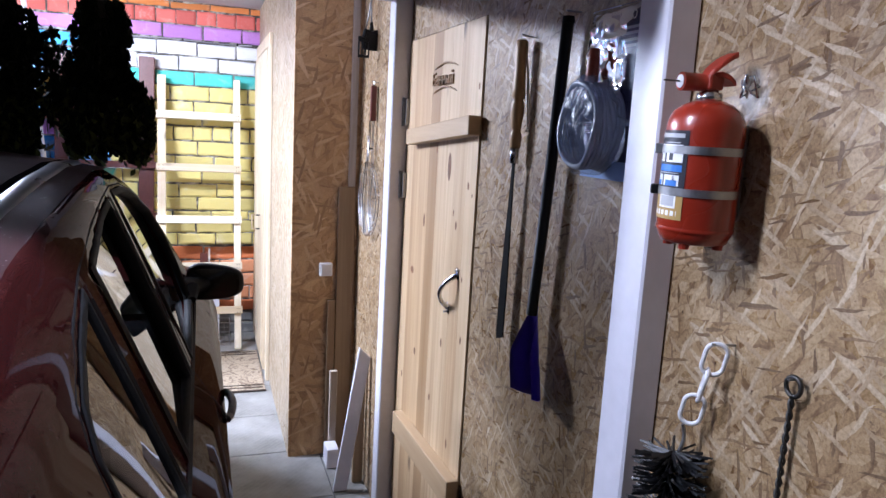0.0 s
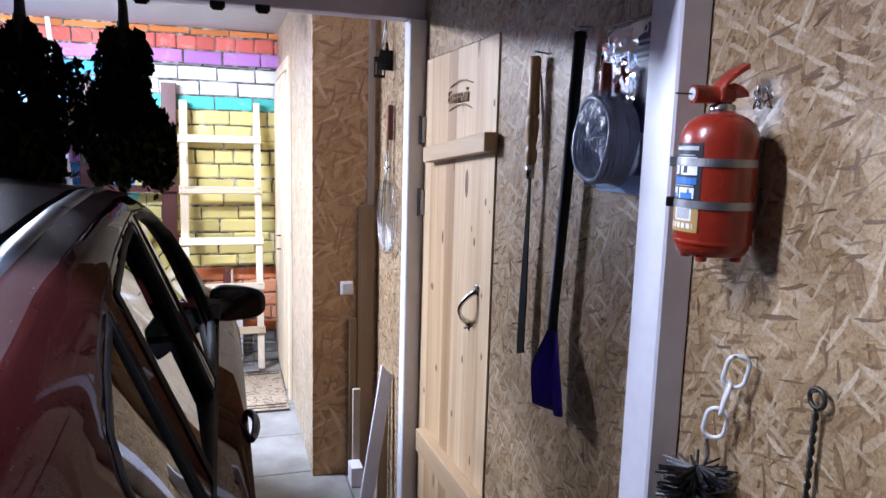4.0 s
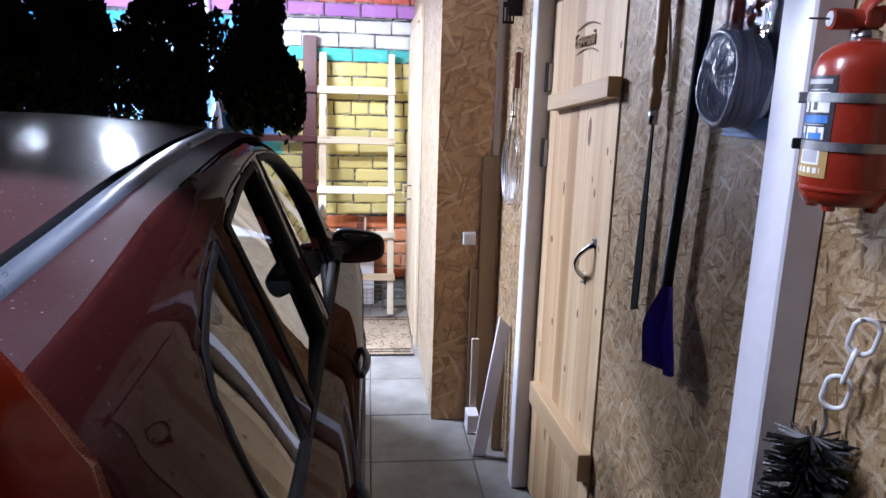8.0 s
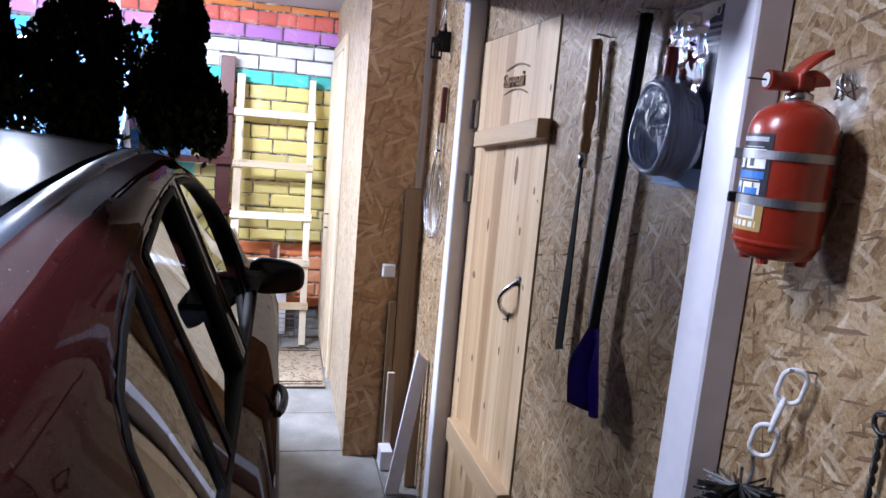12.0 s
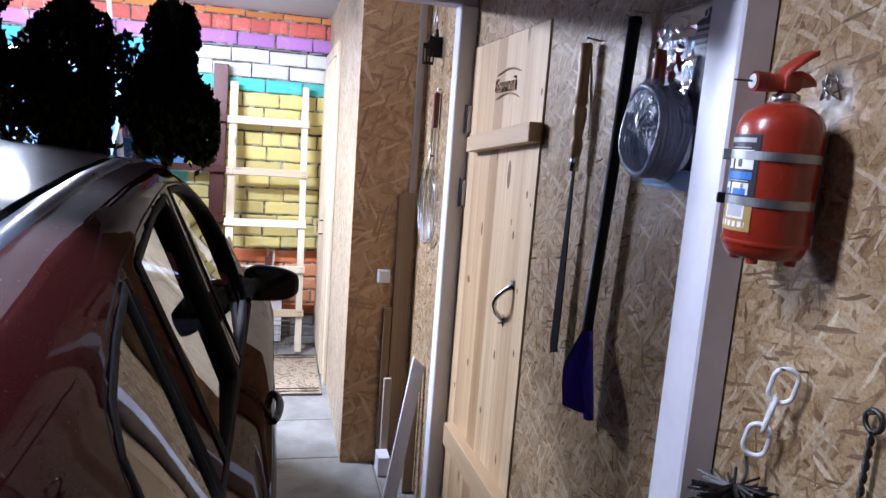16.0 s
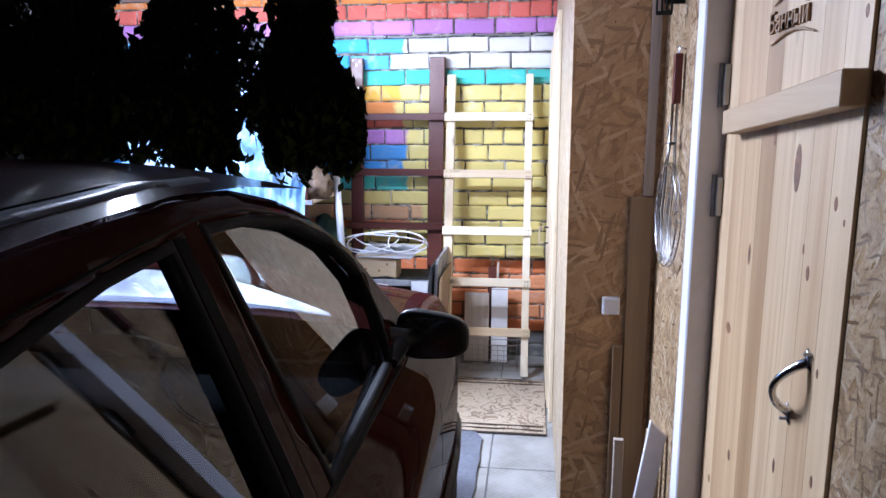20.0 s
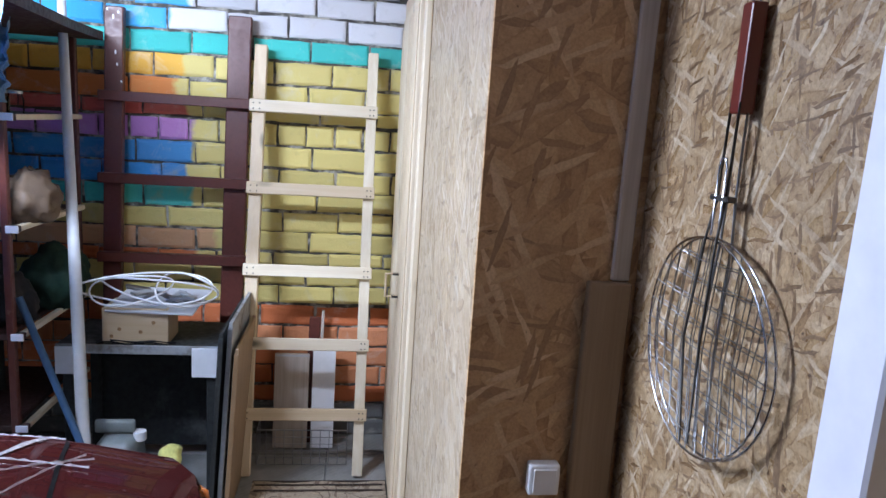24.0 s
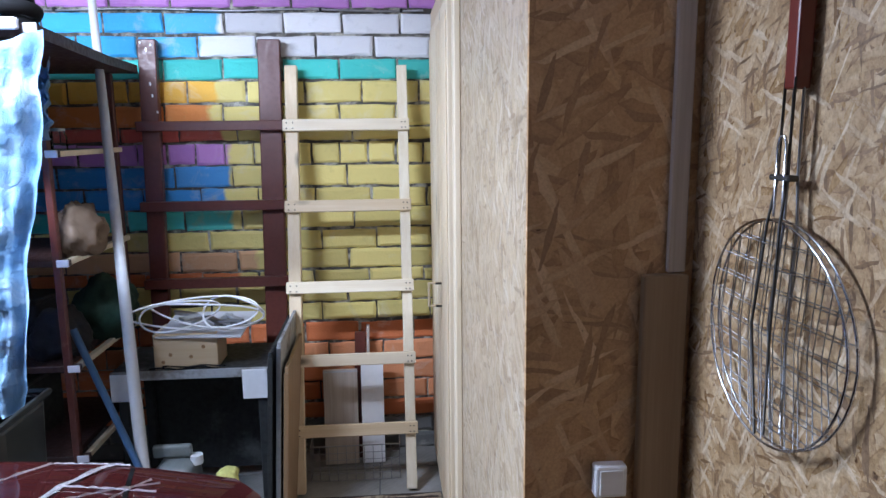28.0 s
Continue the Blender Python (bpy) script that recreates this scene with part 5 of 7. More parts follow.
M["lens_orange"] = plain("amber_lens", (0.42, 0.11, 0.015), 0.15, 0.0, 0.2, 30, coat=0.4)
M["lens_clear"] = plain("clear_lens", (0.42, 0.42, 0.41), 0.08, 0.3, 0.15, 30, coat=0.5)
M["mirror"] = metal("mirror_glass", (0.55, 0.58, 0.58), 0.02)
M["tape"] = film("clear_tape", (0.70, 0.68, 0.70), 0.65, 0.3)
M["film"] = milky("milky_film", (0.21, 0.22, 0.31), 0.80)


M["moulding"] = plain("moulding_rubber", (0.055, 0.063, 0.082), 0.30, 0.0, 0.1)
M["moulding"].node_tree.nodes["Principled BSDF"].inputs["Specular IOR Level"].default_value = 0.5


def smooth_table(table, y):
    """Cosine steps between the rows of a table of (place, value)."""
    if y <= table[0][0]:
        return table[0][1]
    for (a, va), (b, vb) in zip(table, table[1:]):
        if y <= b:
            u = (y - a) / (b - a)
            return va + (vb - va) * u
    return table[-1][1]


RAIL = [(0.20, 1.03), (0.30, 1.22), (0.40, 1.32), (0.50, 1.358), (0.65, 1.374), (0.82, 1.398), (0.95, 1.418), (1.10, 1.437), (1.35, 1.460), (1.60, 1.472), (1.75, 1.464), (1.90, 1.432), (2.0, 1.396), (2.1, 1.338), (2.18, 1.265), (2.27, 1.16), (2.38, 1.03)]
SHOULDER = [(-0.02, 0.52), (0.02, 0.62), (0.06, 0.72), (0.12, 0.90), (0.20, 1.03), (2.38, 1.03), (2.60, 1.010), (2.85, 0.995), (3.05, 0.972), (3.20, 0.938), (3.32, 0.890), (3.42, 0.82), (3.50, 0.73), (3.58, 0.57)]
WIDTH = [(-0.02, 0.58), (0.03, 0.68), (0.10, 0.745), (0.25, 0.785), (0.50, 0.806), (0.90, 0.813), (2.60, 0.806), (2.80, 0.79), (2.95, 0.76), (3.10, 0.70), (3.22, 0.62), (3.34, 0.51), (3.44, 0.41), (3.52, 0.33), (3.58, 0.27)]


# how far down the side rolls over into the roof
SHOULDER_ROLL = [(0.32, 0.0), (0.50, 0.070), (0.90, 0.085), (1.15, 0.055), (1.40, 0.036), (2.00, 0.030), (2.25, 0.0)]


def half_low(y, z):
    """Half the car's width under the belt line."""
    u = (z - 0.2) / 0.83
    ledge = 1 + 0.072 * min(1.0, max(0.0, (1.02 - z) / 0.09))
    return ledge * smooth_table(WIDTH, y) * (0.935 + 0.075 * math.sin(min(1, max(0, u)) * 2.35))


def half_high(y, z):
    """Half the car's width above the belt line, leaning in towards the roof."""
    d = max(0.0, z - 1.03)
    narrow = smooth_table(WIDTH, y) / 0.813
    wide = half_low(y, 1.03) - narrow * (0.38 * d + 0.06 * d * d)
    roll = smooth_table(SHOULDER_ROLL, y)
    under = max(0.0, smooth_table(RAIL, y) - z)
    return wide - (0.5 * roll * (1 - under / roll) ** 2 if under < roll else 0.0)


def on_side(y, z, side, out=0.0):
    h = (half_high(y, z) if z > 1.03 else half_low(y, z)) + out
    return Vector((CX + side * h, y, z))


car = thing("car", (0, 0, 0), label="dark red metallic hatchback parked close to the wall", category="car")

# lower shell
YS = [-0.02, 0.0, 0.03, 0.06, 0.10, 0.15, 0.20] + [0.28 + 0.075 * i for i in range(37)] + [3.04, 3.10, 3.16, 3.22, 3.28, 3.34, 3.40, 3.46, 3.52, 3.58]
ARCHES = ((0.62, 0.30), (2.72, 0.30))
bm = bmesh.new()
rows = []
for y in YS:
    zs = smooth_table(SHOULDER, y)
    row = []
    for side in (1, -1):
        col = []
        for i in range(15):
            z = 0.20 + (zs - 0.20) * i / 14
            col.append(bm.verts.new(on_side(y, z, side)))
        row.append(col)
    rows.append(row)
for ra, rb in zip(rows, rows[1:]):
    for s in range(2):
        a, b = ra[s], rb[s]
        for i in range(14):
            f = bm.faces.new((a[i], a[i + 1], b[i + 1], b[i]))
            c = f.calc_center_median()
            if any(math.hypot(c.y - ay, c.z - az) < 0.325 for ay, az in ARCHES):
                bm.faces.remove(f)
for r in (rows[0], rows[-1]):
    for i in range(14):
        bm.faces.new((r[0][i], r[0][i + 1], r[1][i + 1], r[1][i]))
bmesh.ops.recalc_face_normals(bm, faces=bm.faces)
part("body", bm, M["car_paint"], car, "dark red lacquered body shell", smooth=True)
# bonnet and scuttle
bm = bmesh.new()
rows = []
for y in [2.38, 2.45, 2.52, 2.60, 2.70, 2.80, 2.88, 2.96, 3.04, 3.10, 3.16, 3.22, 3.28, 3.34, 3.40, 3.46, 3.52, 3.58]:
    zs = smooth_table(SHOULDER, y)
    h = half_low(y, zs)
    rows.append([bm.verts.new((CX + h * s, y, zs + (0.055 if y < 3.3 else 0.055 * (3.58 - y) / 0.28) * (1 - abs(s) ** 2.6))) for s in [k / 12 - 1 for k in range(25)]])
for a, b in zip(rows, rows[1:]):
    for k in range(24):
        bm.faces.new((a[k], a[k + 1], b[k + 1], b[k]))
bmesh.ops.recalc_face_normals(bm, faces=bm.faces)
bonnet = part("bonnet", bm, M["car_paint"], car, "dark red bonnet with strips of clear tape", smooth=True)


def bonnet_z(x, y):
    zs = smooth_table(SHOULDER, y)
    s = (x - CX) / half_low(y, zs)
    return zs + 0.055 * (1 - min(1, abs(s)) ** 2.6)


def bonnet_strip(a, b, width, lift, n=16):
    bm = bmesh.new()
    prev = None
    d = (Vector(b) - Vector(a)).normalized()
    side = Vector((-d.y, d.x)) * width / 2
    for i in range(n + 1):
        p = Vector(a).lerp(Vector(b), i / n)
        wob = 0.004 * math.sin(i * 1.3)
        l, r = p + side * (1 + wob * 8), p - side
        q = [bm.verts.new((l.x, l.y, bonnet_z(*l) + lift + abs(wob))), bm.verts.new((r.x, r.y, bonnet_z(*r) + lift))]
        if prev:
            bm.faces.new((prev[0], prev[1], q[1], q[0]))
        prev = q
    bmesh.ops.solidify(bm, geom=list(bm.faces), thickness=0.0008)
    return bm


for a, b, w in (((-1.16, 2.62), (-1.10, 3.26), 0.008), ((-1.30, 2.80), (-1.20, 3.20), 0.0028), ((-1.20, 3.20), (-1.08, 3.24), 0.0028), ((-1.12, 2.98), (-0.98, 3.10), 0.0022), ((-1.13, 3.06), (-0.97, 3.05), 0.0022), ((-1.08, 2.80), (-1.00, 3.12), 0.0018)):
    part("tape", bonnet_strip(a, b, w, 0.003), M["tape"], bonnet, "strip of pale tape")
for a, b, w in (((-0.90, 2.65), (-1.06, 3.20), 0.006), ((-2.20, 2.65), (-2.04, 3.20), 0.006)):
    part("shut_line", bonnet_strip(a, b, w, 0.0012), M["rubber"], bonnet)
bm = bmesh.new()
rows = []
FR = random.Random(31)
for j in range(17):
    y = 2.44 + 0.042 * j
    # film spread wider by the windscreen to whiten the bonnet behind the glass
    edge = -1.27 + 0.03 * math.sin(j * 0.9) + 0.27 * min(1.0, max(0.0, (2.72 - y) / 0.12))
    rows.append([bm.verts.new((edge - 0.055 * k, y, bonnet_z(edge - 0.055 * k, y) + 0.004 + FR.uniform(0, 0.003))) for k in range(18)])
for a, b in zip(rows, rows[1:]):
    for k in range(17):
        bm.faces.new((a[k], a[k + 1], b[k + 1], b[k]))
part("film_sheet", bm, M["film"], bonnet, "crumpled milky film, widened to whiten the bonnet", smooth=True)

# glazed sides
QUARTER_PANE = [(0.765, 1.050), (1.000, 1.050), (0.988, 1.346), (0.87, 1.314), (0.785, 1.276), (0.752, 1.236), (0.746, 1.150)]
REAR_PANE = [(1.148, 1.050), (1.498, 1.050), (1.498, 1.412), (1.36, 1.402), (1.122, 1.364)]
FRONT_PANE = [(1.645, 1.050), (2.11, 1.068), (2.152, 1.165), (2.143, 1.248), (2.055, 1.328), (1.893, 1.388), (1.745, 1.414), (1.605, 1.420)]
PANES = (QUARTER_PANE, REAR_PANE, FRONT_PANE)


def grow(poly, d):
    """A convex outline, counter-clockwise, moved out by d."""
    n = len(poly)
    lines = []
    for i in range(n):
        a, b = Vector(poly[i]), Vector(poly[(i + 1) % n])
        t = (b - a).normalized()
        nrm = Vector((t.y, -t.x))
        lines.append((a + nrm * d, t))
    out = []
    for i in range(n):
        (p, t), (q, u) = lines[i - 1], lines[i]
        den = t.x * u.y - t.y * u.x
        w = ((q.x - p.x) * u.y - (q.y - p.y) * u.x) / den
        out.append((p.x + t.x * w, p.y + t.y * w))
    return out


def inside(poly, y, z):
    n = len(poly)
    return all((poly[(i + 1) % n][0] - poly[i][0]) * (z - poly[i][1]) - (poly[(i + 1) % n][1] - poly[i][1]) * (y - poly[i][0]) > 0 for i in range(n))


def side_cells():
    """The upper side laid flat, cut along the window outlines: faces sorted into paint, seal and panes."""
    bm = bmesh.new()
    cols = []
    for i in range(56):
        y = 0.20 + (2.38 - 0.20) * i / 55
        zt = smooth_table(RAIL, y)
        cols.append([bm.verts.new((y, 1.03 + (zt - 1.03) * (1 - (1 - k / 12) ** 1.5), 0)) for k in range(13)])
    for a, b in zip(cols, cols[1:]):
        for k in range(12):
            q = [a[k], b[k], b[k + 1], a[k + 1]]
            bm.faces.new(q)
    bmesh.ops.remove_doubles(bm, verts=bm.verts, dist=1e-5)
    for poly in PANES:
        for outline in (poly, grow(poly, 0.013)):
            n = len(outline)
            cy, cz = sum(p[0] for p in outline) / n, sum(p[1] for p in outline) / n
            for i in range(n):
                a, b = outline[i], outline[(i + 1) % n]
                t = Vector((b[0] - a[0], b[1] - a[1], 0))
                near = [f for f in bm.faces if math.hypot(f.calc_center_median().x - cy, (f.calc_center_median().y - cz) * 1.6) < 0.52]
                geom = near + list({e for f in near for e in f.edges}) + list({v for f in near for v in f.verts})
                bmesh.ops.bisect_plane(bm, geom=geom, dist=1e-6, plane_co=(a[0], a[1], 0), plane_no=(t.y, -t.x, 0))
    return bm


flat_side = side_cells()
SEALS = tuple(grow(p, 0.013) for p in PANES)


def side_part(name, keep, side, material, parent, out=0.0, thick=0.004, label="", toe=0.0, start=0.0):
    bm = flat_side.copy()
    gone = [f for f in bm.faces if not keep(f.calc_center_median().x, f.calc_center_median().y)]
    bmesh.ops.delete(bm, geom=gone, context="FACES")
    for v in bm.verts:
        v.co = on_side(v.co.x, v.co.y, side, out - toe * max(0.0, v.co.x - start))
    bmesh.ops.recalc_face_normals(bm, faces=bm.faces)
    mid = bm.faces[:][0]
    if (mid.normal.x > 0) != (side > 0):
        bmesh.ops.reverse_faces(bm, faces=bm.faces)
    if thick:
        bmesh.ops.solidify(bm, geom=list(bm.faces), thickness=thick)
    return part(name, bm, material, parent, label, smooth=True)


for side in (1, -1):
    panel = side_part("side_frame", lambda y, z: not any(inside(p, y, z) for p in SEALS), side, M["car_paint"], car, thick=0.03)
    for pane in PANES:
        ring = grow(pane, 0.013)
        seal = side_part("seal", lambda y, z: inside(ring, y, z) and not inside(pane, y, z), side, M["rubber"], car, 0.002, 0.02, "black rubber window seal")
        side_part("pane", lambda y, z: inside(pane, y, z), side, M["window"], seal, -0.004, 0.0, "dark tinted side glass", 0.0 if pane is QUARTER_PANE else 0.045, pane[0][0]).visible_shadow = False
    # gaps round the doors
    for line in ([(1.575, 0.32 + 0.055 * i) for i in range(13)] + [(1.580, 1.03 + 0.04 * i) for i in range(10)], [(0.85, 0.62), (0.80, 0.80), (0.765, 1.0), (0.728, 1.12), (0.725, 1.205), (0.733, 1.25), (0.765, 1.293), (0.87, 1.337), (1.03, 1.376), (1.24, 1.408), (1.45, 1.430), (1.60, 1.440), (1.75, 1.432), (1.90, 1.402)],
                 [(2.28, 0.34 + 0.07 * i) for i in range(10)] + [(2.26, 1.02)]):
        part("shut_line", tube([on_side(y, min(z, smooth_table(RAIL, y) - 0.002), side, -0.0022) for y, z in line], 0.0030, 6), M["rubber"], car)
    for y0, y1, z1, w in ((1.527, 1.527, 1.425, 0.013), (1.022, 1.010, 1.345, 0.010), (1.122, 1.098, 1.372, 0.011)):
        bm = bmesh.new()
        prev = None
        for i in range(10):
            z = 1.04 + (z1 - 1.04) * i / 9
            y = y0 + (y1 - y0) * i / 9
            q = [bm.verts.new(on_side(y + d, z, side, 0.003)) for d in (-w, w)]
            if prev:
                bm.faces.new((prev[0], prev[1], q[1], q[0]))
            prev = q
        bmesh.ops.solidify(bm, geom=list(bm.faces), thickness=0.002)
        part("pillar_strip", bm, M["rubber"], car, "black strip on the window pillar")
    part("waist_strip", tube([on_side(0.80 + 0.085 * i, 1.036, side, -0.002) for i in range(17)], 0.007, 6), M["rubber"], car, "black rubber waist strip")
    part("door_strip", tube([on_side(0.95 + 0.1 * i, 0.62, side, 0.0) for i in range(20)], 0.014, 6), M["black"], car)
    for y in (1.60, 0.93):
        grip = [on_side(y + u * 0.17, 0.900 + 0.006 * math.sin(u * 3.1), side, 0.002 + 0.016 * math.sin(u * math.pi) ** 0.6) for u in [k / 10 for k in range(11)]]
        part("door_handle", tube(grip, 0.010, 8), M["black"], car, "black plastic door handle", smooth=True)
    for ay, az in ARCHES:
        wx = CX + side * 0.74
        part("arch_lip", tube([on_side(ay + 0.335 * math.cos(a), max(0.2, az + 0.335 * math.sin(a)), side, 0.0) for a in [-0.3 + k * 0.187 for k in range(21)]], 0.016, 6), M["black"], car, smooth=True)
        wheel = part("wheel", lathe([(0.20, -0.085), (0.27, -0.09), (0.292, -0.07), (0.296, 0.0), (0.292, 0.07), (0.27, 0.09), (0.20, 0.085), (0.20, -0.085)], 36, close=False), M["rubber"], car, "worn black tyre on a grey cover", smooth=True)
        wheel.matrix_world = Matrix.Translation((wx, ay, 0.2965)) @ Matrix.Rotation(radians(90), 4, "Y")
        rim = part("rim", lathe([(0.0, 0.075), (0.05, 0.08), (0.16, 0.06), (0.20, 0.085), (0.205, 0.06), (0.18, -0.06), (0.0, -0.06)], 28), M["dull_steel"], wheel, smooth=True)
        part("inner_arch", lathe([(0.0, -0.02), (0.33, -0.02), (0.34, 0.0), (0.34, 0.16)], 24, close=False), M["rubber"], car).matrix_world = Matrix.Translation((wx - side * 0.20, ay, 0.30)) @ Matrix.Rotation(radians(90 * side), 4, "Y")
    # tail lamp standing up the rear pillar
    bm = bmesh.new()
    N = 10
    rows = []
    for i in range(N + 1):
        u = i / N
        z = 0.93 + (1.395 - 0.93) * u
        rear = smooth_table([(0.93, 0.12), (1.03, 0.18), (1.20, 0.275), (1.30, 0.355), (1.395, 0.45)], z)
        fore = smooth_table([(0.93, 0.36), (1.03, 0.42), (1.20, 0.46), (1.30, 0.49), (1.36, 0.512), (1.395, 0.50)], z)
        rows.append([bm.verts.new(on_side(rear + (fore - rear) * k / 8, z, side, 0.005 + 0.006 * math.sin(k / 8 * math.pi))) for k in range(9)])
    for a, b in zip(rows, rows[1:]):
        for k in range(8):
            bm.faces.new((a[k], a[k + 1], b[k + 1], b[k]))
    bmesh.ops.recalc_face_normals(bm, faces=bm.faces)
    bmesh.ops.solidify(bm, geom=list(bm.faces), thickness=0.012)
    lamp = part("tail_lamp", bm, M["lens_red"], car, "tall red tail lamp lens", smooth=True)
    # indicator and headlamp let into the front corner
    for name, mat, y0, y1, lab in (("indicator_lamp", "lens_orange", 3.10, 3.205, "amber indicator lens"), ("headlamp", "lens_clear", 3.215, 3.44, "clear headlamp lens")):
        bm = bmesh.new()
        rows = []
        for i in range(8):
            y = y0 + (y1 - y0) * i / 7
            top = smooth_table(SHOULDER, y) - 0.028
            rows.append([bm.verts.new(on_side(y, top - 0.17 * k / 6, side, 0.004 + 0.004 * math.sin(k / 6 * math.pi))) for k in range(7)])
        for a, b in zip(rows, rows[1:]):
            for k in range(6):
                bm.faces.new((a[k], a[k + 1], b[k + 1], b[k]))
        bmesh.ops.recalc_face_normals(bm, faces=bm.faces)
        bmesh.ops.solidify(bm, geom=list(bm.faces), thickness=0.010)
        part(name, bm, M[mat], car, lab, smooth=True)
    # door mirror
    wing = Matrix.Translation((CX + side * 0.856, 2.235, 1.085))
    bm = bmesh.new()
    bmesh.ops.create_uvsphere(bm, u_segments=24, v_segments=14, radius=1.0)
    for v in bm.verts:
        x, y, z = v.co
        x, z = (abs(c) ** 0.62 * (1 if c > 0 else -1) for c in (x, z))
        y = y * (0.055 if y > 0 else 0.018)
        v.co = Vector((x * 0.088, y, z * (0.056 - 0.010 * x)))
    bmesh.ops.transform(bm, matrix=Matrix.Rotation(radians(-10 * side), 4, "Z") @ Matrix.Diagonal((side, 1, 1, 1)), verts=bm.verts)
    bmesh.ops.recalc_face_normals(bm, faces=bm.faces)
    housing = part("door_mirror", bm, M["black"], car, "black plastic door mirror", smooth=True)
    housing.matrix_world = wing
    bm = bmesh.new()
    ring = [bm.verts.new((abs(math.cos(a)) ** 0.62 * (1 if math.cos(a) > 0 else -1) * 0.076, -0.0195, abs(math.sin(a)) ** 0.62 * (1 if math.sin(a) > 0 else -1) * 0.046)) for a in [k * math.tau / 32 for k in range(32)]]
    bm.faces.new(ring)
    bmesh.ops.solidify(bm, geom=list(bm.faces), thickness=0.002)
    bmesh.ops.transform(bm, matrix=Matrix.Rotation(radians(-10 * side), 4, "Z"), verts=bm.verts)
    part("mirror_glass", bm, M["mirror"], housing, "mirror glass")
    bm = tube([(CX + side * 0.755, 2.195, 1.085), (CX + side * 0.80, 2.21, 1.083), (CX + side * 0.83, 2.235, 1.083)], [0.030, 0.024, 0.022], 10)
    part("mirror_arm", bm, M["black"], car, smooth=True)
    part("mirror_base", tube([on_side(2.10, 1.062, side, 0.004), on_side(2.20, 1.075, side, 0.004), on_side(2.235, 1.10, side, 0.004)], [0.012, 0.028, 0.010], 8), M["black"], car, smooth=True)

# roof, with the black drip mouldings
bm = bmesh.new()
rows = []
for i in range(36):
    y = 0.30 + (2.06 - 0.30) * i / 35
    zr = smooth_table(RAIL, max(0.31, y if y < 1.7 else 1.7 + (y - 1.7) * 0.5))
    h = half_high(y, zr)
    rows.append([bm.verts.new((CX + h * s, y, zr + (0.044 if y < 1.8 else 0.044 + 0.05 * (y - 1.8)) * (1 - abs(s) ** 2.2))) for s in [k / 14 - 1 for k in range(29)]])
for a, b in zip(rows, rows[1:]):
    for k in range(28):
        bm.faces.new((a[k], a[k + 1], b[k + 1], b[k]))
bmesh.ops.recalc_face_normals(bm, faces=bm.faces)
if bm.faces[:][200].normal.z < 0:
    bmesh.ops.reverse_faces(bm, faces=bm.faces)
roof = part("roof", bm, M["roof_paint"], car, "dark red roof, dusty, soft sheen toned into the paint", smooth=True)


def roof_z(x, y):
    zr = smooth_table(RAIL, max(0.31, y if y < 1.7 else 1.7 + (y - 1.7) * 0.5))
    s = abs((x - CX) / half_high(y, zr))
    return zr + (0.044 if y < 1.8 else 0.044 + 0.05 * (y - 1.8)) * (1 - s**2.2)


for side in (1, -1):
    bm = bmesh.new()
    prev = None
    for i in range(40):
        y = 0.40 + i * 0.036
        x = CX + side * (0.545 if y < 1.5 else 0.545 - 0.02 * (y - 1.5))
        q = [bm.verts.new((x + dx, y, roof_z(x + dx, y) + dz)) for dx, dz in ((-0.016, 0.0), (-0.012, 0.005), (0.012, 0.005), (0.016, 0.0))]
        if prev:
            for k in range(3):
                bm.faces.new((prev[k], prev[k + 1], q[k + 1], q[k]))
        prev = q
    bmesh.ops.recalc_face_normals(bm, faces=bm.faces)
    part("drip_moulding", bm, M["moulding"], roof, "grey drip moulding", smooth=True)
    bm = bmesh.new()
    prev = None
    for i in range(40):
        y = 0.40 + i * 0.036
        x = CX + side * ((0.545 if y < 1.5 else 0.545 - 0.02 * (y - 1.5)) - 0.0245)
        q = [bm.verts.new((x + dx, y, roof_z(x + dx, y) + dz)) for dx, dz in ((-0.008, 0.0), (-0.006, 0.0015), (0.006, 0.0015), (0.008, 0.0))]
        if prev:
            for k in range(3):
                bm.faces.new((prev[k], prev[k + 1], q[k + 1], q[k]))
        prev = q
    bmesh.ops.recalc_face_normals(bm, faces=bm.faces)
    part("roof_groove", bm, M["dash"], roof, "black groove seal beside the moulding", smooth=True)
bm = bmesh.new()
rows = []
for i in range(10):
    y = 0.42 + 0.165 * i
    rows.append([bm.verts.new((CX + x, y, roof_z(CX + x, y) - 0.035)) for x in [-0.54 + 0.108 * k for k in range(11)]])
for a, b in zip(rows, rows[1:]):
    for k in range(10):
        bm.faces.new((a[k], a[k + 1], b[k + 1], b[k]))
bmesh.ops.solidify(bm, geom=list(bm.faces), thickness=0.006)
part("head_liner", bm, M["liner"], car, "pale grey roof lining", smooth=True)


def screen(name, top, foot, bulge, material, lift=0.0):
    """A bowed pane across the car between two lines of (y, z, half width)."""
    bm = bmesh.new()
    rows = []
    for i in range(9):
        u = i / 8
        y, z, h = (a + (b - a) * u for a, b in zip(top, foot))
        rows.append([bm.verts.new((CX + h * s, y + bulge * (1 - s * s) , z + 0.03 * (1 - s * s) * (1 - u) + lift)) for s in [k / 10 - 1 for k in range(21)]])
    for a, b in zip(rows, rows[1:]):
        for k in range(20):
            bm.faces.new((a[k], a[k + 1], b[k + 1], b[k]))
    bmesh.ops.recalc_face_normals(bm, faces=bm.faces)
    ob = part(name, bm, material, car, smooth=True)
    return ob


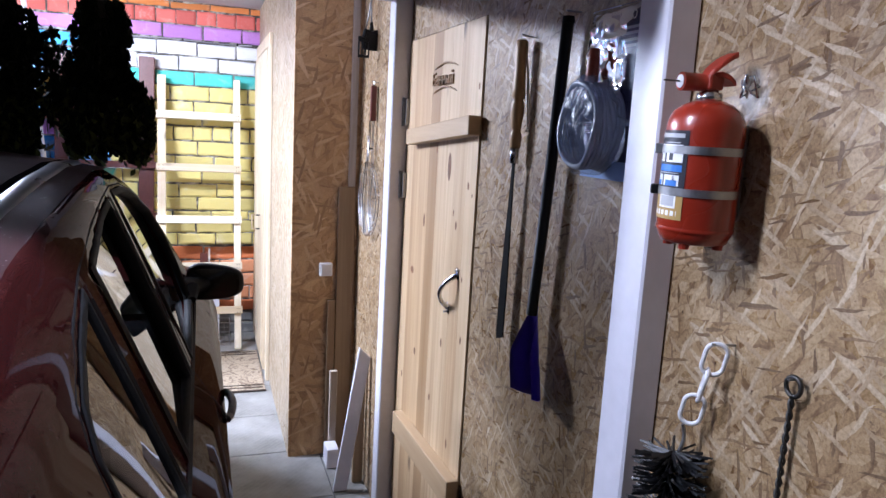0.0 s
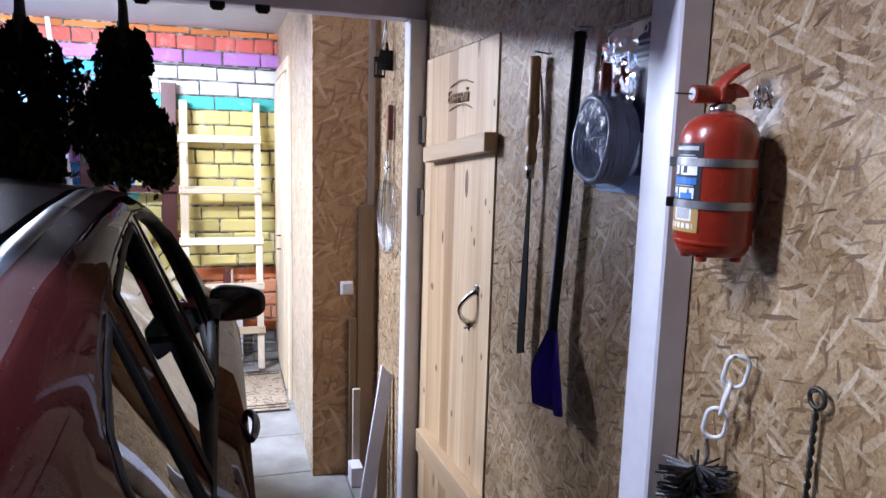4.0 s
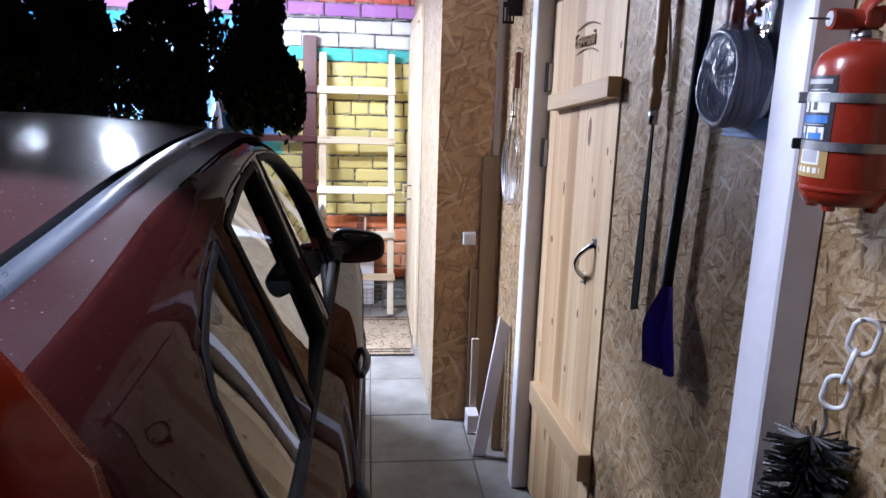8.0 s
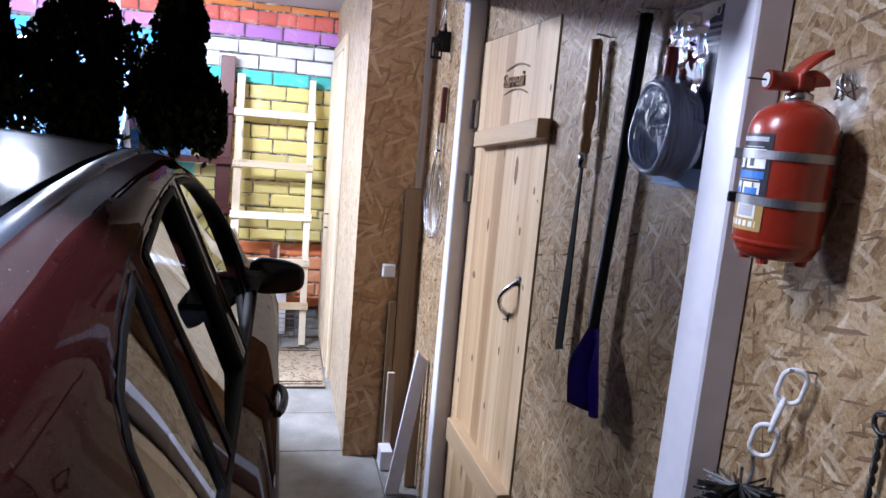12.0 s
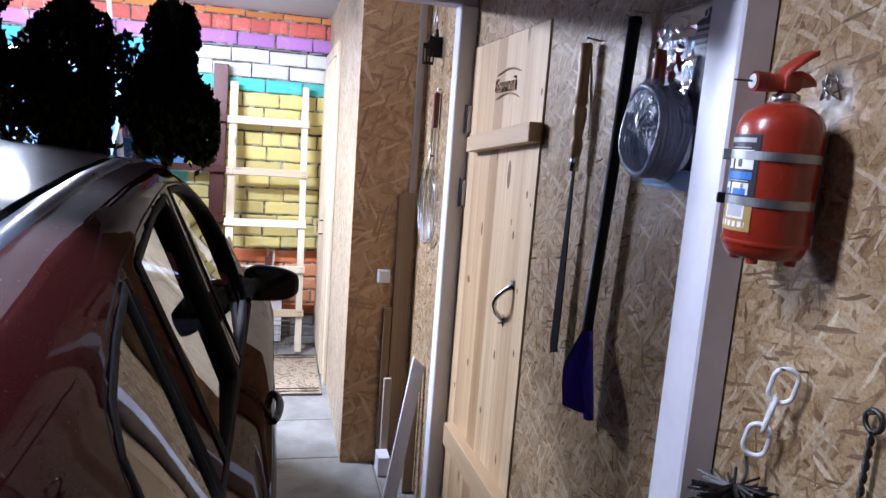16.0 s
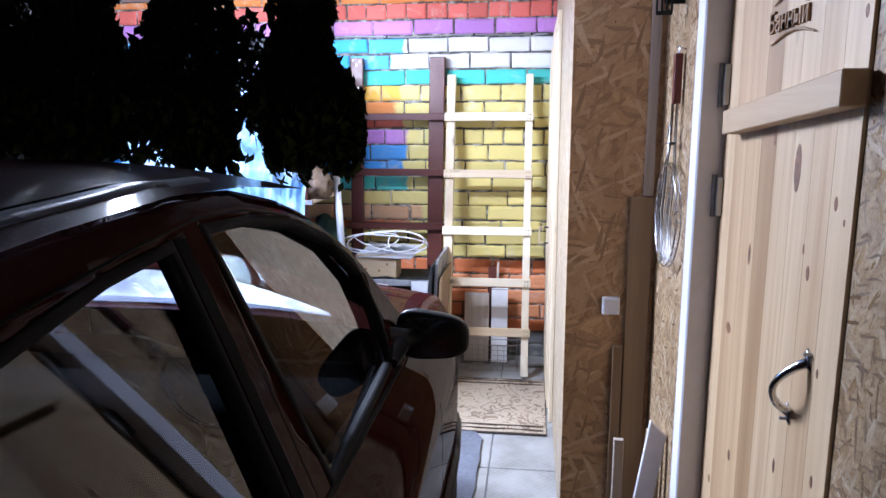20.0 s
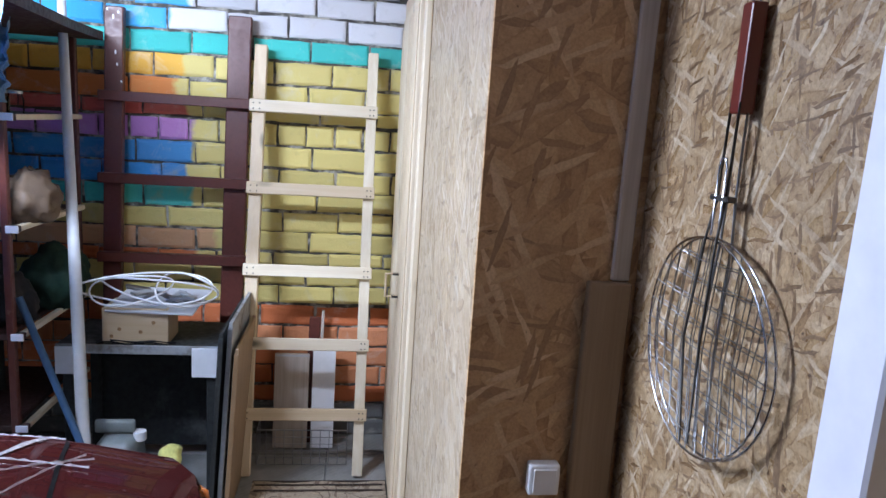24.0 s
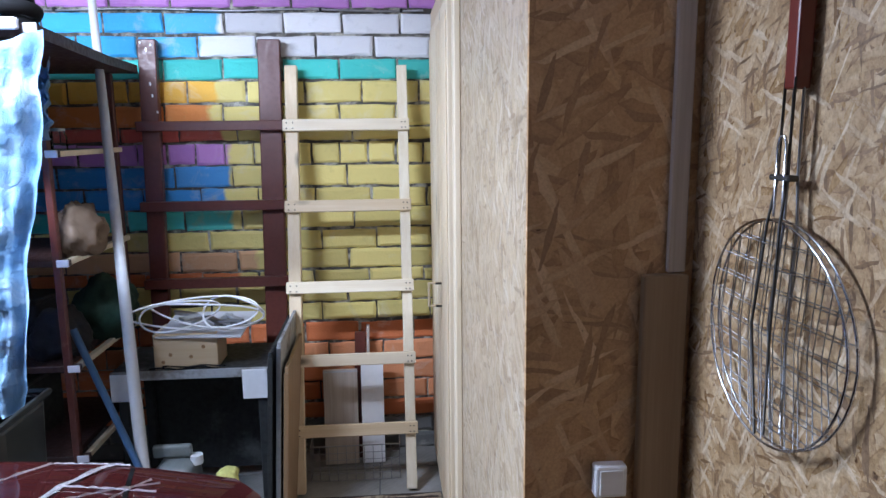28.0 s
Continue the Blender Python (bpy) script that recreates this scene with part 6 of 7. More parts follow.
for name, top, foot, bulge in (("windscreen", (1.93, 1.415, 0.63), (2.42, 1.02, 0.76), 0.17), ("rear_screen", (0.40, 1.325, 0.64), (0.20, 1.04, 0.72), -0.07)):
    screen(name, top, foot, bulge, M["window"]).visible_shadow = False
bm = bmesh.new()
rows = []
for y, z in ((0.20, 1.035), (0.12, 0.90), (0.06, 0.72), (0.02, 0.62), (-0.02, 0.52)):
    h = half_low(y, z)
    rows.append([bm.verts.new((CX + h * s, y - 0.07 * (1 - s * s), z)) for s in [k / 8 - 1 for k in range(17)]])
for a, b in zip(rows, rows[1:]):
    for k in range(16):
        bm.faces.new((a[k], a[k + 1], b[k + 1], b[k]))
bmesh.ops.recalc_face_normals(bm, faces=bm.faces)
part("tailgate", bm, M["car_paint"], car, smooth=True)
part("rear_bumper", box((CX - 0.66, -0.12, 0.30), (CX + 0.66, 0.0, 0.56), 0.05, 3), M["car_paint"], car, smooth=True)
part("front_bumper", box((CX - 0.34, 3.50, 0.24), (CX + 0.34, 3.64, 0.52), 0.045, 3), M["black"], car, smooth=True)
part("floor_pan", box((CX - 0.72, 0.25, 0.19), (CX + 0.60, 3.2, 0.26)), M["rubber"], car)
# inside
part("dashboard", box((CX - 0.70, 2.06, 0.62), (CX + 0.70, 2.42, 0.955), 0.06, 3), M["dash"], car, smooth=True)
for x in (-0.37, 0.37):
    seat = part("front_seat", box((CX + x - 0.25, 1.02, 0.34), (CX + x + 0.25, 1.58, 0.58), 0.07, 3), M["seat"], car, "dark grey cloth seat", smooth=True)
    bm = box((CX + x - 0.24, 0.94, 0.52), (CX + x + 0.24, 1.09, 1.16), 0.06, 3)
    for v in bm.verts:
        v.co.y -= 0.22 * (v.co.z - 0.52)
        v.co.x = CX + x + (v.co.x - CX - x) * (1 - 0.25 * max(0, v.co.z - 0.8))
    part("backrest", bm, M["seat"], seat, smooth=True)
    part("headrest", box((CX + x - 0.13, 0.75, 1.20), (CX + x + 0.13, 0.86, 1.36), 0.045, 3), M["seat"], seat, smooth=True)
    part("headrest_post", tube([(CX + x, 0.82, 1.10), (CX + x, 0.81, 1.23)], 0.010, 6), M["steel"], seat)
bm = box((CX - 0.62, 0.38, 0.45), (CX + 0.62, 0.50, 1.10), 0.05, 3)
part("rear_bench", bm, M["seat"], car, smooth=True)
wheel_ring = part("steering_wheel", tube([(0.185 * math.cos(a), 0, 0.185 * math.sin(a)) for a in [k * math.tau / 28 for k in range(28)]], 0.015, 8, True), M["dash"], car, smooth=True)
wheel_ring.matrix_world = Matrix.Translation((CX - 0.37, 1.95, 0.98)) @ Matrix.Rotation(radians(-25), 4, "X")
part("hub", tube([(-0.17, 0, 0), (0.17, 0, 0)], 0.03, 8), M["dash"], wheel_ring)
for s in (-1, 1):
    part("door_trim", box((CX + s * 0.76 - 0.02, 0.90, 0.45), (CX + s * 0.76 + 0.02, 2.25, 1.03), 0.015, 2), M["dash"], car)
part("inner_mirror", box((CX - 0.10, 1.86, 1.30), (CX + 0.10, 1.88, 1.36), 0.01, 2), M["black"], car)

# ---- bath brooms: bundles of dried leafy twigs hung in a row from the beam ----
# leaves nearly black, those round the lower outside lighter and greener
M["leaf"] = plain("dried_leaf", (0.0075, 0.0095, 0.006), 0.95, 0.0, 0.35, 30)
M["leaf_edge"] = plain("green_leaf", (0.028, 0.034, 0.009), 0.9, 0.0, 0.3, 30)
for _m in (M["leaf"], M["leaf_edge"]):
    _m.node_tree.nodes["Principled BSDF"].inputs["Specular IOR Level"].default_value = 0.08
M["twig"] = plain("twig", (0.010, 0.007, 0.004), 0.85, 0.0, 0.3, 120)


def broom(seed, x, y, top, foot, width, lean=0.0, bushy=0.16):
    r = random.Random(seed)
    ob = thing("bath_broom", (x, y, top), label="bundle of dried dark green leafy birch twigs, hanging", category="broom", group="bath brooms on the beam")
    h = top - foot
    part("cord", tube([(0, 0.02, 0.0), (0.003, 0.04, 0.03), (-0.003, 0.12, 2.055 - top), (0, 0.176, 2.078 - top)], 0.0022, 6), M["twig"], ob)
    part("binding", lathe([(0.015, -0.075), (0.018, -0.07), (0.018, -0.045), (0.015, -0.04)], 12), M["twig"], ob)
    part("stem", tube([(0.0, 0.0, -0.12), (0.001, 0.004, 0.0), (-0.004, 0.012, 0.055)], [0.020, 0.014, 0.011], 9), M["twig"], ob)
    bm = bmesh.new()
    for k in range(16):
        a = r.uniform(0, math.tau)
        add_tube(bm, [(0.006 * math.cos(a), 0.006 * math.sin(a), 0.0), (0.014 * math.cos(a), 0.014 * math.sin(a), -0.12), (0.2 * width * math.cos(a), 0.05 * width * math.sin(a), -0.55 * h)], 0.0026, 5)
    tagged(part("twigs", bm, M["twig"], ob), kind="stuff")
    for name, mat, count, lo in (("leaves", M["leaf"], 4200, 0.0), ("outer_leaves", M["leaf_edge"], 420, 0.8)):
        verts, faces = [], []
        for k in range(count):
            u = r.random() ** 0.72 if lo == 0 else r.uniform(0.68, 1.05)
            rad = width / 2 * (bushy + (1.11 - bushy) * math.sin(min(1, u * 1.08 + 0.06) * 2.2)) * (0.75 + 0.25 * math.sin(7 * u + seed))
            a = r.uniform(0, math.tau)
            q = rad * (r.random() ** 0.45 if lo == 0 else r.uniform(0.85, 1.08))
            bump = 1 + 0.22 * math.sin(3 * a + seed + 6 * u)
            c = Vector((q * bump * math.cos(a) + lean * u, 0.24 * q * bump * math.sin(a), -0.06 - u * (h - 0.06) * (1 - 0.06 * math.sin(5 * a + seed) - 0.05 * math.sin(11 * a + 2 * seed))))
            if width < 0.31:
                c.x = min(c.x, 0.125 + 0.01 * math.sin(40 * u))
            s = r.uniform(0.010, 0.023)
            t = Vector((r.uniform(-1, 1), r.uniform(-1, 1), r.uniform(-1.6, -0.2))).normalized()
            side = t.cross(Vector((r.uniform(-1, 1), r.uniform(-1, 1), r.uniform(-1, 1)))).normalized()
            nrm = t.cross(side) * 0.25
            n = len(verts)
            verts += [c - t * s, c + side * s * 0.55 + nrm * s * 0.3, c + t * s * 0.45 + side * s * 0.35, c + t * s, c + t * s * 0.45 - side * s * 0.35, c - side * s * 0.55 + nrm * s * 0.3]
            faces += [(n, n + 1, n + 2, n + 4, n + 5), (n + 2, n + 3, n + 4)]
        me = bpy.data.meshes.new(name)
        me.from_pydata([tuple(v) for v in verts], [], faces)
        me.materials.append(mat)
        leaf = new(name, me)
        leaf.parent = ob
        tagged(leaf, "dry curled leaves" if lo == 0 else "lighter green outer leaves", kind="stuff")
    return ob


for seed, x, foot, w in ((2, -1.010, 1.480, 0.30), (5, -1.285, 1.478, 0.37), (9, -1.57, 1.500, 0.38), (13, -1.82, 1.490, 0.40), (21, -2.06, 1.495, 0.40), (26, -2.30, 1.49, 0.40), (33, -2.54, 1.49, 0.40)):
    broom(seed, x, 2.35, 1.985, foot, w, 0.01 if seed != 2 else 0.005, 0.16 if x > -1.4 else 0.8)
rod = thing("broom_rail", (0, 0, 0), label="thin dark cord rail along the beam for brooms", category="rail")
part("rail", tube([(-3.2, 2.548, 2.078), (-0.95, 2.548, 2.078)], 0.006, 6), M["dark_iron"], rod)

# ---- table with box and plate, by the brick wall ----
table = thing("work_table", (0, 0, 0), label="old metal-edged table with a sagging dusty top", category="table")
M["grey_sheet"] = streaked("grey_sheet", (0.32, 0.33, 0.34), (0.14, 0.12, 0.10), 0.5, 0.12, 7)
M["dark_ply"] = streaked("dark_ply", (0.020, 0.022, 0.022), (0.07, 0.072, 0.07), 0.7, 0.08, 4)
part("top", box((-1.70, 4.722, 0.608), (-1.075, 5.06, 0.630), 0.003), M["dark_ply"], table)
part("front_edge", box((-1.70, 4.7100, 0.596), (-1.075, 4.7215, 0.633), 0.002), M["grey_sheet"], table, "worn grey metal edging")
part("side_panel", box((-1.095, 4.7240, 0.05), (-1.080, 5.03, 0.606), 0.002), M["grey_sheet"], table, "speckled grey side panel")
part("apron", box((-1.70, 4.704, 0.512), (-1.60, 4.7095, 0.625), 0.002), M["white_plastic"], table)
part("apron", box((-1.185, 4.704, 0.505), (-1.085, 4.7095, 0.628), 0.002), M["white_plastic"], table)
for x in (-1.66, -1.11):
    for y in (4.74, 5.03):
        part("leg", box((x - 0.02, y - 0.02, 0.0), (x + 0.02, y + 0.02, 0.607), 0.003), M["dark_ply"], table)
part("back_panel", box((-1.64, 5.035, 0.05), (-1.13, 5.05, 0.60), 0.002), M["dark_ply"], table)
carton = thing("wooden_box", (-1.405, 4.80, 0.633), label="small plain wooden box on the table", category="box")
part("front", box((-0.125, -0.07, 0), (0.125, -0.055, 0.145), 0.002), M["pine_pale_x"], carton)
part("back", box((-0.125, 0.075, 0), (0.125, 0.09, 0.145), 0.002), M["pine_pale_x"], carton)
for x in (-0.125, 0.112):
    part("end", box((x, -0.0545, 0), (x + 0.013, 0.0745, 0.145), 0.002), M["pine_pale"], carton)
part("base", box((-0.111, -0.054, 0.001), (0.111, 0.074, 0.012)), M["pine_pale_x"], carton)
for x, z in ((-0.06, 0.06), (0.02, 0.05), (0.07, 0.09), (-0.09, 0.03)):
    part("knot", lathe([(0, 0), (0.008, 0), (0.006, 0.0012), (0, 0.0014)], 10), M["logo_wood"], carton).matrix_local = Matrix.Translation((x, -0.0702, z)) @ Matrix.Rotation(radians(90), 4, "X")
plate = thing("sheet_plate", (-1.34, 4.83, 0.779), (8, 0, -4), "thin blue-grey sheet lying on the wooden box", "sheet")
part("sheet", box((-0.17, -0.12, 0.0), (0.17, 0.14, 0.008), 0.002), M["ink_grey"], plate)
clutter = random.Random(17)
for k in range(7):
    s = thing("metal_scrap", (-1.34 + clutter.uniform(-0.12, 0.14), 4.83 + clutter.uniform(-0.07, 0.07), 0.790 + 0.004 * k), (clutter.uniform(2, 12), clutter.uniform(-14, 14), clutter.uniform(0, 180)), "grey metal offcut in a loose heap", "scrap", "metal scraps on the sheet")
    part("piece", box((-0.05, -0.018, 0.0), (0.05, 0.018, 0.012), 0.003), M["grey_sheet"] if k % 2 else M["dull_steel"], s)
coilw = thing("white_cable", (-1.35, 4.80, 0.812), label="loose coil of thin white cable on the heap", category="cable")
for k, (w, h, t, px) in enumerate(((0.26, 0.085, 0.1, -0.02), (0.23, 0.06, -0.25, 0.03), (0.17, 0.075, 0.35, -0.08), (0.12, 0.09, -0.1, 0.14))):
    pts = []
    for i in range(36):
        a = i * math.tau / 36
        u, v = w * math.cos(a), h * math.sin(a)
        pts.append((px + u * math.cos(t), -0.06 + 0.04 * math.sin(2 * a + k), 0.045 + v * 0.75 + u * math.sin(t) * 0.4))
    part("loop", tube(pts, 0.0042, 7, True), M["white_plastic"], coilw, smooth=True)
for k, (x0, x1) in enumerate(((-1.55, -1.28), (-1.50, -1.25))):
    w = thing("black_lead", (0, 0, 0), label="short dark cable lying on the table", category="cable", group="leads on the table")
    part("wire", tube([(x0 + (x1 - x0) * i / 10, 4.722 + 0.006 * k + 0.004 * math.sin(i), 0.638 + 0.003 * math.sin(i * 1.1 + k) + k * 0.006) for i in range(11)], 0.0035, 6), M["rubber"], w, smooth=True)
jar = thing("canister", (-1.43, 4.60, 0.0), label="grey plastic canister with a handle on the floor", category="canister")
bm = box((-0.105, -0.09, 0.004), (0.105, 0.09, 0.315), 0.05, 3)
for v in bm.verts:
    if v.co.z > 0.22:
        v.co.x *= 0.72
M["grey_plastic"] = plain("grey_plastic", (0.20, 0.22, 0.22), 0.5, 0.0, 0.1, 40)
part("body", bm, M["grey_plastic"], jar, smooth=True)
part("handle", box((-0.09, -0.015, 0.318), (0.06, 0.015, 0.372), 0.012, 2), M["grey_plastic"], jar, smooth=True)
part("cap", lathe([(0, 0.31), (0.024, 0.31), (0.024, 0.345), (0, 0.347)], 16), M["white_plastic"], jar).location = (0.075, 0, -0.02)
# sheets standing on edge between table and ladder
for k, (x, h, mat, lab) in enumerate(((-1.040, 0.80, "grey_sheet", "tall grey sheet standing on edge beside the table"), (-1.072, 0.76, "dark_ply", "dark board standing on edge beside the table"), (-1.012, 0.70, "board_tan", "tan board standing on edge beside the ladder"))):
    s = thing("standing_sheet", (x, 4.50, 0.002), (0, 3, 0), lab, "board", "sheets standing on edge")
    part("sheet", box((-0.007, 0.0, 0.0), (0.007, 0.55, h), 0.002), M[mat], s)
    part("edge_trim", box((-0.009, -0.008, 0.0), (0.009, -0.0005, h - 0.02), 0.002), M["dull_steel"] if k == 0 else M[mat], s)
rag = thing("yellow_rag", (-1.205, 4.48, 0.0), label="pale yellow cloth bunched on an upright stick", category="cloth")
part("stick", tube([(0, 0.02, 0.002), (0, 0, 0.27)], 0.012, 8), M["board_grey"], rag)
bm = bmesh.new()
bmesh.ops.create_icosphere(bm, subdivisions=3, radius=0.042)
for v in bm.verts:
    v.co *= 1 + 0.5 * noise.noise(v.co * 34)
    v.co.z += 0.285
M["yellow_cloth"] = plain("yellow_cloth", (0.62, 0.60, 0.20), 0.9, 0.0, 0.15, 100)
part("cloth", bm, M["yellow_cloth"], rag, smooth=True)
# white pole
M["pole_white"] = plain("pole_white", (0.52, 0.52, 0.53), 0.4, 0.0, 0.06, 30)
pole = thing("white_pole", (0, 0, 0), label="long white painted pole leaning on the brick wall", category="pole")
part("shaft", tube([(-1.481 - 0.130 * z, 4.401 + 0.295 * z, z) for z in (0.006, 0.5, 1.0, 1.5, 2.0, 2.33)], [0.0245, 0.0235, 0.0215, 0.019, 0.0165, 0.0155], 14), M["pole_white"], pole, smooth=True)
# blue stick
stick = thing("blue_stick", (0, 0, 0), label="blue painted broom stick leaning among the clutter", category="stick")
M["blue_paint"] = plain("blue_paint", (0.06, 0.13, 0.26), 0.5, 0.0, 0.15, 40)
part("shaft", tube([(-1.735, 4.52, 0.87), (-1.40, 4.45, 0.003)], 0.013, 10), M["blue_paint"], stick, smooth=True)

# ---- shelf rack with odds and ends ----
M["shelf_brown"] = streaked("shelf_brown", (0.035, 0.013, 0.010), (0.09, 0.07, 0.06), 0.6, 0.02, 5)
shelf = thing("shelf_rack", (0, 0, 0), label="dark shelf rack crowded with odds and ends", category="rack")
for x in (-1.745, -2.75):
    for y in (4.48, 5.10):
        part("post", box((x - 0.013, y - 0.013, 0.002), (x + 0.013, y + 0.013, 1.822), 0.003), M["brown_paint"], shelf)
for z in (0.40, 0.745, 1.130, 1.510):
    board = part("shelf_board", box((-2.80, 4.500, z - 0.022), (-1.765, 5.08, z), 0.003), M["shelf_brown"], shelf)
    part("front_rail", box((-2.80, 4.468, z - 0.020), (-1.705, 4.4985, z + 0.003), 0.002), M["shelf_brown"], board)
    part("side_rail", box((-1.729, 4.4995, z - 0.018), (-1.707, 5.08, z + 0.002), 0.002), M["pine_pale"], board, "pale bare wood rail")
    part("board_end", box((-1.742, 4.4605, z - 0.020), (-1.700, 4.4675, z + 0.006), 0.002), M["white_paint"], board, "white capped rail end")
top = [(-2.95, 3.985), (-1.500, 3.955), (-1.610, 4.735), (-1.640, 5.15), (-2.95, 5.15)]
part("top_board", prism(top, 0.034, Matrix.Translation((0, 0, 1.8235))), M["shelf_brown"], shelf, "wide dark top board")
part("angle_iron", box((-1.525, 3.9475, 1.830), (-1.488, 3.9535, 1.858), 0.002), M["dull_steel"], shelf)
OD = random.Random(44)
M["dusty_bag"] = film("dusty_bag", (0.24, 0.17, 0.12), 0.45, 0.16)
M["green_cloth"] = plain("green_cloth", (0.010, 0.030, 0.018), 0.95, 0.0, 0.25, 80)
M["dark_cloth"] = plain("dark_cloth", (0.012, 0.011, 0.013), 0.95, 0.0, 0.25, 80)
for k, (x, y, z, w, d, h, mat, lab, name) in enumerate((
        (-1.93, 4.66, 1.505, 0.16, 0.2, 0.20, "dark_cloth", "dark cardboard carton on the shelf", "carton"), (-2.20, 4.70, 1.505, 0.2, 0.2, 0.26, "grey_sheet", "grey tin box on the shelf", "tin_box"), (-2.50, 4.70, 1.505, 0.2, 0.2, 0.16, "board_tan", "tan cardboard carton on the shelf", "carton"),
        (-2.15, 4.70, 1.125, 0.22, 0.2, 0.28, "dark_cloth", "dark carton pushed back on the shelf", "carton"), (-2.5, 4.7, 1.125, 0.2, 0.2, 0.2, "blue_paint", "blue metal box on the shelf", "tin_box"), (-2.0, 4.75, 0.735, 0.2, 0.2, 0.2, "dark_cloth", "dark carton on the lower shelf", "carton"),
        (-2.4, 4.7, 0.735, 0.25, 0.2, 0.24, "board_tan", "tan carton on the lower shelf", "carton"), (-2.1, 4.75, 0.40, 0.3, 0.2, 0.22, "dark_ply", "black crate on the lowest shelf", "crate"))):
    c = thing(name, (x, y, z + 0.001), (0, 0, OD.uniform(-8, 8)), lab, "box")
    part("body", box((-w / 2, -d / 2, 0), (w / 2, d / 2, h), 0.006, 2), M[mat], c)
    part("lid", box((-w / 2 - 0.004, -d / 2 - 0.004, h + 0.0005), (w / 2 + 0.004, d / 2 + 0.004, h + 0.018), 0.004), M[mat], c)


def lump(name, at, size, mat, seed, label, category):
    ob = thing(name, at, label=label, category=category)
    bm = bmesh.new()
    bmesh.ops.create_icosphere(bm, subdivisions=4, radius=1.0)
    off = Vector((seed * 3.1, seed * 1.7, 0))
    for v in bm.verts:
        n = v.co.copy()
        v.co *= 1 + 0.30 * noise.noise(n * 1.8 + off) + 0.16 * noise.noise(n * 5 + off)
        v.co = Vector((v.co.x * size[0], v.co.y * size[1], max(0.0, (v.co.z + 0.8)) * size[2] / 1.8))
    part("cloth" if "bag" not in name else "bag", bm, M[mat], ob, smooth=True)
    return ob


lump("plastic_bag", (-1.72, 4.62, 1.126), (0.085, 0.10, 0.20), "dusty_bag", 1, "dusty clear plastic bag of odds and ends", "bag")
lump("plastic_bag", (-1.79, 4.80, 1.126), (0.06, 0.08, 0.13), "dusty_bag", 4, "small clear plastic bag on the shelf", "bag")
lump("green_bundle", (-1.76, 4.90, 0.737), (0.12, 0.12, 0.26), "green_cloth", 7, "dark green cloth bundle on the shelf", "cloth")
lump("dark_bundle", (-1.83, 4.62, 0.737), (0.10, 0.10, 0.18), "dark_cloth", 9, "dark cloth bundle on the shelf", "cloth")
lump("blue_bag", (-1.62, 4.35, 0.001), (0.14, 0.12, 0.30), "blue_paint", 12, "blue rag heap on the floor", "cloth")
for k, x in enumerate((-1.56, -1.60)):
    g = thing("glass_jar", (x - 0.20 - 0.05 * k, 4.62 + 0.09 * k, 1.506), label="small clear glass jar on the shelf", category="jar", group="jars on the shelf")
    part("glass", lathe([(0.0, 0.0), (0.026, 0.0), (0.028, 0.01), (0.028, 0.055), (0.022, 0.066), (0.022, 0.074)], 16, close=False), M["blister"], g, smooth=True)
    part("lid", lathe([(0, 0.074), (0.024, 0.074), (0.024, 0.084), (0, 0.085)], 16), M["dull_steel"], g)

# ---- pale plastic sheets hanging over the clutter, and a dark bin ----
k = Mat("pale_sheet")
n = k.noise(k.place(world_space=False), 7, 5, 0.6, 1.0)
k.set(Base_Color=k.ramp(n, [(0.32, (0.16, 0.32, 0.54)), (0.50, (0.27, 0.44, 0.63)), (0.68, (0.43, 0.55, 0.67))]), Roughness=0.28, Transmission_Weight=0.12, IOR=1.2)
k.bump(k.noise(k.place(world_space=False), 28, 4, 0.6, 1.0), 0.7, 0.012)
M["sheet_white"] = k.m


def curtain(name, x0, x1, y0, y1, ztop, zfoot, waves, label, pinch=0.0):
    ob = thing(name, (0, 0, 0), label=label, category="plastic sheet", group="hanging plastic sheets")
    bm = bmesh.new()
    rows = []
    for j in range(51):
        v = j / 50
        row = []
        for i in range(49):
            u = i / 48
            fold = 0.022 * (0.35 + v) * math.sin(u * waves + 1.5 * math.sin(v * 2.2)) + 0.008 * math.sin(u * waves * 2.7 + v * 3)
            gather = (u - 0.5) * (1 - 0.22 * v)
            x = (x0 + x1) / 2 + (x1 - x0) * gather
            z = ztop + (zfoot - ztop) * v - 0.035 * math.sin(u * math.pi * 2) ** 2 * (1 - v)
            q = Vector((u * (x1 - x0), v * 1.2, waves))
            fold += 0.030 * noise.noise(q * 7) + 0.014 * noise.noise(q * 19)
            x += pinch * (0.5 - u) * (x1 - x0) * v ** 1.5 + 0.02 * noise.noise(q * 5)
            row.append(bm.verts.new((x, y0 + (y1 - y0) * u + fold, z)))
        rows.append(row)
    for a, b in zip(rows, rows[1:]):
        for k in range(48):
            bm.faces.new((a[k], a[k + 1], b[k + 1], b[k]))
    bmesh.ops.solidify(bm, geom=list(bm.faces), thickness=0.0008)
    part("sheet", bm, M["sheet_white"], ob, "pale blue-white translucent plastic", smooth=True)
    return ob


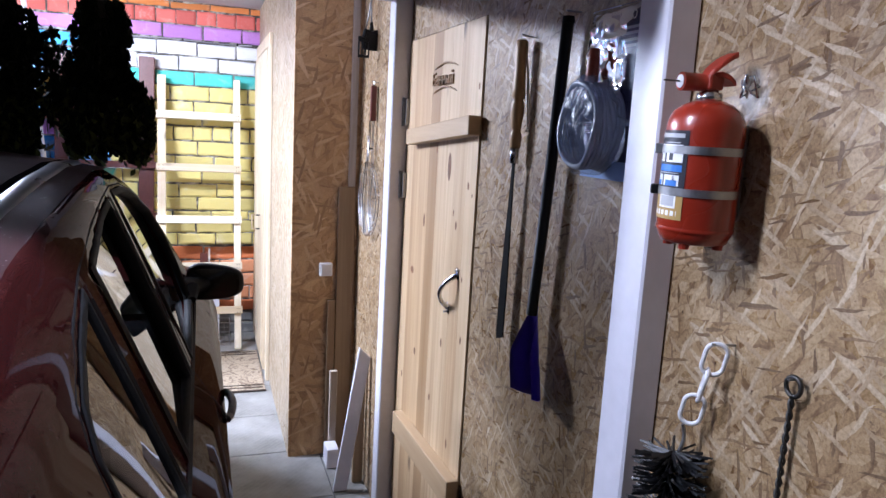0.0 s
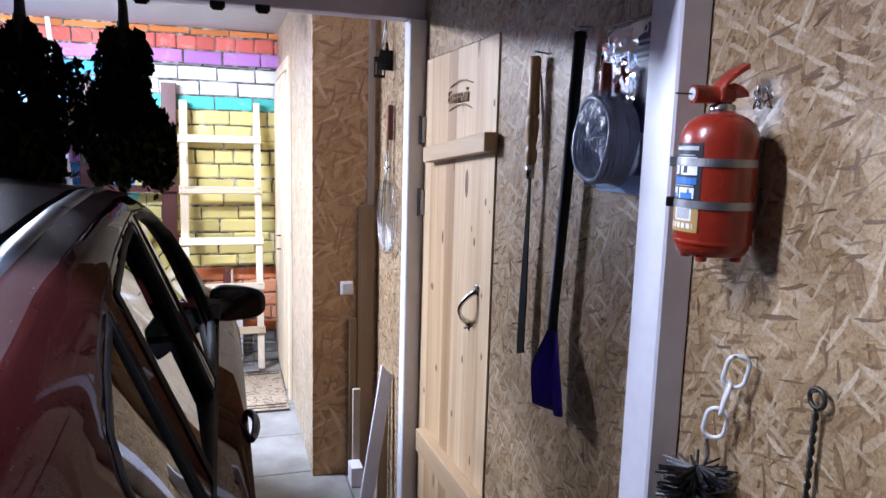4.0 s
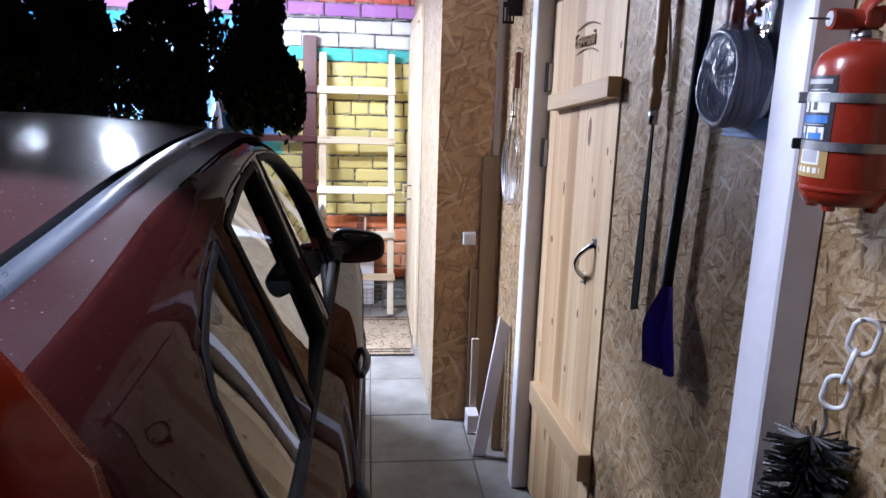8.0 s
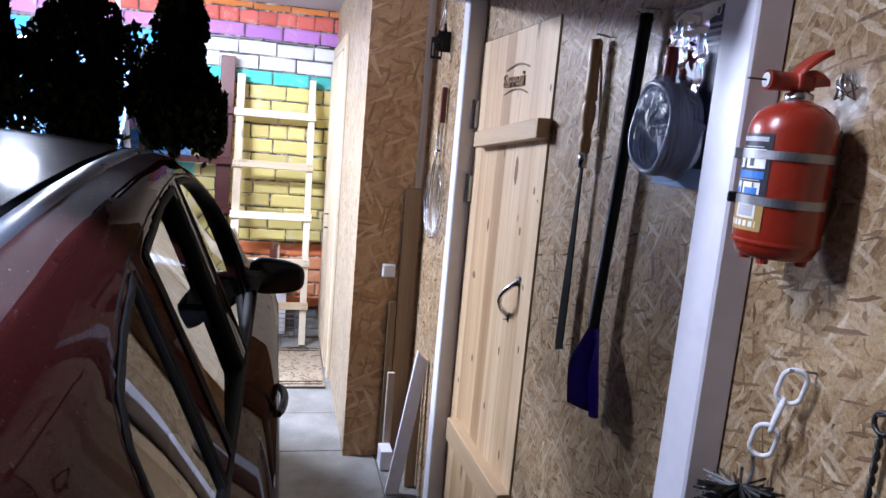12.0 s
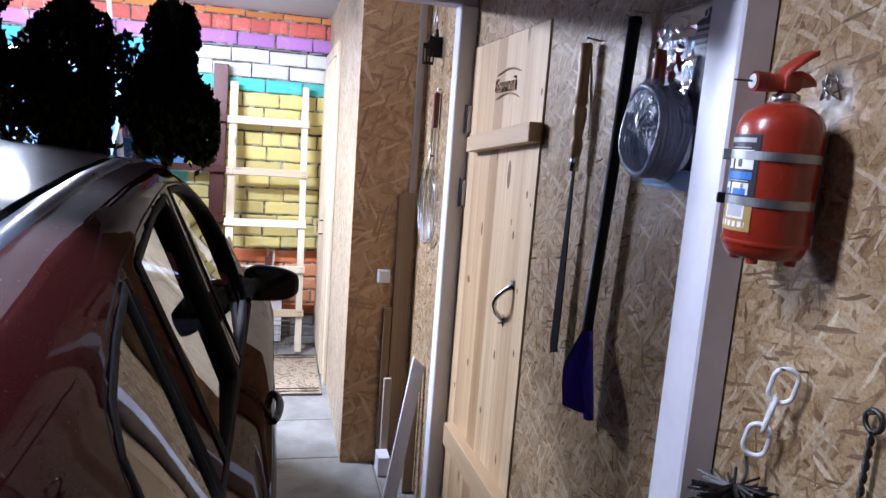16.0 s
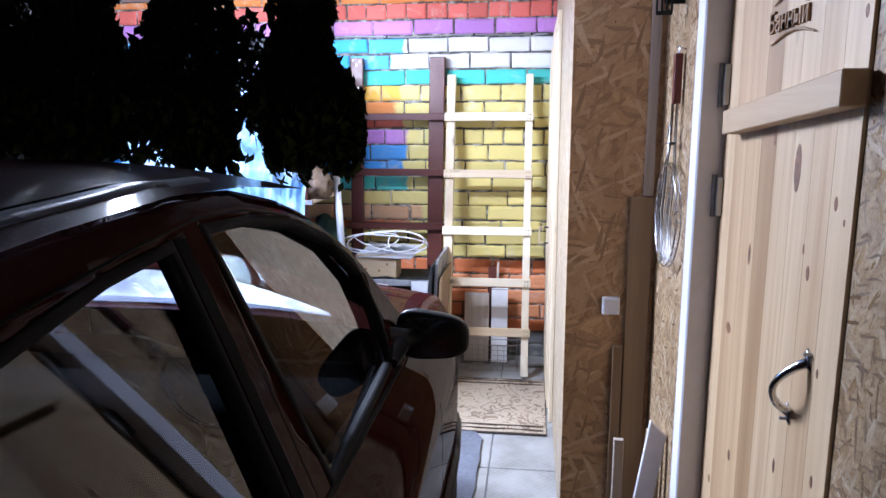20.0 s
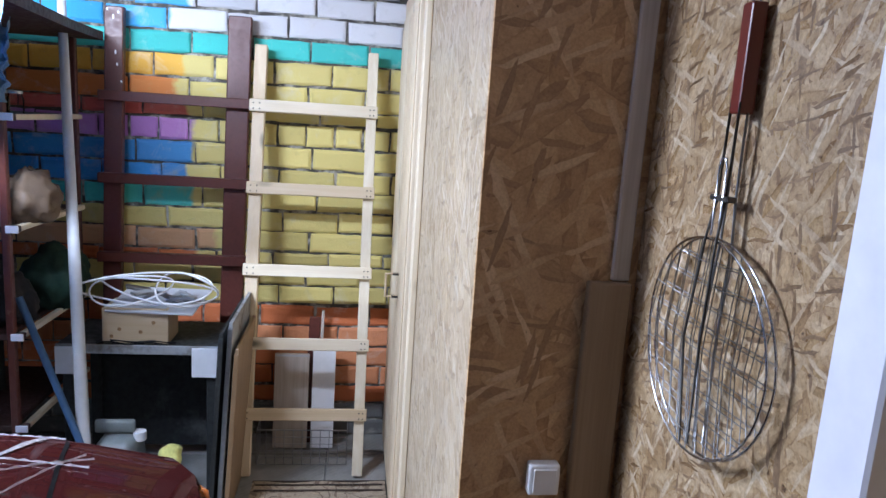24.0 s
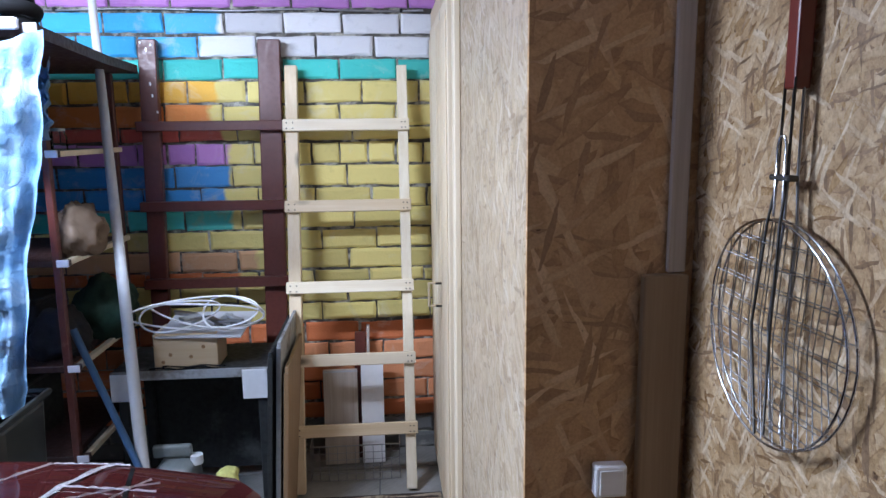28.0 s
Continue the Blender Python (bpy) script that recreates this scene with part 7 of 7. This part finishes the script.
curtain("plastic_sheet", -1.95, -1.445, 3.90, 3.87, 1.83, 0.81, 20, "pale blue-white plastic sheet hanging in folds", 0.45)
curtain("plastic_sheet", -2.62, -1.88, 4.08, 4.06, 1.825, 0.35, 26, "wide pale plastic sheet hanging over the shelves")
bar = thing("sheet_bar", (0, 0, 0), label="white slat carrying the plastic sheets", category="bar")
part("slat", box((-2.95, 3.925, 1.838), (-1.530, 3.9465, 1.868), 0.004), M["white_paint"], bar)
for x in (-2.9, -2.2):
    part("hanger", tube([(x, 3.935, 1.866), (x, 3.935, TOP - 0.001)], 0.005, 6), M["dark_iron"], bar)
curtain("cloth_strip", -1.745, -1.655, 4.40, 4.36, 1.815, 1.55, 9, "short pale cloth hanging under the top board", 0.2)
hose = thing("hose_coil", (-1.80, 4.17, 1.858), label="coil of black rubber hose lying on the top board", category="hose")
for k, (rr, z) in enumerate(((0.185, 0.024), (0.200, 0.062), (0.180, 0.098))):
    part("turn", tube([(rr * math.cos(i * math.tau / 40), rr * 0.8 * math.sin(i * math.tau / 40), z + 0.006 * math.sin(i * 0.5 + k)) for i in range(40)], 0.021, 10, True), M["rubber"], hose, smooth=True)
M["tub"] = plain("tub_plastic", (0.014, 0.017, 0.018), 0.42, 0.0, 0.2, 40)
bin_ = thing("dark_bin", (-1.80, 3.85, 0.0), label="dark grey plastic tub standing under the sheets", category="tub")
bm = box((-0.22, -0.13, 0.004), (0.22, 0.13, 0.84), 0.03, 2)
for v in bm.verts:
    v.co.x *= 0.85 + 0.18 * v.co.z
    v.co.y *= 0.85 + 0.18 * v.co.z
top = [f for f in bm.faces if f.normal.z > 0.9]
bmesh.ops.delete(bm, geom=top, context="FACES")
bmesh.ops.solidify(bm, geom=list(bm.faces), thickness=0.006)
part("body", bm, M["tub"], bin_)
part("rim", tube([(-0.222, -0.132, 0.835), (0.222, -0.132, 0.835), (0.222, 0.132, 0.835), (-0.222, 0.132, 0.835)], 0.012, 6, True), M["tub"], bin_)
bag = thing("printed_bag", (-1.86, 3.84, 0.77), label="blue bag with red and white patches in the tub", category="bag")
bm = bmesh.new()
bmesh.ops.create_icosphere(bm, subdivisions=4, radius=1.0)
for v in bm.verts:
    v.co *= 1 + 0.2 * noise.noise(v.co * 2.4)
    v.co = Vector((v.co.x * 0.17, v.co.y * 0.10, v.co.z * 0.19 + 0.12))
k = Mat("printed_bag")
n = k.noise(k.place(world_space=False), 9, 2, 0.4, 1.5)
k.set(Base_Color=k.ramp(n, [(0.40, (0.03, 0.10, 0.55)), (0.50, (0.06, 0.25, 0.75)), (0.54, (0.55, 0.03, 0.06)), (0.60, (0.75, 0.78, 0.82))]), Roughness=0.35)
part("bag", bm, k.m, bag, smooth=True)

# ---- pieces of the setting ----
lay_bricks()
TILE = 0.4555
floor = thing("floor", (0, 0, 0), label="pale grey square concrete tiles, pressed pattern, dusty", category="floor", kind="structure")
tile_shapes = []
for k in range(2):
    bm = box((-TILE / 2 + 0.003, -TILE / 2 + 0.003, -0.03), (TILE / 2 - 0.003, TILE / 2 - 0.003, 0.0), 0.004, 2)
    tile_shapes.append(mesh_of(bm, "tile"))
    tile_shapes[-1].materials.append(M["tile"])
TILE_RND = random.Random(3)
for i in range(-7, 2):
    for j in range(-10, 6):
        cx, cy = -0.6475 + (i + 0.5) * TILE, 3.226 + (j + 0.5) * TILE
        if cx < LEFT + 0.1 or cy < BACK or cy > FRONT + 0.1 or cx > 0.2:
            continue
        ob = new("tile", tile_shapes[(i + j) % 2])
        ob.parent = floor
        ob.location = (cx, cy, TILE_RND.uniform(-0.002, 0.0))
        ob.rotation_euler = (0, 0, (i * 3 + j) % 4 * math.pi / 2)
